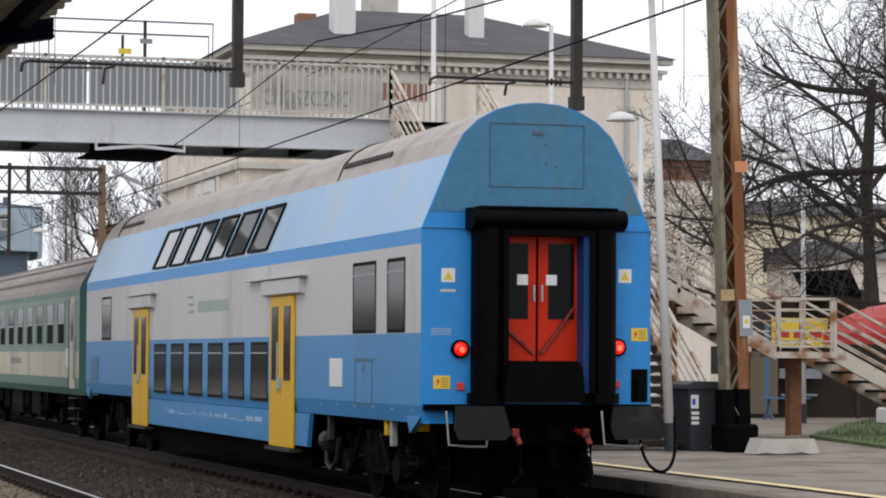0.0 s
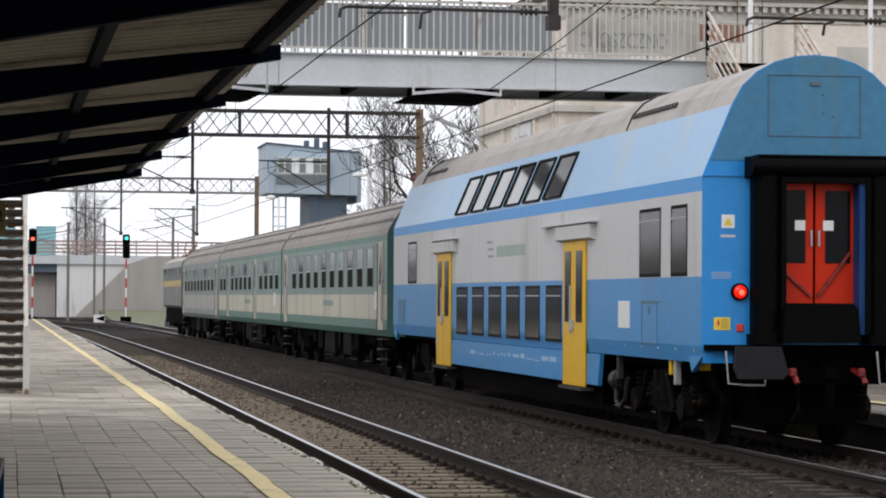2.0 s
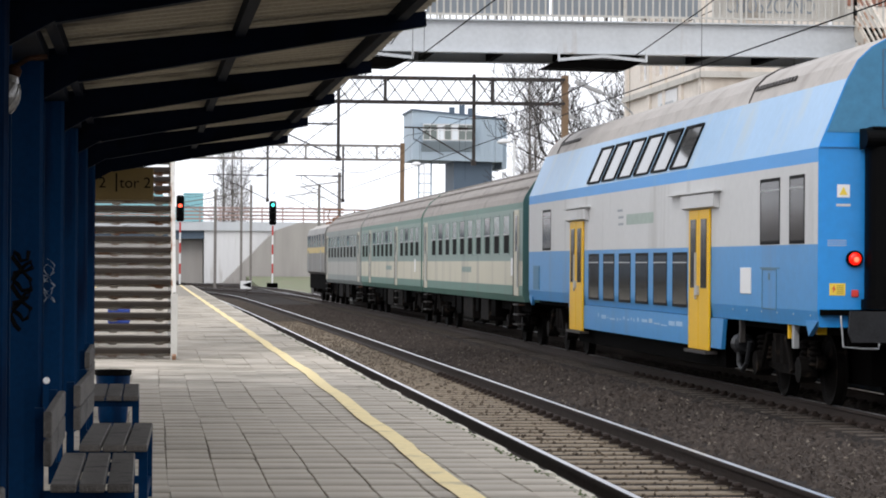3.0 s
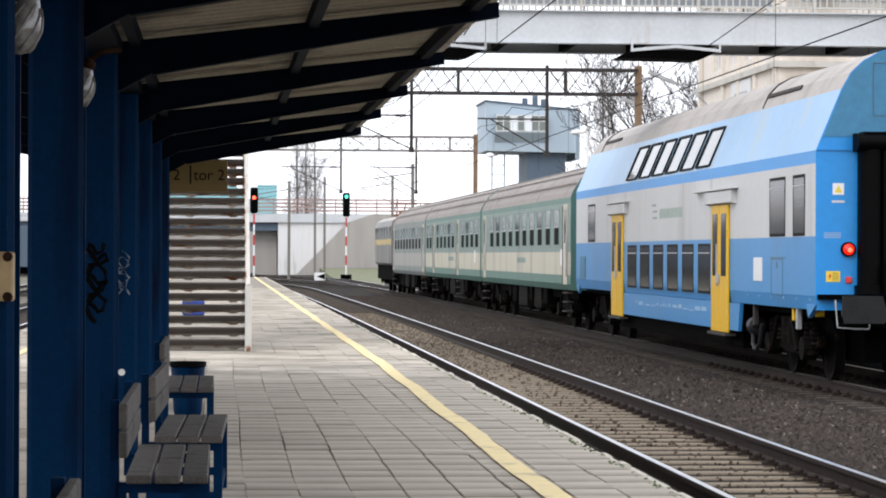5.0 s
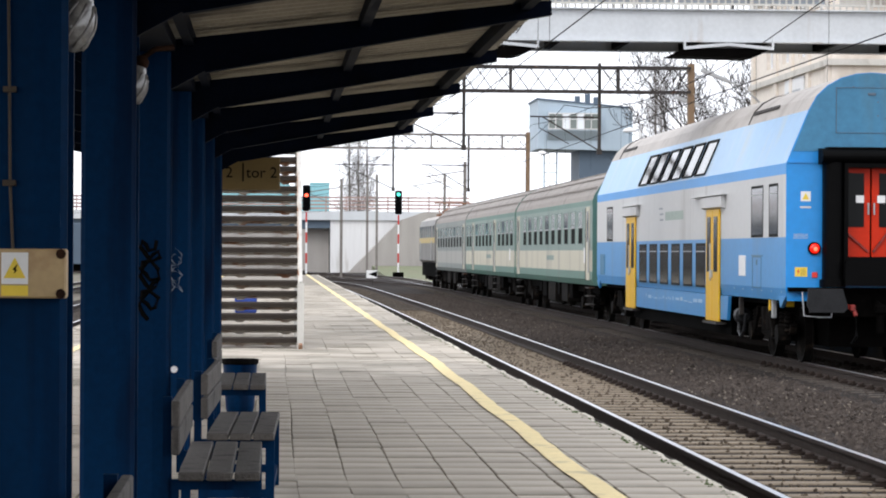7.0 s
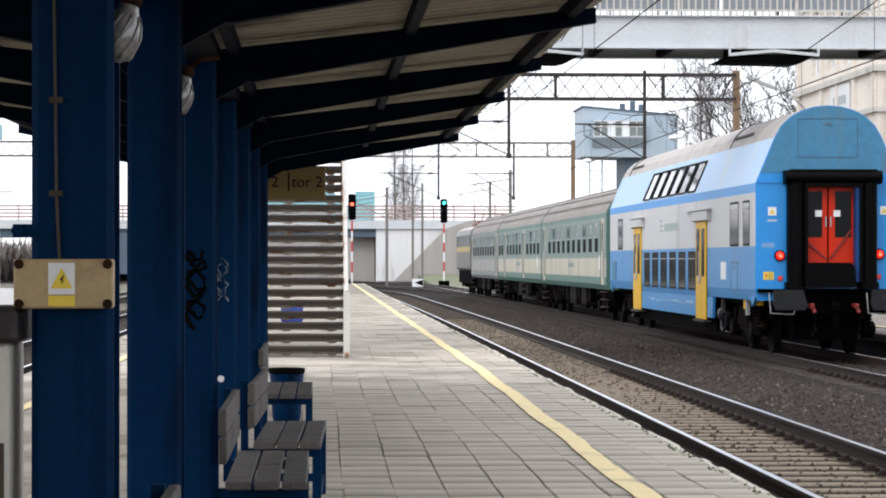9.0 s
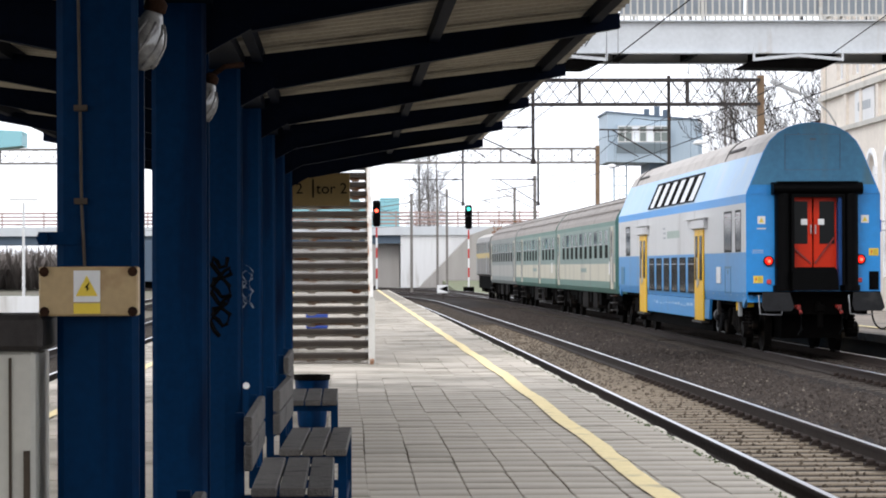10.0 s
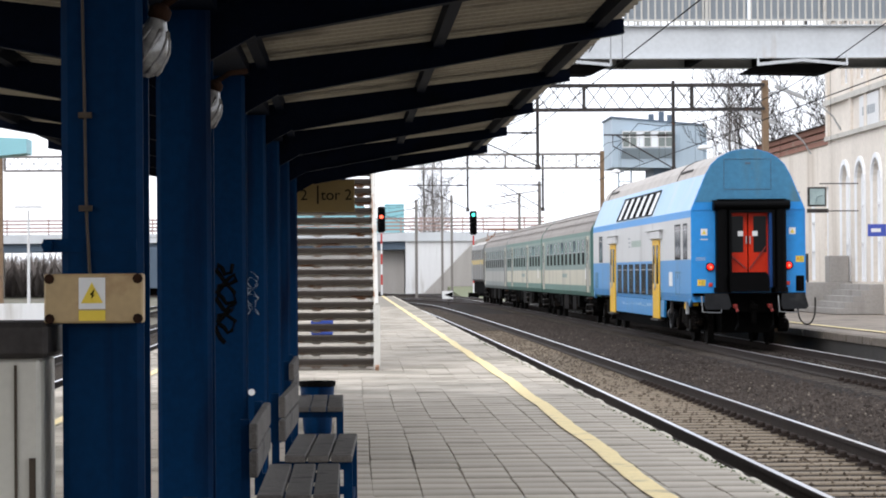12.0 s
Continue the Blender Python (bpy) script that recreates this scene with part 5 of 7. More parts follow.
# ---- station platform things ----
def lamp_post(x, y, h, lean=0.0, style="dome", base=True, z=PZ):
    p = thing("platform_lamp", "white lamp post with a dome-shaped lamp head" if style == "dome" else "tall white steel pole with a dark foot", "lamp post", pose(x, y, z, 0, -lean, 0), "white platform lamps")
    bm = B()
    tube(bm, [(0, 0, 0), (0, 0, h)], .085 if style == "pole" else .06, 10, 0, .05)
    part("post", bm, M_WHITE, p, smooth=True)
    if base:
        bm = B()
        tube(bm, [(0, 0, 0), (0, 0, .45)], .092 if style == "pole" else .07, 10)
        part("foot", bm, M_PLASTICDARK, p, "dark grey painted foot")
    if style == "dome":
        bm = B()
        lathe(bm, [(.27, 0), (.28, .03), (.2, .12), (.08, .17), (.02, .18)], (-.38, 0, h - .05), "z", 14)
        part("lamp_head", bm, M_WHITE, p, "white dome lamp head", True)
        bm = B()
        tube(bm, [(0, 0, h - .1), (-.05, 0, h + .02), (-.3, 0, h + .02)], .03, 6)
        part("neck", bm, M_SIGNGREY, p)
    return p


lamp_post(15.61, 41.0, 8.6, 2.7, "pole")
lamp_post(17.45, 47.3, 5.95, .5)
lamp_post(18.4, 55.5, 8.7, .3)
lamp_post(14.9, 58.0, 7.3, .3)
lamp_post(16.3, 57.5, 10.5, .2, "pole")
lamp_post(25.6, 58.5, 6.2, .2)
lamp_post(13.3, 130, 6.3, .0)
lamp_post(14.0, 103, 6.2, .0)

wb = thing("wheelie_bin", "dark grey plastic wheelie bin with white stickers", "litter bin", pose(16.2, 41.4, PZ, 0, 0, 8))
bm = B()
prism(bm, [(-.24, 0), (-.28, 1.0), (.28, 1.0), (.24, 0)], "y", -.28, .3)
part("body", bm, M_PLASTICDARK, wb)
bm = B()
prism(bm, [(-.33, 1.0), (-.31, 1.07), (-.2, 1.12), (.22, 1.12), (.32, 1.07), (.33, 1.0)], "y", -.33, .33)
part("lid", bm, M_PLASTICDARK, wb)
bm = B()
for s in (-1, 1):
    lathe(bm, [(.1, -.03), (.1, .03)], (s * .24, .3, .1), "x", 12)
part("wheels", bm, M_BLACK, wb)
bm = B()
box(bm, -.24, -.1, -.288, -.283, .68, .9)
part("sticker", bm, M_SIGNWHITE, wb)
bm = B()
for i in range(3):
    box(bm, -.23, -.09, -.288, -.283, .42 + i * .08, .47 + i * .08)
part("sticker_bars", bm, M_SIGNWHITE, wb)
bm = B()
box(bm, -.22, -.16, -.292, -.288, .74, .84)
part("print", bm, M_SIGNBLUE, wb)

pl = thing("planter", "low white concrete planter with bare soil", "planter", pose(16.98, 39.6, PZ))
bm = B()
prism(bm, [(-.56, 0), (-.46, .24), (.42, .24), (.52, .02), (.36, 0), (.2, .03), (-.2, 0), (-.4, .03)], "y", -.25, .25)
part("trough", bm, M_STONEPALE, pl)
bm = B()
prism(bm, [(-.42, .24), (-.3, .275), (0, .26), (.3, .285), (.38, .24)], "y", -.2, .2)
part("soil", bm, M_EARTH, pl)
bm = B()
box(bm, 26.35, 27.9, 55.6, 56.2, PZ + .03, PZ + .42, 0, .05)
solid("kerb_block", bm, M_WHITE, "white painted concrete block by the grass", "concrete block")
gr = B()
pts = [(19.6, 41.0), (34, 41), (36, 62), (29.6, 62.4), (26.0, 57.0), (20.9, 47.5)]
prism(gr, pts, "z", PZ - .02, PZ + .05)
solid("lawn", gr, M_GRASS, "patch of green grass beside the paving", "grass", kind="structure")
verts, faces = [], []
rnd = random.Random(8)
for i in range(7000):
    y = 41.2 + 19 * rnd.random() ** 1.4
    x = rnd.uniform(19.8, 31)
    if x < 19.75 + (y - 41) * .2 + max(0, y - 47.5) * .35:
        continue
    h = rnd.uniform(.05, .14)
    a = rnd.uniform(0, 6.28)
    dx, dy = .012 * math.cos(a), .012 * math.sin(a)
    n = len(verts)
    verts += [(x - dx, y - dy, PZ + .04), (x + dx, y + dy, PZ + .04), (x + rnd.uniform(-.04, .04), y + rnd.uniform(-.04, .04), PZ + .04 + h)]
    faces.append((n, n + 1, n + 2))
me = bpy.data.meshes.new("grass_blades")
me.from_pydata(verts, [], faces)
me.materials.append(M_GRASS)
tagged(new("grass_blades", me), "short green grass blades on the lawn", "grass", kind="stuff")


def parasol(x, y, r, z):
    p = thing("parasol", "large red parasol with pale printed bars", "parasol", pose(x, y, PZ), "red parasols")
    bm = B()
    lathe(bm, [(r, z - .95), (r, z - .7), (r * .75, z - .35), (r * .35, z - .08), (.05, z)], (0, 0, 0), "z", 8)
    part("canopy", bm, M_REDPAINT, p)
    bm = B()
    tube(bm, [(0, 0, 0), (0, 0, z - .1)], .03, 8)
    part("pole", bm, M_WHITE, p)
    bm = B()
    box(bm, -r * .5, r * .1, -r * .93 - .01, -r * .9, z - .85, z - .75)
    part("print_bar", bm, M_SIGNWHITE, p)


parasol(27.6, 58, 1.7, 2.8)
parasol(29.6, 56.5, 1.6, 2.6)
ki = thing("kiosk", "brown snack kiosk with a yellow sign board and dark awning", "kiosk", pose(27.0, 64, PZ))
bm = B()
box(bm, -.45, .3, 0, 2.2, 0, 1.75)
box(bm, .3, 4.2, .6, 2.2, 0, 3.0)
part("body", bm, M_TREAD, ki, "brown timber walls")
bm = B()
box(bm, -.46, .28, -.03, 0, .1, 1.6)
part("front_panel", bm, M_OLIVE, ki, "faded olive panel")
bm = B()
box(bm, .42, 1.6, .2, .6, 1.0, 1.25)
box(bm, .5, 1.5, .25, .6, .55, .6)
part("counter", bm, M_SIGNGREY, ki, "pale grey counter")
bm = B()
box(bm, .1, 1.65, -.06, -.03, 1.8, 2.55)
sgn = part("sign_board", bm, M_SIGNYELLOW, ki, "faded yellow sign board")
bm = B()
for i in range(3):
    box(bm, .25 + i * .45, .58 + i * .45, -.07, -.06, 2.05, 2.2)
part("print_bar", bm, M_REDPAINT, sgn)
bm = B()
box(bm, .2, 1.2, -.07, -.06, 1.9, 1.97)
part("print_bar", bm, M_SIGNWHITE, sgn)
bm = B()
prism(bm, [(1.28, 3.16), (.94, 3.74), (2.08, 3.8), (2.42, 3.1)], "y", -.5, .6)
part("awning", bm, M_BLACK, ki, "dark awning")
bm = B()
box(bm, 1.0, 2.5, -.4, 2.3, 2.98, 3.12)
part("roof", bm, M_STEELDARK, ki)
for x in (-.2, 2.3, 3.1):
    bm = B()
    box(bm, x - .05, x + .05, -.5, -.42, 0, 2.4)
    part("post", bm, M_POSTBLUE if x < 0 else M_STEELDARK, ki, "thin steel post")
tb = thing("picnic_table", "blue-grey slatted picnic table behind the stairs", "table", pose(26.9, 62.6, PZ))
for k in range(3):
    bm = B()
    box(bm, -.55, .55, -.3 + k * .2, -.12 + k * .2, .5, .54)
    part("slat", bm, M_POSTBLUE, tb)
for x in (-.45, .45):
    bm = B()
    beam(bm, (x, -.25, 0), (x, .05, .5), .05, .05)
    beam(bm, (x, .25, 0), (x, -.05, .5), .05, .05)
    part("leg", bm, M_TOWERDARK, tb)

# ---- houses behind the station side ----
def block_house(x0, x1, y, d, h, m, label):
    b = thing("apartment_house", label, "house", group="houses behind the station")
    nx = int((x1 - x0) / 2.6)
    holes = []
    for r in range(max(1, int(h / 3))):
        for i in range(nx):
            xa = x0 + .8 + i * 2.6
            holes.append((xa, xa + 1.2, 1.0 + r * 3, 2.5 + r * 3))
    wall_with_holes("wall", "y", y, y + .3, x0, x1, -.4, h, holes, m, b)
    bm = B()
    box(bm, x0, x1, y + .3, y + d, -.4, h)
    part("core", bm, m, b)
    for xa, xb, za, zb in holes:
        bm = B()
        box(bm, xa, xb, y + .15, y + .2, za, zb)
        w = part("window", bm, M_GLASS, b)
        bm = B()
        box(bm, (xa + xb) / 2 - .04, (xa + xb) / 2 + .04, y + .1, y + .15, za, zb)
        box(bm, xa, xb, y + .05, y + .15, za - .08, za)
        part("frame", bm, M_WHITE, w)
    bm = B()
    prism(bm, [(y - .4, h), (y + d / 2, h + 1.1), (y + d + .4, h)], "x", x0 - .3, x1 + .3)
    part("roof", bm, M_BRICK if m is M_PLASTER else M_SLATE, b)


M_YELLOWHOUSE = mat("yellow_render", (.7, .62, .46), .9, var=.1, scale=.5, bump=.1, stain=(.4, .33, .2), amount=.3)
M_PINKHOUSE = mat("pink_render", (.62, .55, .5), .9, var=.1, scale=.5, bump=.1)
block_house(57, 84, 150, 10, 10.5, M_YELLOWHOUSE, "pale yellow rendered apartment house")
block_house(58.6, 78, 130, 9, 7.1, M_PINKHOUSE, "pink rendered apartment house")
block_house(45.5, 56, 136, 9, 7.6, M_PLASTER, "cream rendered apartment house")


# ---- bare trees ----
def bare_tree(x, y, h, seed, spread=1.0, depth=6, upright=0.0, trunk_r=.35, first=.2, label="large bare tree with dense spreading twigs", twig=.012, lean=(0, 0)):
    rnd = random.Random(seed)
    t = thing("tree", label, "tree", pose(x, y, -.3), "bare trees")
    wood, twigs = B(), B()

    def grow(p, d, length, r, lev):
        bm = wood if lev < 3 else twigs
        pts = [p]
        seg = 3 if lev < 4 else 2
        for i in range(seg):
            d = (d + Vector((rnd.uniform(-1, 1), rnd.uniform(-1, 1), rnd.uniform(-.6, .9) + upright * .5)) * (.2 if lev else .06)).normalized()
            pts.append(pts[-1] + d * (length / seg))
        r1 = max(twig, r * .62)
        tube(bm, pts, r, 8 if lev < 2 else (5 if lev < 3 else 3), 0, r1)
        if lev >= depth:
            return
        n = rnd.choice((3, 4, 4)) if lev else 5
        for k in range(n):
            f = rnd.uniform(.35, 1) if k else 1.0
            i = min(seg - 1, int(f * seg))
            q = pts[i].lerp(pts[i + 1], f * seg - i) if f < 1 else pts[-1]
            out = Vector((rnd.uniform(-1, 1), rnd.uniform(-1, 1), rnd.uniform(-.25, .8) + upright)).normalized()
            nd = (d * (.55 + upright) + out * (.85 * spread)).normalized()
            grow(q, nd, length * rnd.uniform(.58, .8), max(twig, r1 * rnd.uniform(.55, .88)), lev + 1)

    grow(Vector((0, 0, 0)), Vector((lean[0], lean[1], 1)).normalized(), h * .22, trunk_r, 0)
    part("trunk", wood, M_TRUNK, t, "dark ridged trunk and limbs")
    part("crown", twigs, M_TWIG, t, "dense bare twigs")["kind"] = "stuff"




def old_tree(x, y, limbs, seed, trunk_h, trunk_r, reach, fork=(9, 7, 5)):
    """A gnarled tree: each limb leaves the trunk at a height, towards a heading, and winds outward with side branches and fine twigs."""
    rnd = random.Random(seed)
    t = thing("tree", "old bare tree with gnarled dark limbs and fine twigs", "tree", pose(x, y, -.3), "bare trees")
    wood, twigs = B(), B()

    def wind(p, d, length, n, bow):
        pts, turn = [p], Vector((rnd.uniform(-1, 1), rnd.uniform(-1, 1), rnd.uniform(-1, 1)))
        for i in range(n):
            turn = turn * .55 + Vector((rnd.uniform(-1, 1), rnd.uniform(-1, 1), rnd.uniform(-1, 1))) * .6
            d = (d + turn * .26 + Vector((0, 0, bow))).normalized()
            pts.append(pts[-1] + d * (length / n))
        return pts

    def branch(p, d, length, r, lev):
        n = (9, 6, 4, 3)[lev]
        pts = wind(p, d, length, n, (.03, .05, .0, .05)[lev])
        tube(wood if lev < 2 else twigs, pts, r, (8, 5, 3, 3)[lev], 0, max(.005, r * (.3 if lev < 3 else .6)))
        if lev == 3:
            return
        for k in range(fork[lev]):
            f = (k + rnd.uniform(.3, 1)) / fork[lev]
            f = .12 + .88 * f if lev == 0 else f
            i = min(n - 1, int(f * n))
            q = pts[i].lerp(pts[i + 1], min(1, f * n - i))
            along = (pts[i + 1] - pts[i]).normalized()
            side = along.cross(Vector((rnd.uniform(-1, 1), rnd.uniform(-1, 1), rnd.uniform(-1, 1)))).normalized()
            nd = (along * .7 + side * rnd.uniform(.6, 1.1) + Vector((0, 0, rnd.uniform(-.25, .45)))).normalized()
            branch(q, nd, length * (1.15 - .55 * f) * rnd.uniform(.38, .62), max(.006, r * (1 - .7 * f) * rnd.uniform(.38, .6)), lev + 1)

    tube(wood, [(0, 0, 0), (.08, 0, trunk_h * .35), (-.05, .1, trunk_h * .7), (.1, 0, trunk_h)], trunk_r, 10, 0, trunk_r * .45)
    for z, heading, rise, length, r in limbs:
        a = radians(heading)
        branch(Vector((0, 0, z)), Vector((math.cos(a), math.sin(a), rise)).normalized(), length * reach, r, 0)
    part("trunk", wood, M_TRUNK, t, "dark gnarled trunk and limbs")
    part("crown", twigs, M_TWIG, t, "fine bare twigs")["kind"] = "stuff"


# each limb: height, heading, rise, length, radius
old_tree(27.3, 54, [(4.0, 178, .04, 6.0, .11), (5.2, 196, .12, 5.6, .1), (6.2, 172, .25, 5.8, .12), (6.6, 205, .6, 5.4, .1), (6.9, 160, 1.1, 5.6, .13), (7.4, 185, 1.0, 5.2, .1),
                    (7.2, 40, .6, 5.5, .12), (6.5, 320, .5, 5.5, .12), (8.2, 100, 1.6, 5.0, .1), (8.4, 240, 1.4, 4.6, .1)], 5, 9.2, .34, 1.0, (11, 8, 6))
old_tree(25.3, 62.5, [(3.0, 190, .35, 3.2, .05), (3.6, 170, .6, 3.6, .06), (4.2, 215, .8, 3.4, .05), (4.6, 150, 1.0, 3.4, .05), (5.2, 185, 1.4, 3.6, .05), (4.4, 10, .8, 3.2, .05), (5.4, 340, 1.2, 3.2, .05)], 11, 6.4, .12, 1.0, (9, 7, 5))
old_tree(34.5, 74, [(3.5, 180, .3, 6.5, .1), (5.0, 160, .6, 6.5, .1), (6.4, 200, .9, 6.0, .1), (7.2, 30, .8, 6.0, .1), (8.0, 120, 1.5, 6.0, .1)], 21, 10.5, .32, 1.0, (10, 7, 5))
bare_tree(24.6, 150, 27, 13, 1.0, 5, .1, .25, twig=.016)
bare_tree(27.2, 152, 27, 17, 1.0, 5, .1, .25, twig=.016)

def poplar(x, y, h, seed, spread=2.5):
    """A slim tree with steep branches all along its stem."""
    rnd = random.Random(seed)
    t = thing("tree", "slim bare poplar tree in the distance", "tree", pose(x, y, -.3), "bare trees")
    wood, twigs = B(), B()
    tube(wood, [(0, 0, 0), (.1, 0, h * .4), (0, .1, h)], h * .014, 6, 0, .02)
    for i in range(110):
        k = rnd.uniform(.12, .97)
        z = h * k
        a = rnd.uniform(0, 6.28)
        ln = h * .2 * (1.1 - k * .75) * rnd.uniform(.7, 1.2)
        out = spread * (1.15 - k * .7) * rnd.uniform(.4, 1)
        d = Vector((math.cos(a) * out, math.sin(a) * out, ln))
        p0 = Vector((0, 0, z))
        mid = p0 + d * .5 + Vector((math.cos(a), math.sin(a), 0)) * .25 * out
        tube(twigs, [p0, mid, p0 + d], .035 * (1.2 - k), 3, 0, .01)
        for j in range(7):
            q = p0 + d * rnd.uniform(.25, 1)
            e = Vector((rnd.uniform(-.5, .5), rnd.uniform(-.5, .5), rnd.uniform(.5, 1.3))) * (ln * .4)
            tube(twigs, [q, q + e], .011, 3, 0, .006)
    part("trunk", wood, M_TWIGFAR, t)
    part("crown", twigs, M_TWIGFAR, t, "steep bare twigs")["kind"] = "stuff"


for x, y, h, seed in ((26.9, 190, 16.5, 2), (28.2, 196, 14, 22), (9.3, 335, 20, 5), (11.6, 338, 19, 6), (10.6, 342, 20, 16), (-40, 230, 22, 7), (-36, 226, 21, 17), (-31, 225, 18, 8)):
    poplar(x, y, h, seed)

# scrub along the far left side of the yard and elsewhere
def scrub(name, x0, x1, y0, y1, h, n, seed, label):
    rnd = random.Random(seed)
    verts, faces = [], []
    for i in range(n):
        x, y = rnd.uniform(x0, x1), rnd.uniform(y0, y1)
        base = Vector((x, y, -.4))
        hh = h * rnd.uniform(.5, 1.15)
        for k in range(16):
            a = rnd.uniform(0, 6.28)
            tip = base + Vector((math.cos(a) * hh * .35, math.sin(a) * hh * .35, hh * rnd.uniform(.6, 1)))
            side = Vector((-math.sin(a), math.cos(a), 0)) * .035
            m = len(verts)
            midp = base.lerp(tip, .55) + Vector((0, 0, .1 * hh))
            verts += [base - side, base + side, midp + side * 2.2, midp - side * 2.2, tip]
            faces += [(m, m + 1, m + 2, m + 3), (m + 3, m + 2, m + 4)]
    me = bpy.data.meshes.new(name)
    me.from_pydata([tuple(v) for v in verts], [], faces)
    me.materials.append(M_GREYBLUE)
    tagged(new(name, me), label, "scrub", kind="stuff")


# this scrub and the bank are out of view, added to darken window reflections
scrub("scrub", -52, -40, 40, 250, 7.5, 1500, 3, "grey-brown leafless scrub beyond the yard")
bm = B()
prism(bm, [(-60, -.42), (-47, 4.0), (-44, 5.2), (-70, 7.5), (-90, 7.5), (-90, -.42)], "y", 20, 255)
solid("wooded_bank", bm, M_GREYBLUE, "dark bank added out of view for the coach windows to reflect", "bank", kind="structure")
scrub("scrub", -48, -12, 276, 300, 4.6, 900, 9, "grey-brown bushes seen under the road bridge")
scrub("scrub", 24, 60, 235, 258, 3.0, 500, 4, "grey-brown leafless scrub on the embankment")

# frames and signs on the footbridge
fr = thing("bridge_frame", "thin dark tube frames with small signs on the footbridge", "frame")
bm = B()
fy = BY + 2.7
for x0, x1, z in ((7.5, 10.94, 8.77), (7.0, 10.85, 8.5), (4.2, 7.2, 8.45)):
    tube(bm, [(x0, fy, BZ1), (x0, fy, z), (x1, fy, z), (x1, fy, BZ1)], .02, 5)
part("tube_frame", bm, M_STEELDARK, fr)
bm = B()
tube(bm, [(9.52, fy + .1, BZ1), (9.52, fy + .1, 8.8)], .035, 6)
tube(bm, [(9.05, fy + .1, BZ1), (9.05, fy + .1, 8.48)], .03, 6)
part("sign_post", bm, M_STEELDARK, fr)
bm = B()
box(bm, 8.95, 9.22, fy, fy + .02, 8.08, 8.19)
part("yellow_plate", bm, M_SIGNYELLOW, fr, "small yellow plate")
bm = B()
box(bm, 9.4, 9.66, fy, fy + .02, 8.31, 8.41)
part("grey_plate", bm, M_SIGNGREY, fr, "small grey plate")
# ---- train ----
def run(t):
    """How far the train has rolled after t seconds."""
    return max(0.0, ((((-1.1353e-4 * t - 5.219e-5) * t + .234172) * t + .337839) * t + .05))


REAR = 29.3
STEPS = [i * 0.5 for i in range(25)]


def vehicle_rows(back, length):
    rows = []
    for t in STEPS:
        y = REAR + back + run(t)
        x0, x1 = AXIS_2 + bend_2(y), AXIS_2 + bend_2(y + length)
        rows.append((t, pose(x0, y, 0, 0, 0, math.degrees(math.atan2(x0 - x1, length)))))
    return rows


MOVING, WHEELS = [], []


def loft(bm, prof, ys, colour_of):
    """prof: closed outline (x, z); ys: stations; colour_of(x, z, y) gives the paint's index."""
    rings = [[bm.verts.new((x, y, z)) for x, z in prof] for y in ys]
    n = len(prof)
    for a, b in zip(rings, rings[1:]):
        for k in range(n):
            f = bm.faces.new((a[k], a[(k + 1) % n], b[(k + 1) % n], b[k]))
            c = f.calc_center_median()
            f.material_index = colour_of(c.x, c.z, c.y)
    return rings


def bogie(parent, y, wheel_r=0.46, base=2.5):
    bm = B()
    for s in (-1, 1):
        x = s * 1.0
        prism(bm, [(y - base / 2 - .45, .62), (y - base / 2 + .35, .78), (y - .5, .52), (y + .5, .52), (y + base / 2 - .35, .78), (y + base / 2 + .45, .62), (y + base / 2 + .35, .48), (y + .5, .36), (y - .5, .36), (y - base / 2 - .35, .48)], "x", x - .06, x + .06)
        for k in (-1, 1):
            lathe(bm, [(.17, -.12), (.17, .1), (.1, .14)], (x + s * .1, y + k * base / 2, wheel_r), "x", 12)
            for q in (-.24, .24):
                lathe(bm, [(.06 + .035 * (i % 2), i * .034) for i in range(11)], (x + s * .05, y + k * base / 2 + q, .5), "z", 10)
        lathe(bm, [(.15, 0), (.15, .4)], (x + s * .06, y - .2, .5), "z", 12)
        lathe(bm, [(.15, 0), (.15, .4)], (x + s * .06, y + .2, .5), "z", 12)
        tube(bm, [(x + s * .2, y - .5, .9), (x + s * .2, y - .9, .42)], .04, 6)
        tube(bm, [(x + s * .2, y + .5, .9), (x + s * .2, y + .9, .42)], .04, 6)
    box(bm, -1, 1, y - .25, y + .25, .4, .75)
    part("bogie", bm, M_BOGIE, parent, "sooty black bogie with springs and axle boxes")
    for k in (-1, 1):
        bm = B()
        for s in (-1, 1):
            lathe(bm, [(.12, -.1), (wheel_r - .08, -.05), (wheel_r, -.065), (wheel_r, .05), (wheel_r + .03, .055), (wheel_r + .03, .075), (.15, .07)] if s < 0 else
                  [(.15, -.07), (wheel_r + .03, -.075), (wheel_r + .03, -.055), (wheel_r, -.05), (wheel_r, .065), (wheel_r - .08, .05), (.12, .1)], (s * .75, 0, 0), "x", 24)
        tube(bm, [(-.75, 0, 0), (.75, 0, 0)], .08, 8)
        w = part("wheelset", bm, M_BOGIE, parent, "sooty dark steel wheelset")
        WHEELS.append((w, y + k * base / 2, wheel_r))


# -- double-deck coach --
coach = thing("double_deck_coach", "blue and grey double-deck railway coach with yellow doors", "railway coach")
MOVING.append((coach, 0.0, 26.0))
Y0, Y1, HW = 0.27, 25.7, 1.39
half = [(HW - .03, 1.05), (HW, 1.25), (HW, 2.08), (HW, 3.1), (HW, 3.28), (1.03, 4.14), (.9, 4.37), (.72, 4.54), (.5, 4.66), (.25, 4.73)]
prof = [(-x, z) for x, z in half] + [(0, 4.75)] + [(x, z) for x, z in half[::-1]]


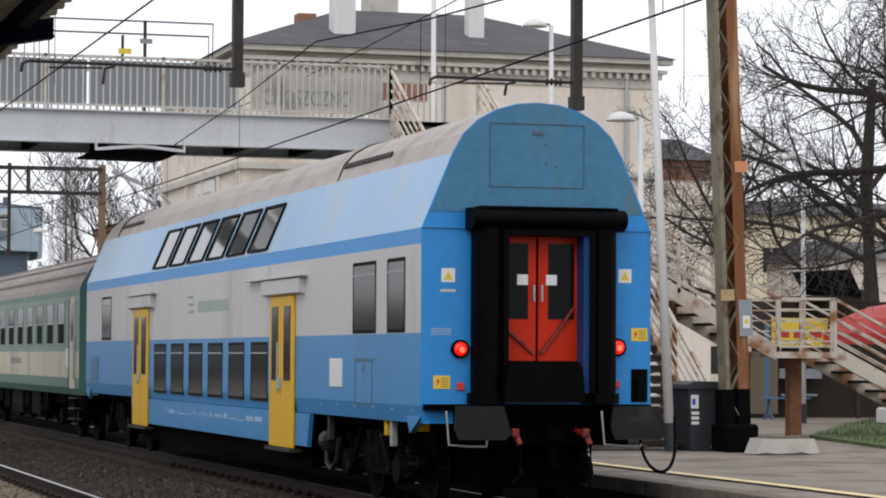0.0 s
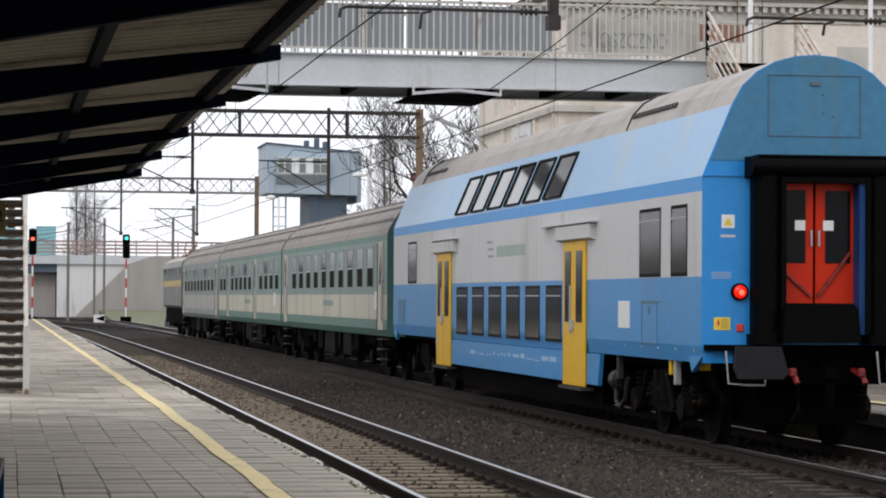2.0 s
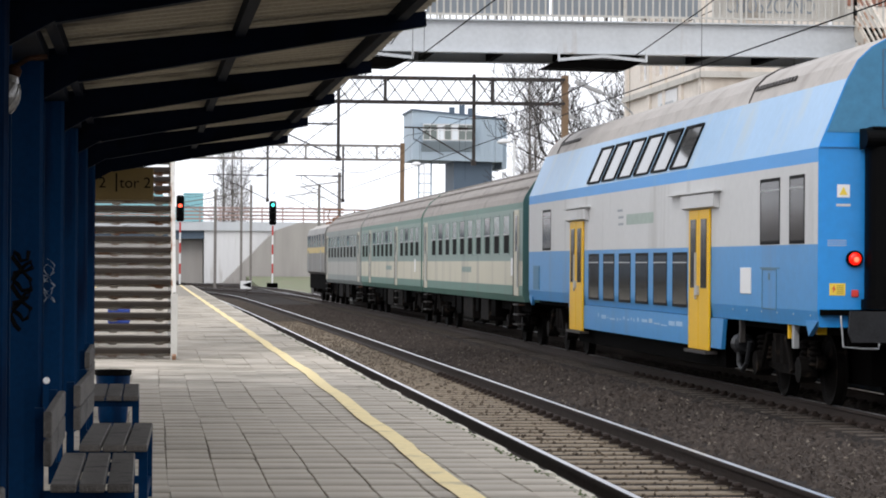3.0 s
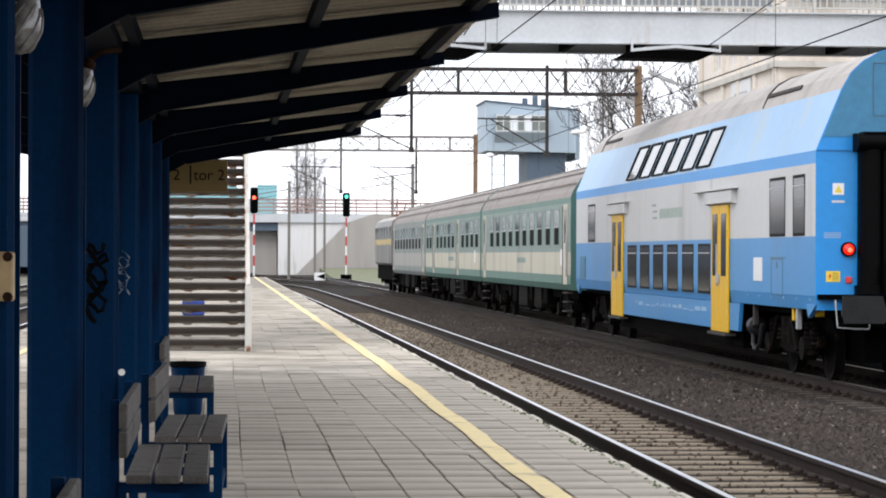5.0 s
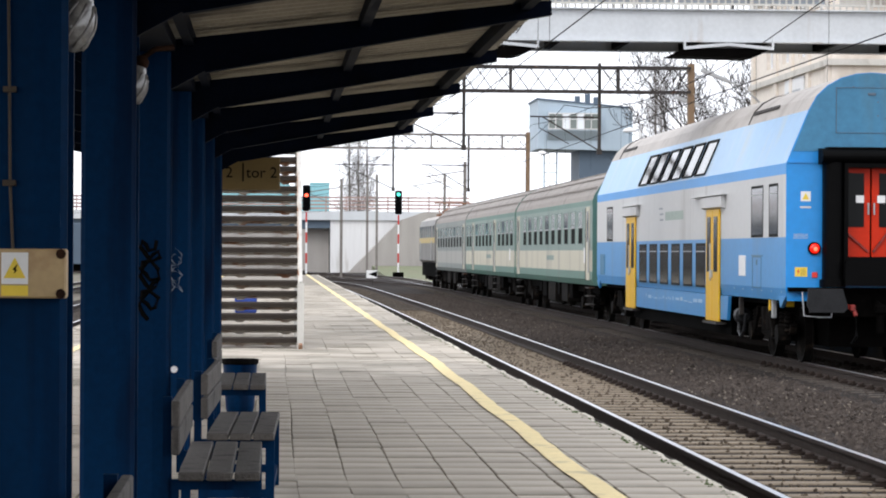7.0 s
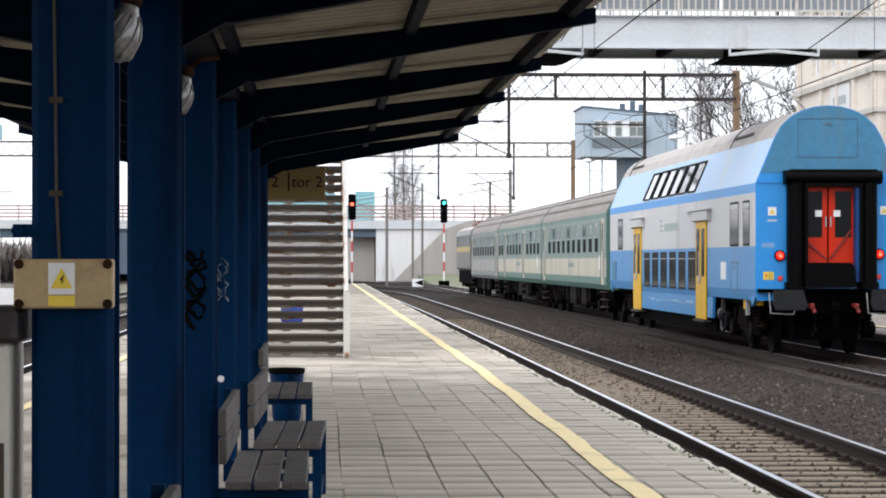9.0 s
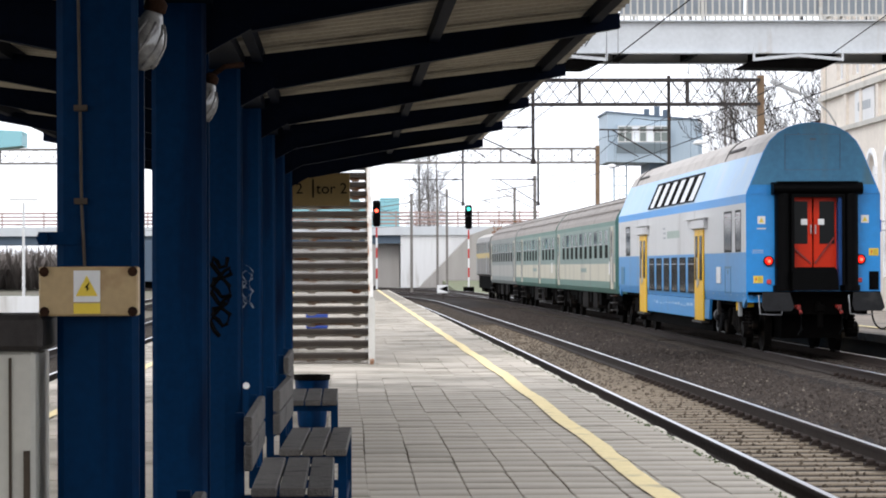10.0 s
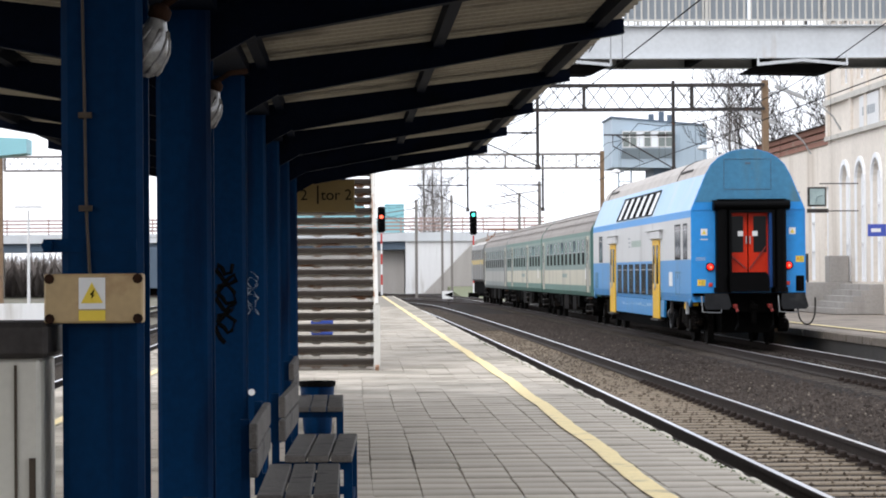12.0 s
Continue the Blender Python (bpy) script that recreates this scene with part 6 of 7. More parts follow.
def livery(x, z, y):
    if abs(x) < 1.1 and z > 4.15:
        return 4
    if z > 3.28:
        return 3
    if z > 3.09:
        return 2
    return 1 if z > 2.08 else 0


bm = B()
rings = loft(bm, prof, [Y0, Y0 + .02, 8, 16, Y1 - .02, Y1], livery)
for ring in (rings[0], rings[-1]):
    f = bm.faces.new(ring)
    f.material_index = 5
body = part("body", bm, [M_BLUE, M_COACHGREY, M_STRIPE, M_LIGHTBLUE, M_ROOFGREY, M_BLUE_END], coach, "double-deck body, blue below, pale grey band, light blue upper flank, grey roof")
# low-floor skirts between the bogies, sills and corner brackets
for s in (-1, 1):
    x0, x1 = (HW - .06, HW - .001) if s > 0 else (-HW + .001, -HW + .06)
    bm = B()
    prism(bm, [(5.75, 1.04), (5.9, .6), (19.9, .6), (20.1, 1.04)], "x", x0, x1)
    part("skirt", bm, M_BLUE, coach, "low blue skirt between the bogies")
    for q in ([(Y0, 1.12), (Y0 + .6, 1.12), (Y0 + .45, .93)], [(Y1, 1.12), (Y1 - .6, 1.12), (Y1 - .45, .93)]):
        bm = B()
        prism(bm, q, "x", x0, x1)
        part("corner_bracket", bm, M_BLUE, coach)
# wide boxes also keep daylight from passing under the coach
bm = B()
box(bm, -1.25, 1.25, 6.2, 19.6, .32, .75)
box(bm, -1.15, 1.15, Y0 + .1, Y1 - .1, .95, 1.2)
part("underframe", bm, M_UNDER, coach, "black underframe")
# sooted upper end panel
bm = B()
ep = [(-x, z) for x, z in half[5:]] + [(0, 4.75)] + [(x, z) for x, z in half[5:][::-1]]
ep = [(-1.3, 3.48)] + ep + [(1.3, 3.48)]
prism(bm, [(x * .985, z - .01) for x, z in ep], "y", Y0 - .008, Y0 - .001)
part("end_panel", bm, M_BLUE_DULL, coach, "sooted dull blue upper end wall")
bm = B()
hx0, hx1, hz0, hz1 = -.58, .56, 3.77, 4.5
for a, b in (((hx0, hz0), (hx1, hz0)), ((hx1, hz0), (hx1, hz1)), ((hx1, hz1), (hx0, hz1)), ((hx0, hz1), (hx0, hz0))):
    beam(bm, (a[0], Y0 - .012, a[1]), (b[0], Y0 - .012, b[1]), .008, .014, 0, (0, 1, 0))
box(bm, -.06, .06, Y0 - .03, Y0 - .008, 4.38, 4.42)
for x, z in ((.1, 4.27), (.1, 4.05), (.22, 4.01), (-.3, 4.51), (.28, 4.51)):
    lathe(bm, [(.013, -.014), (.013, .01)], (x, Y0 - .01, z), "y", 8)
part("roof_hatch", bm, M_TOWERDARK, coach, "outlined hatch with small fittings in the upper end wall")
for s in (-1, 1):
    bm = B()
    beam(bm, (s * .9, Y0 - .012, 3.29), (s * 1.38, Y0 - .012, 3.29), .02, .02)
    part("seam", bm, M_BLUE_END, coach)


def side_win(name, s, ya, yb, za, zb, mat_g=None, parent=coach, proud=0.006):
    x = s * HW
    bm = B()
    xa, xb = (x - .002, x + proud) if s > 0 else (x - proud, x + .002)
    for q in ((ya, yb, za, za + .045), (ya, yb, zb - .045, zb), (ya, ya + .04, za + .045, zb - .045), (yb - .04, yb, za + .045, zb - .045)):
        box(bm, xa, xb + (0 if s < 0 else .006), q[0], q[1], q[2], q[3])
    w = part(name, bm, M_RUBBER, parent)
    bm = B()
    box(bm, x - (.004 if s < 0 else -.001), x + (.004 if s > 0 else -.001), ya + .04, yb - .04, za + .045, zb - .045)
    part("pane", bm, mat_g or M_GLASS, w, "dark dusty glass")
    bm = B()
    xx = x + s * .008
    beam(bm, (xx, ya + .04, zb - .16), (xx, yb - .04, zb - .16), .012, .02)
    part("vent_bar", bm, M_GALV, w)
    return w


for s in (-1, 1):
    for ya, yb, za, zb in ((2.29, 3.43, 2.09, 2.97), (.95, 1.76, 2.09, 2.97), (22.5, 23.65, 2.1, 2.94)):
        side_win("window", s, ya, yb, za, zb)
    for i in range(6):
        ya = 8.38 + i * 1.63
        side_win("window", s, ya, ya + 1.16, 1.16, 2.01)
    # upper deck windows lie in the sloping flank
    for i in range(6):
        ya = 8.55 + i * 1.62
        def P(y, k, out=0.0):
            z = 3.33 + .66 * k
            x = s * (HW - (z - 3.28) * .36 / .84 + out * .92)
            return (x, y, z + out * .39)
        bm = B()
        v = [bm.verts.new(P(*q)) for q in ((ya, 0, .012), (ya + 1.3, 0, .012), (ya + 1.3, 1, .012), (ya, 1, .012))]
        bm.faces.new(v)
        g = bmesh.ops.extrude_face_region(bm, geom=list(bm.faces))
        bmesh.ops.translate(bm, verts=[q for q in g["geom"] if isinstance(q, bmesh.types.BMVert)], vec=(-s * .02, 0, -.01))
        w = part("window", bm, M_GLASSUP, coach, "sloping upper deck window reflecting the sky")
        bm = B()
        for a, b in ((0, 0), (1.3, 1.3)):
            beam(bm, P(ya + a, 0, .02), P(ya + b, 1, .02), .045, .03, 0, (s, 0, .4))
        beam(bm, P(ya, 1, .02), P(ya + 1.3, 1, .02), .04, .03)
        beam(bm, P(ya, 0, .02), P(ya + 1.3, 0, .02), .03, .03)
        part("frame", bm, M_RUBBER, w, "black rubber window frame")
    # doors
    for ya, yb in ((6.62, 8.12), (18.22, 19.78)):
        mid = (ya + yb) / 2
        x = s * HW
        for a, b in ((ya, mid - .012), (mid + .012, yb)):
            bm = B()
            box(bm, *sorted((x, x + s * .035)), a, b, .55, 2.64, 0, .01)
            d = part("door_leaf", bm, M_YELLOW, coach, "yellow folding door leaf")
            bm = B()
            box(bm, *sorted((x + s * .034, x + s * .045)), a + .17, b - .17, 1.47, 2.5, 0, .004)
            part("pane", bm, M_GLASS, d, "narrow dark door window")
        bm = B()
        box(bm, *sorted((x + s * .03, x + s * .07)), mid - .06, mid + .1, 1.36, 1.5)
        box(bm, *sorted((x + s * .03, x + s * .06)), mid + .15, mid + .2, 1.3, 2.0)
        part("door_handle", bm, M_GALV, coach, "chrome handle and rail")
        bm = B()
        prism(bm, [(x, 2.64), (x + s * .09, 2.67), (x + s * .09, 2.86), (x, 2.9)], "y", ya - .55, yb + .35)
        box(bm, *sorted((x, x + s * .11)), ya - .7, yb + 1.5 * (1 if ya < 10 else .3), 2.885, 2.91)
        part("door_hood", bm, M_COACHGREY, coach, "grey sliding-gear cover above the door")
        bm = B()
        box(bm, *sorted((x - s * .1, x + s * .09)), ya - .05, yb + .05, .5, .545)
        part("step", bm, M_STEELDARK, coach)
    x = s * HW
    bm = B()
    box(bm, *sorted((x, x + s * .015)), 3.95, 4.6, 1.42, 1.78, 0, .004)
    part("route_board", bm, M_SIGNWHITE, coach, "white route board")
    bm = B()
    for q in ((2.46, 3.3, 1.75, 1.765), (2.46, 3.3, 1.23, 1.24), (2.46, 2.475, 1.24, 1.75), (3.285, 3.3, 1.24, 1.75), (2.85, 2.93, 1.62, 1.71), (2.3, 3.4, 1.77, 1.785)):
        box(bm, *sorted((x, x + s * .006)), *q)
    part("hatch", bm, M_BLUE_DULL, coach, "outlined equipment hatch")
    bm = B()
    box(bm, *sorted((x, x + s * .008)), 24.05, 24.95, 1.27, 1.78)
    for i in range(6):
        box(bm, *sorted((x, x + s * .02)), 24.1, 24.9, 1.32 + i * .075, 1.35 + i * .075)
    part("louvre", bm, M_BLUE_DULL, coach, "dark ventilation louvre")
    # illegible lettering as bars
    bm = B()
    yy = 16.6
    while yy > 9.0:
        w = random.choice((.1, .16, .3, .5))
        z = .84 + random.uniform(-.02, .02)
        h = random.choice((.02, .03, .05, .07))
        box(bm, *sorted((x, x + s * .002)), yy - w, yy, z, z + h)
        yy -= w + random.uniform(.06, .3)
    part("stencil_lettering", bm, M_LIGHTBLUE, coach, "small pale stencilled marks")["kind"] = "stuff"
    bm = B()
    box(bm, *sorted((x, x + s * .003)), 14.0, 14.5, 2.62, 2.66)
    box(bm, *sorted((x, x + s * .003)), 14.0, 14.5, 2.5, 2.54)
    box(bm, *sorted((x, x + s * .003)), 14.1, 14.6, 2.74, 2.78)
    part("emblem", bm, M_SIGNGREY, coach, "faded grey-blue emblem bars")
    bm = B()
    box(bm, *sorted((x, x + s * .0025)), 11.2, 13.7, 2.5, 2.68)
    part("faded_logo_bar", bm, mat("faded_green", (0.3, .37, .33), .5, bump=0), coach, "faded green lettering bar")
    bm = B()
    lathe(bm, [(.014, 0), (.014, .006)], (x + s * .003, 0, 1.19), "x", 8)
    rivet = mesh_of("rivet", bm, M_COACHGREY)
    for i in range(6):
        o = new("rivet", rivet)
        o.parent, o.location = coach, (0, Y0 + .35 + i * .9, 0)

# roof vents
for y0 in (3.2, 21.5):
    for s in (-1, 1):
        bm = B()
        prism(bm, [(s * .945, 4.31), (s * .96, 4.325), (s * .925, 4.385), (s * .91, 4.37)], "y", 0, .12)
        louvre = mesh_of("vent_louvre", bm, M_STEELDARK)
        for k in range(13):
            o = new("vent_louvre", louvre)
            o.parent, o.location = coach, (0, y0 + .1 + k * .19, 0)
        for ya in (y0 + 2.55,):
            bm = B()
            tube(bm, [(s * x, ya + .12 * i, z) for i, (x, z) in enumerate(((1.03, 4.15), (.91, 4.38), (.73, 4.55), (.5, 4.67), (.2, 4.745)))], .013, 6)
            part("roof_rib", bm, M_STEELDARK, coach, "curved dark rib on the roof")

M_DULLRED = mat("greasy_red_paint", (0.22, 0.015, 0.01), 0.5, var=0.3, scale=20, bump=0.1, stain=(0.01, 0.008, 0.007), amount=0.5, stain_scale=12)

# end: bellows, doors, lamps, buffers
def bellow_tube(x0, x1):
    bm = B()
    c, r = (x0 + x1) / 2, (x1 - x0) / 2
    arc = [(c - r * math.cos(math.pi * k / 10), Y0 - .15 - .17 * math.sin(math.pi * k / 10)) for k in range(11)]
    prism(bm, [(x0, Y0 + .02)] + arc + [(x1, Y0 + .02)], "z", 1.38, 3.32)
    foot = [(c - (r + .04) * math.cos(math.pi * k / 8), Y0 - .15 - .2 * math.sin(math.pi * k / 8)) for k in range(9)]
    prism(bm, [(x0 - .04, Y0 + .02)] + foot + [(x1 + .04, Y0 + .02)], "z", 1.28, 1.4)
    return bm


part("bellows", bellow_tube(-.8, -.48), M_RUBBER, coach, "black rubber gangway tube")
part("bellows", bellow_tube(.59, .9), M_RUBBER, coach, "black rubber gangway tube")
bm = B()
arc = [(Y0 - .2 - .19 * math.sin(math.pi * k / 10), 3.385 + .125 * math.cos(math.pi * k / 10)) for k in range(11)]
prism(bm, [(Y0 + .02, 3.51)] + arc + [(Y0 + .02, 3.26)], "x", -.87, .97)
box(bm, -.77, .88, Y0 - .3, Y0 + .01, 3.505, 3.53)
part("bellows", bm, M_RUBBER, coach, "black rubber gangway roof tube")
bm = B()
for x0, x1, z0, z1 in ((-.5, -.44, 1.4, 3.27), (.54, .6, 1.4, 3.27), (-.44, .54, 3.2, 3.27)):
    box(bm, x0, x1, Y0 - .32, Y0 - .01, z0, z1)
part("gangway_frame", bm, M_BLACK, coach)
# darker than the end wall's blue: the gangway's inner shade is painted in
bm = B()
box(bm, .47, .6, Y0 - .28, Y0 - .005, 1.4, 3.2)
part("gangway_jamb", bm, M_JAMB, coach, "blue inner side of the gangway, shade in its colour")
# flat black sheet painted in for the shade between the door leaves
bm = B()
box(bm, -.49, .5, Y0 - .011, Y0 - .003, 1.42, 3.24)
part("door_recess", bm, M_BLACK, coach, "flat black panel standing for the shade behind the gangway doors")
for x0, x1, hx in ((-.47, -.025, -.06), (.0, .5, .035)):
    bm = B()
    box(bm, x0, x1, Y0 - .035, Y0 - .012, 1.45, 3.22, 0, .008)
    d = part("gangway_door", bm, M_RED, coach, "red gangway door leaf")
    wx0, wx1 = (x0, x1 - .1) if x0 < 0 else (x0 + .12, x1 - .07)
    bm = B()
    box(bm, wx0, wx1, Y0 - .046, Y0 - .034, 2.25, 3.12)
    part("pane", bm, M_GLASSDOOR, d, "dark door glass")
    bm = B()
    sx = -.26 if x0 < 0 else .09
    box(bm, sx, sx + .13, Y0 - .052, Y0 - .045, 2.64, 2.76)
    part("notice", bm, M_SIGNWHITE, d, "white paper notice")
    bm = B()
    tube(bm, [(hx, Y0 - .07, 2.45), (hx, Y0 - .07, 2.64)], .016, 6)
    part("door_handle", bm, M_GALV, d, "white handle bar")
    bm = B()
    beam(bm, (.02 if x0 >= 0 else -.06, Y0 - .06, 1.85), (.42 if x0 >= 0 else -.46, Y0 - .06, 2.38 if x0 >= 0 else 2.2), .04, .03)
    part("brace_bar", bm, M_DULLRED, d, "dark red diagonal brace bar")
bm = B()
prism(bm, [(-.5, 1.3), (-.48, 1.7), (-.42, 1.77), (.36, 1.77), (.42, 1.7), (.46, 1.3)], "y", Y0 - .4, Y0 - .1)
part("gangway_plate", bm, M_BLACK, coach, "black raised gangway fall plate")
for x, z in ((-.93, 1.9), (.97, 1.93)):
    bm = B()
    lathe(bm, [(.105, 0), (.105, -.05), (.085, -.055)], (x, Y0, z), "y", 20)
    l = part("tail_lamp", bm, M_BLACK, coach, "round lit red tail lamp in a black ring")
    bm = B()
    lathe(bm, [(.083, -.05), (.07, -.075), (.03, -.088)], (x, Y0, z), "y", 20)
    part("lens", bm, M_LAMPRED, l, "glowing red lens", True)
    bm = B()
    lathe(bm, [(.036, -.087), (.02, -.095)], (x + .01, Y0, z - .01), "y", 14)
    part("lamp_core", bm, M_LAMPCORE, l, "bright centre of the lens", True)
for x, z in ((-.92, 1.47), (.96, 1.5)):
    bm = B()
    box(bm, x - .045, x + .045, Y0 - .03, Y0, z - .045, z + .045, 0, .01)
    part("reflector", bm, M_SMALLRED, coach, "small red reflector")


def sticker(x, z, w, h, kind):
    bm = B()
    box(bm, x - w / 2, x + w / 2, Y0 - .006, Y0 - .001, z - h / 2, z + h / 2)
    st = part("warning_sticker", bm, M_SIGNWHITE if kind == "tri" else M_SIGNYELLOW, coach, "white sticker with a yellow warning triangle" if kind == "tri" else "yellow high-voltage notice")
    bm = B()
    if kind == "tri":
        prism(bm, [(x - .055, z - .05), (x + .055, z - .05), (x, z + .055)], "y", Y0 - .008, Y0 - .006)
        part("triangle", bm, M_SIGNYELLOW, st)
    else:
        for i in range(5):
            box(bm, x - .01, x + .08, Y0 - .008, Y0 - .006, z - .055 + i * .024, z - .045 + i * .024)
        part("text_bars", bm, mat("brown_print", (.3, .2, .03), .5, bump=0), st)
        bm = B()
        prism(bm, [(x - .06, z - .05), (x - .05, z), (x - .07, z), (x - .04, z + .055), (x - .035, z + .01), (x - .02, z + .01)], "y", Y0 - .008, Y0 - .006)
        part("flash", bm, M_SMALLRED, st)


sticker(-1.07, 2.74, .16, .16, "tri")
sticker(1.07, 2.76, .16, .16, "tri")
sticker(-1.14, 1.52, .2, .15, "y")
sticker(1.25, 2.08, .2, .15, "y")
bm = B()
box(bm, -1.16, -.98, Y0 - .004, Y0, 2.55, 2.58)
for i in range(4):
    box(bm, -1.27, -1.03, Y0 - .004, Y0, 2.06 + i * .022, 2.066 + i * .022)
part("stencil_lettering", bm, M_COACHGREY, coach)
bm = B()
box(bm, -1.36, 1.36, Y0 - .12, Y0 + .02, 1.2, 1.27)
box(bm, -1.0, 1.1, Y0 - .05, Y0 + .1, .8, 1.2)
part("buffer_beam", bm, M_UNDER, coach, "black buffer beam")
bm = B()
box(bm, 1.15, 1.35, Y0 - .012, Y0 + .01, 1.3, 1.68)
box(bm, 1.2, 1.28, Y0 - .06, Y0, 1.32, 1.58, 0, .01)
part("socket_recess", bm, M_BLACK, coach, "black recess with a cable socket")
for x in (-.83, 1.02):
    bm = B()
    prism(bm, [(x - .31, 1.26), (x + .24, 1.26), (x + .33, .95), (x + .26, .88), (x - .28, .88), (x - .33, 1.0)], "y", -.36, -.31)
    lathe(bm, [(.1, 0), (.1, .5)], (x, -.31, 1.07), "y", 14)
    lathe(bm, [(.14, .2), (.16, .6)], (x, -.31, 1.07), "y", 14)
    b = part("buffer", bm, M_BUFFER, coach, "black rectangular buffer")
    bm = B()
    tube(bm, [(x - .36, -.1, 1.2), (x - .34, -.15, .82), (x - .1, -.15, .8), (x + .1, -.15, .8), (x + .12, -.1, .86)], .013, 6)
    part("shunter_handrail", bm, M_GALV, coach, "bent steel handrail under the buffer")
bm = B()
tube(bm, [(1.33 - .2 * math.cos(math.pi * k / 16) + .02 * k / 16, -.1 - .2 * math.sin(math.pi * k / 16), (.9 + .25 * k / 16) - (.46 + .1 * k / 16) * math.sin(math.pi * k / 16) ** .7) for k in range(17)], .019, 8)
part("cable", bm, M_RUBBER, coach, "black hanging jumper cable")
bm = B()
tube(bm, [(.05, Y0, 1.05), (.05, -.2, .98), (.05, -.22, .7)], .05, 8)
lathe(bm, [(.06, 0), (.06, .3)], (.05, -.2, .55), "z", 10)
box(bm, -.04, .14, -.3, -.1, .86, 1.0, 0, .02)
part("screw_coupling", bm, M_UNDER, coach, "greasy screw coupling")
for x in (-.38, .46):
    bm = B()
    tube(bm, [(x, Y0, .98), (x + .03, -.1, .9), (x + .05, -.14, .82)], .035, 8)
    box(bm, x - .04, x + .05, -.14, -.06, .9, 1.0, 0, .015)
    v = part("brake_cock", bm, M_DULLRED, coach, "red brake pipe cock")
    bm = B()
    tube(bm, [(x + .05, -.14, .82), (x + .06, -.16, .5), (x + .0, -.1, .38)], .025, 6)
    part("brake_hose", bm, M_RUBBER, coach, "black brake hose")
bm = B()
box(bm, -1.3, -1.18, Y0 + .35, Y0 + .45, .95, 1.2)
part("step_bracket", bm, M_YELLOW, coach, "yellow step bracket")
# plain boxes added to stop light passing between the wheels
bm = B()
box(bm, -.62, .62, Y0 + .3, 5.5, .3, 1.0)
part("brake_gear", bm, M_UNDER, coach, "black box added between the wheels to stop light")
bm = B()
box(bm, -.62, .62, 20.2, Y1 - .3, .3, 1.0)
part("brake_gear", bm, M_UNDER, coach, "black box added between the wheels to stop light")
for y, z0, m in ((4.9, .72, M_STEELDARK), (2.0, .86, M_YELLOW), (1.75, .74, M_GALV)):
    bm = B()
    box(bm, -1.33, -1.25, y, y + .09, z0, 1.05, 0, .01)
    part("hanging_bracket", bm, m, coach)
bm = B()
lathe(bm, [(.1, 0), (.15, .05), (.15, .3), (.08, .38)], (-1.22, 5.05, .7), "y", 14)
part("damper", bm, M_BUFFER, coach, "grey axle damper")
bm = B()
tube(bm, [(-1.28, 5.2, .62), (-1.3, 5.1, .42), (-1.3, 4.85, .34), (-1.3, 4.6, .45), (-1.28, 4.5, .75)], .035, 8)
part("air_hose", bm, M_BUFFER, coach, "dark looped air hose")
bogie(coach, 3.2)
bogie(coach, 22.7)


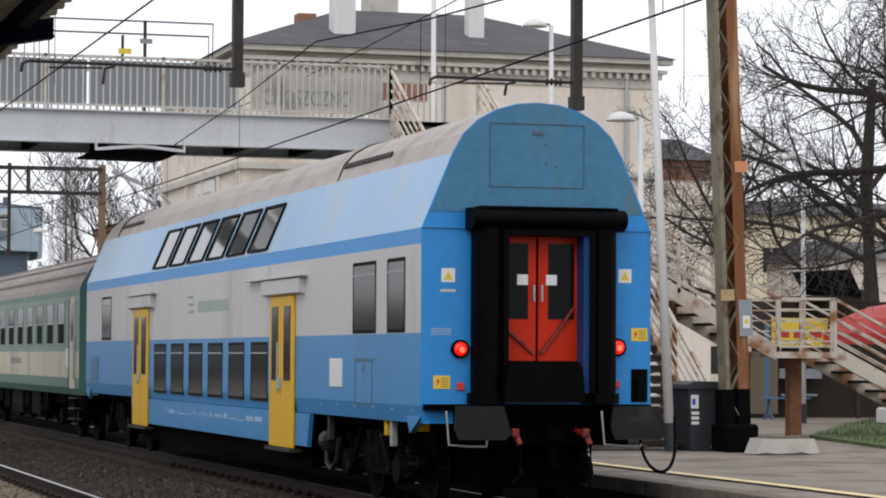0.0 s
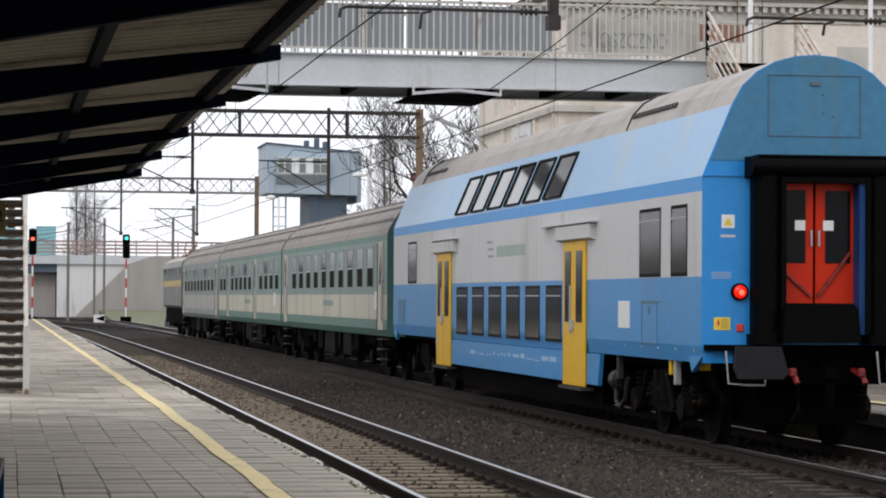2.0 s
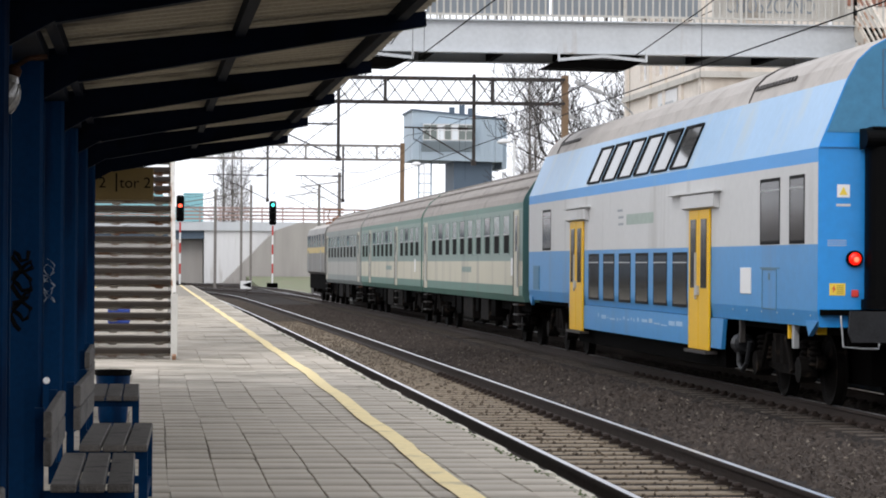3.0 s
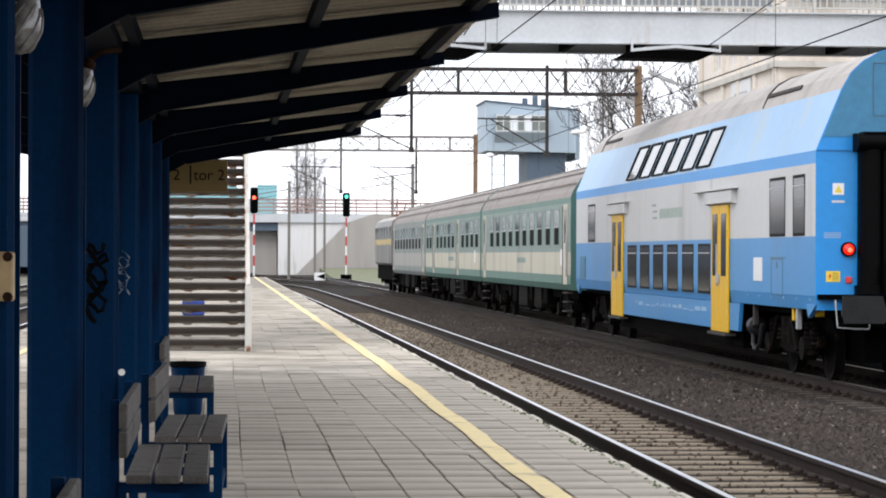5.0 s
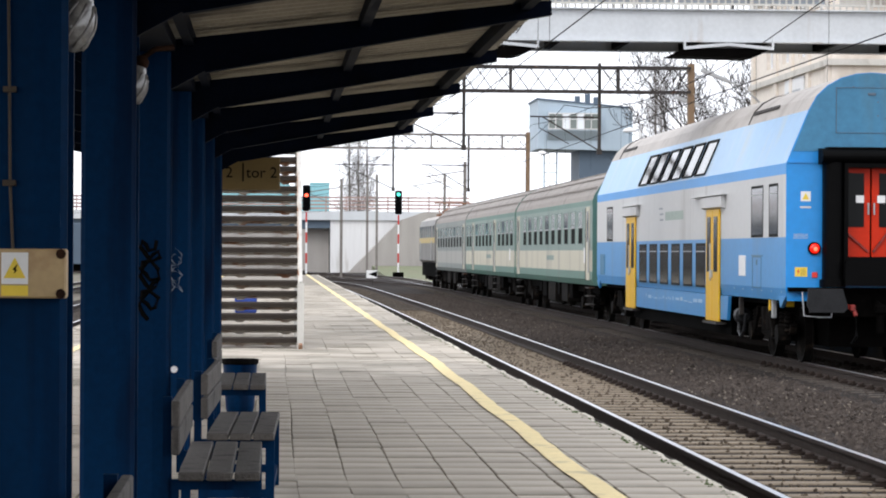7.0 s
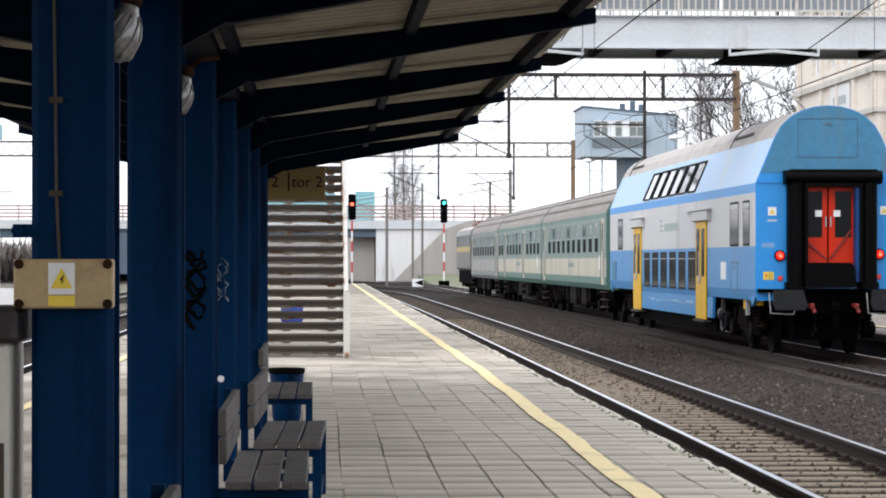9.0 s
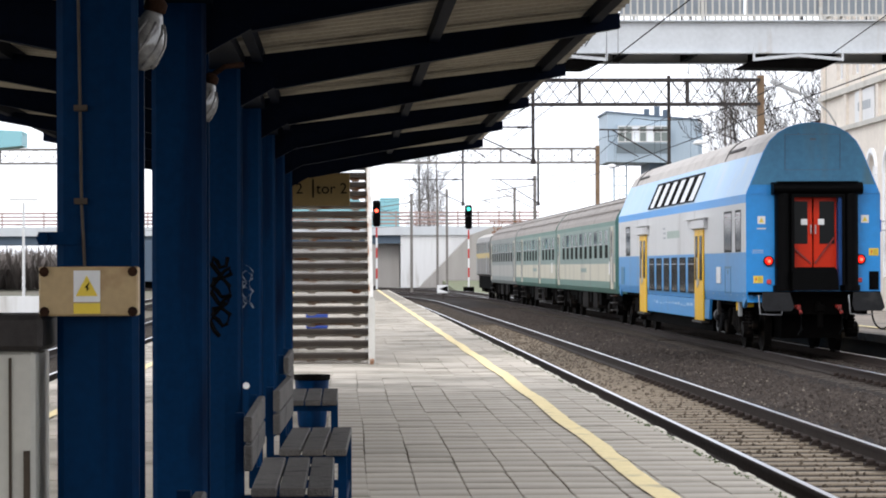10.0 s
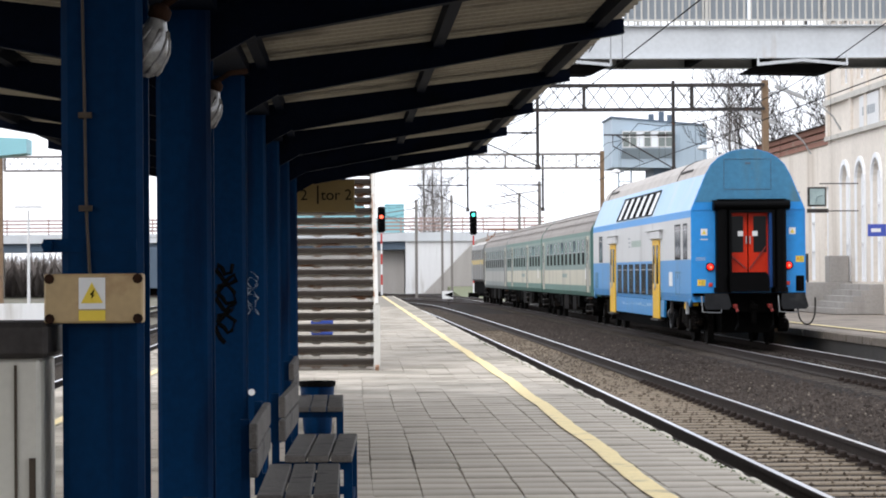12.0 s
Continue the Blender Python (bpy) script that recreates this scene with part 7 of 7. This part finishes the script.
# -- ordinary coaches: grey-green above, cream below --
def plain_coach(back, body_len, windows, doors, paints, label):
    """windows, doors: where they begin along the coach; paints: lower wall, window band, edges."""
    low, band, edge = paints
    c = thing("railway_coach", label, "railway coach", group="green coaches of the train")
    MOVING.append((c, back, body_len))
    hw = 1.41
    hp = [(hw - .06, .97), (hw, 1.12), (hw, 1.33), (hw, 1.88), (hw, 3.05), (hw, 3.18), (hw - .05, 3.32), (1.15, 3.64), (.85, 3.88), (.45, 4.02)]
    pr = [(-x, z) for x, z in hp] + [(0, 4.06)] + [(x, z) for x, z in hp[::-1]]

    def lv(x, z, y):
        if z > 3.19:
            return 3
        if z > 3.05:
            return 2
        if z > 1.88:
            return 1
        return 0 if z > 1.33 else 2
    bm = B()
    r = loft(bm, pr, [0.2, .5, body_len - .3, body_len], lv)
    for q in (r[0], r[-1]):
        bm.faces.new(q).material_index = 4
    part("body", bm, [low, band, edge, M_COACHROOF, edge], c, "coach body with a paler lower wall and a ribbed grey roof")
    for a, z in ((1.28, 3.52), (1.0, 3.79), (.65, 3.97)):
        for s in (-1, 1):
            bm = B()
            beam(bm, (s * a, .3, z), (s * a, body_len - .1, z), .03, .03)
            part("roof_rib", bm, M_COACHROOF, c)
    bm = B()
    box(bm, -1.15, 1.15, .6, body_len - .4, .75, 1.05)
    part("underframe", bm, M_UNDER, c, "black underframe")
    for y0, ln, z0 in ((5.6, .8, .55), (6.9, 1.5, .42), (8.9, .6, .6), (10.1, 2.0, .4), (12.6, 1.1, .48), (14.1, .7, .62)):
        if y0 + ln < body_len - 4.2:
            bm = B()
            box(bm, -1.3, 1.3, y0, y0 + ln, z0, .96, 0, .02)
            part("equipment_box", bm, M_BOGIE if ln > 1.4 else M_UNDER, c, "near-black box under the floor")
    for s in (-1, 1):
        x = s * hw
        for k, y in enumerate(windows):
            w = B()
            xa, xb = sorted((x - s * .002, x + s * .012))
            ya, yb, za, zb = y, y + 1.15, 2.02, 2.97
            for q in ((ya, yb, za, za + .04), (ya, yb, zb - .04, zb), (ya, ya + .04, za + .04, zb - .04), (yb - .04, yb, za + .04, zb - .04)):
                box(w, xa, xb, *q)
            wo = part("window", w, band, c)
            dark = k % 3 == 2
            w = B()
            box(w, *sorted((x, x + s * .004)), ya + .16, yb - .16, za + .04, 2.48)
            part("pane", w, M_BLACK, wo, "dark lowered opening")
            w = B()
            box(w, *sorted((x, x + s * .003)), ya + .05, yb - .05, 2.5, zb - .05)
            part("pane", w, M_GLASS if dark else M_GLASSMID, wo, "dark upper pane" if dark else "upper pane, sky reflection in its grey")
            w = B()
            box(w, *sorted((x, x + s * .016)), ya + .04, yb - .04, 2.475, 2.505)
            part("sash_bar", w, M_GALV, wo)
        for ya in doors:
            d = B()
            box(d, *sorted((x, x + s * .014)), ya, ya + .78, 1.1, 3.02, 0, .005)
            do = part("door", d, M_CREAM, c, "cream entrance door")
            d = B()
            box(d, *sorted((x + s * .013, x + s * .02)), ya + .2, ya + .58, 2.1, 2.9)
            part("pane", d, M_GLASS, do)
            d = B()
            box(d, *sorted((x + s * .01, x + s * .018)), ya + .8, ya + .88, 1.1, 3.0)
            part("door_gap", d, M_BLACK, do, "dark gap beside the door")
            d = B()
            tube(d, [(x + s * .05, ya - .1, 1.3), (x + s * .05, ya - .1, 2.2)], .018, 6)
            part("handrail", d, M_GALV, do)
            for k in range(3):
                d = B()
                box(d, *sorted((x - s * .15, x + s * .03)), ya, ya + .75, .45 + k * .22, .48 + k * .22)
                part("step", d, M_STEELDARK, c)
        if low is M_CREAM:
            d = B()
            box(d, *sorted((x, x + s * .0025)), 9.6, 11.6, 1.6, 1.74)
            part("faded_logo_bar", d, M_PALEGREEN, c, "faded green lettering bar")
            d = B()
            box(d, *sorted((x, x + s * .01)), 1.75, 2.05, 1.55, 1.95)
            part("route_board", d, M_SIGNWHITE, c, "small white route board")
    bm = B()
    prism(bm, [(-.65, 1.2), (-.65, 3.4), (-.55, 3.5), (.58, 3.5), (.68, 3.4), (.68, 1.2)], "y", -.15, .25)
    part("bellows", bm, M_RUBBER, c, "black rubber gangway")
    for x in (-.88, .88):
        bm = B()
        lathe(bm, [(.1, -.35), (.2, -.36), (.2, -.3), (.09, -.28), (.09, .2)], (x, .2, 1.06), "y", 12)
        part("buffer", bm, M_UNDER, c)
    bogie(c, 2.8)
    bogie(c, body_len - 2.6)
    return c


plain_coach(26.35, 21.75, [2.3 + i * 1.74 for i in range(10)], (.75, 20.3), (M_CREAM, M_PALEGREEN, M_GREEN), "green and cream railway coach with a grey ribbed roof")
plain_coach(48.3, 21.85, [.8 + i * 1.6 for i in range(4)] + [9.3 + i * 1.6 for i in range(5)] + [18.9, 20.3], (7.6, 17.6), (M_CREAM, M_PALEGREEN, M_GREEN), "green and cream railway coach with doors along its side")
plain_coach(70.35, 18.5, [2.3 + i * 1.7 for i in range(9)], (.7, 17.4), (M_DULLLOW, M_DULLGREEN, M_DULLGREEN), "dull grey railway coach next to the locomotive")

# -- electric locomotive at the head --
loco = thing("electric_locomotive", "grey electric locomotive with a yellow band and brown pantographs", "locomotive")
LL = 12.0
MOVING.append((loco, 89.0, LL))
hp = [(1.35, 1.3), (1.45, 1.4), (1.45, 1.8), (1.45, 2.28), (1.45, 2.54), (1.45, 3.15), (1.36, 3.42), (1.0, 3.62), (.5, 3.72)]
pr = [(-x, z) for x, z in hp] + [(0, 3.74)] + [(x, z) for x, z in hp[::-1]]
bm = B()
r = loft(bm, pr, [.25, .6, LL - .5, LL - .1], lambda x, z, y: 1 if 2.28 < z < 2.54 else (2 if z > 3.42 else 0))
for q in (r[0], r[-1]):
    bm.faces.new(q)
part("body", bm, [M_LOCO, M_YELLOWDULL, M_ROOFGREY], loco, "grey body with a yellow band")
for s in (-1, 1):
    for y in (.7, 3.0, 4.6, 6.2, 7.8, 9.4, 10.6):
        bm = B()
        box(bm, *sorted((s * 1.45, s * 1.456)), y, y + (.95 if y > 9 else .7), 2.58, 3.12)
        part("window", bm, M_GLASS, loco)
    for y in (2.0, 10.35):
        bm = B()
        tube(bm, [(s * 1.5, y, 1.4), (s * 1.5, y, 2.4)], .02, 6)
        part("handrail", bm, M_GALV, loco)
for x in (-.75, .1):
    bm = B()
    box(bm, x, x + .65, .235, .26, 2.5, 3.1, 0, .01)
    part("windscreen", bm, M_GLASS, loco)
for x in (-.9, .9):
    bm = B()
    lathe(bm, [(.13, -.05), (.13, .05)], (x, .23, 1.7), "y", 14)
    part("headlamp", bm, M_BIG_LENS, loco)
bm = B()
box(bm, -1.3, 1.3, .3, LL - .2, .6, 1.32)
part("underframe", bm, M_UNDER, loco, "black underframe")
for y, up in ((2.6, .5), (8.8, .62)):
    z0 = 3.75
    bm = B()
    top = z0 + up
    for x in (-.6, .6):
        tube(bm, [(x, y - .9, z0), (x, y + .9, z0 + up * .5), (x, y - .4, top)], .035, 6)
    beam(bm, (-.9, y - .4, top), (.9, y - .4, top), .14, .06)
    box(bm, -.7, .7, y - 1, y + 1, 3.68, 3.8)
    part("pantograph", bm, M_RUST, loco, "brown folded pantograph")
for y in (4.4, 5.7, 7.0):
    bm = B()
    box(bm, -.55, .55, y, y + .8, 3.66, 3.98, 0, .03)
    part("roof_box", bm, M_RUST, loco, "brown roof equipment box")
bogie(loco, 2.9, .6, 2.6)
bogie(loco, 9.1, .6, 2.6)
# ---- paving slabs and ballast stones, piece by piece ----
slab = B()
box(slab, -.1656, .1656, -.2455, .2455, -.05, 0, 0, .006)
slab_me = mesh_of("paving_slab", slab, M_SLAB)
rnd = random.Random(12)
count = 0
verts, faces = [], []
y = 14.0
SLAB_X = [2.832 - .167 - i * .334 for i in range(20)]
while y < 120:
    for x in SLAB_X:
        xx = x + .01 * math.sin(y * .55 + x * 1.7) + rnd.uniform(-.004, .004)
        z = PZ + rnd.uniform(-.004, .004)
        rx, ry = rnd.uniform(-.009, .009), rnd.uniform(-.009, .009)
        if x > -.3 and 15.5 < y < 32 and count < 300:
            o = new("paving_slab", slab_me)
            o.parent = island
            o.location, o.rotation_euler = (xx, y + .25, z), (rx, ry, rnd.uniform(-.006, .006))
            count += 1
        else:
            n = len(verts)
            for dz in (-.05, 0):
                for sx, sy in ((-1, -1), (1, -1), (1, 1), (-1, 1)):
                    verts.append((xx + sx * .1656, y + .25 + sy * .2455, z + dz + (rx * sy - ry * sx) * .16))
            faces += [(n + 4, n + 5, n + 6, n + 7), (n, n + 1, n + 5, n + 4), (n + 1, n + 2, n + 6, n + 5), (n + 2, n + 3, n + 7, n + 6), (n + 3, n, n + 4, n + 7)]
    y += .5
me = bpy.data.meshes.new("paving_slabs_rest")
me.from_pydata(verts, [], faces)
me.materials.append(M_SLAB)
o = new("paving_slabs_rest", me)
o.parent = island
o["kind"] = "stuff"

octa = [(1, 0, 0), (-1, 0, 0), (0, 1, 0), (0, -1, 0), (0, 0, 1), (0, 0, -1)]
octf = [(0, 2, 4), (2, 1, 4), (1, 3, 4), (3, 0, 4), (2, 0, 5), (1, 2, 5), (3, 1, 5), (0, 3, 5)]


def stones(name, x0, x1, y0, y1, n, z, seed, r0=.018, r1=.05, material=M_STONE, label="loose brown and grey ballast stones", category="ballast", power=1.5):
    rnd = random.Random(seed)
    verts, faces = [], []
    for i in range(n):
        y = y0 + (y1 - y0) * rnd.random() ** power
        x = rnd.uniform(x0, x1)
        r = rnd.uniform(r0, r1)
        e = Euler((rnd.uniform(0, 6), rnd.uniform(0, 6), rnd.uniform(0, 6))).to_matrix()
        k = len(verts)
        for v in octa:
            q = e @ Vector((v[0] * r * rnd.uniform(.7, 1.3), v[1] * r * rnd.uniform(.7, 1.3), v[2] * r * rnd.uniform(.5, 1)))
            verts.append((x + q.x, y + q.y, z + q.z + r * .2))
        faces += [tuple(k + j for j in f) for f in octf]
    me = bpy.data.meshes.new(name)
    me.from_pydata(verts, [], faces)
    me.materials.append(material)
    tagged(new(name, me), label, category, kind="stuff")


stones("ballast_stones", 5.4, 8.85, 18, 130, 46000, -.235, 1, .022, .06)
stones("ballast_stones", 5.5, 8.8, 18, 90, 1100, -.215, 5, .012, .034, M_STONEPALELOOSE, "scattered pale ballast stones")
stones("ballast_stones", 3.86, 5.24, 14, 120, 15000, -.232, 2, .016, .042, M_STONEBROWN)
stones("ballast_stones", 3.9, 5.2, 16, 32, 450, -.19, 6, .014, .03, M_STONEBROWN, "stones strewn over the sleepers")
stones("ballast_stones", 3.86, 5.24, 26, 150, 12000, -.196, 7, .014, .04, M_STONEBROWN, "stones strewn over the sleepers", power=.62)
stones("moss", 2.77, 2.84, 14, 60, 500, PZ - .008, 8, .008, .02, M_GRASS, "green moss in the joints by the platform edge", "moss")
stones("ballast_stones", 9.0, 11.0, 20, 110, 9000, -.19, 3)
stones("ballast_stones", 2.95, 3.6, 12, 60, 3500, -.22, 4)


# ---- what moves ----
def motions():
    for ob, back, length in MOVING:
        walk(ob, vehicle_rows(back, length))
    for w, y, r in WHEELS:
        walk(w, [(i * .1, pose(0, y, r, -math.degrees(run(i * .1) / r))) for i in range(121)])


motions()
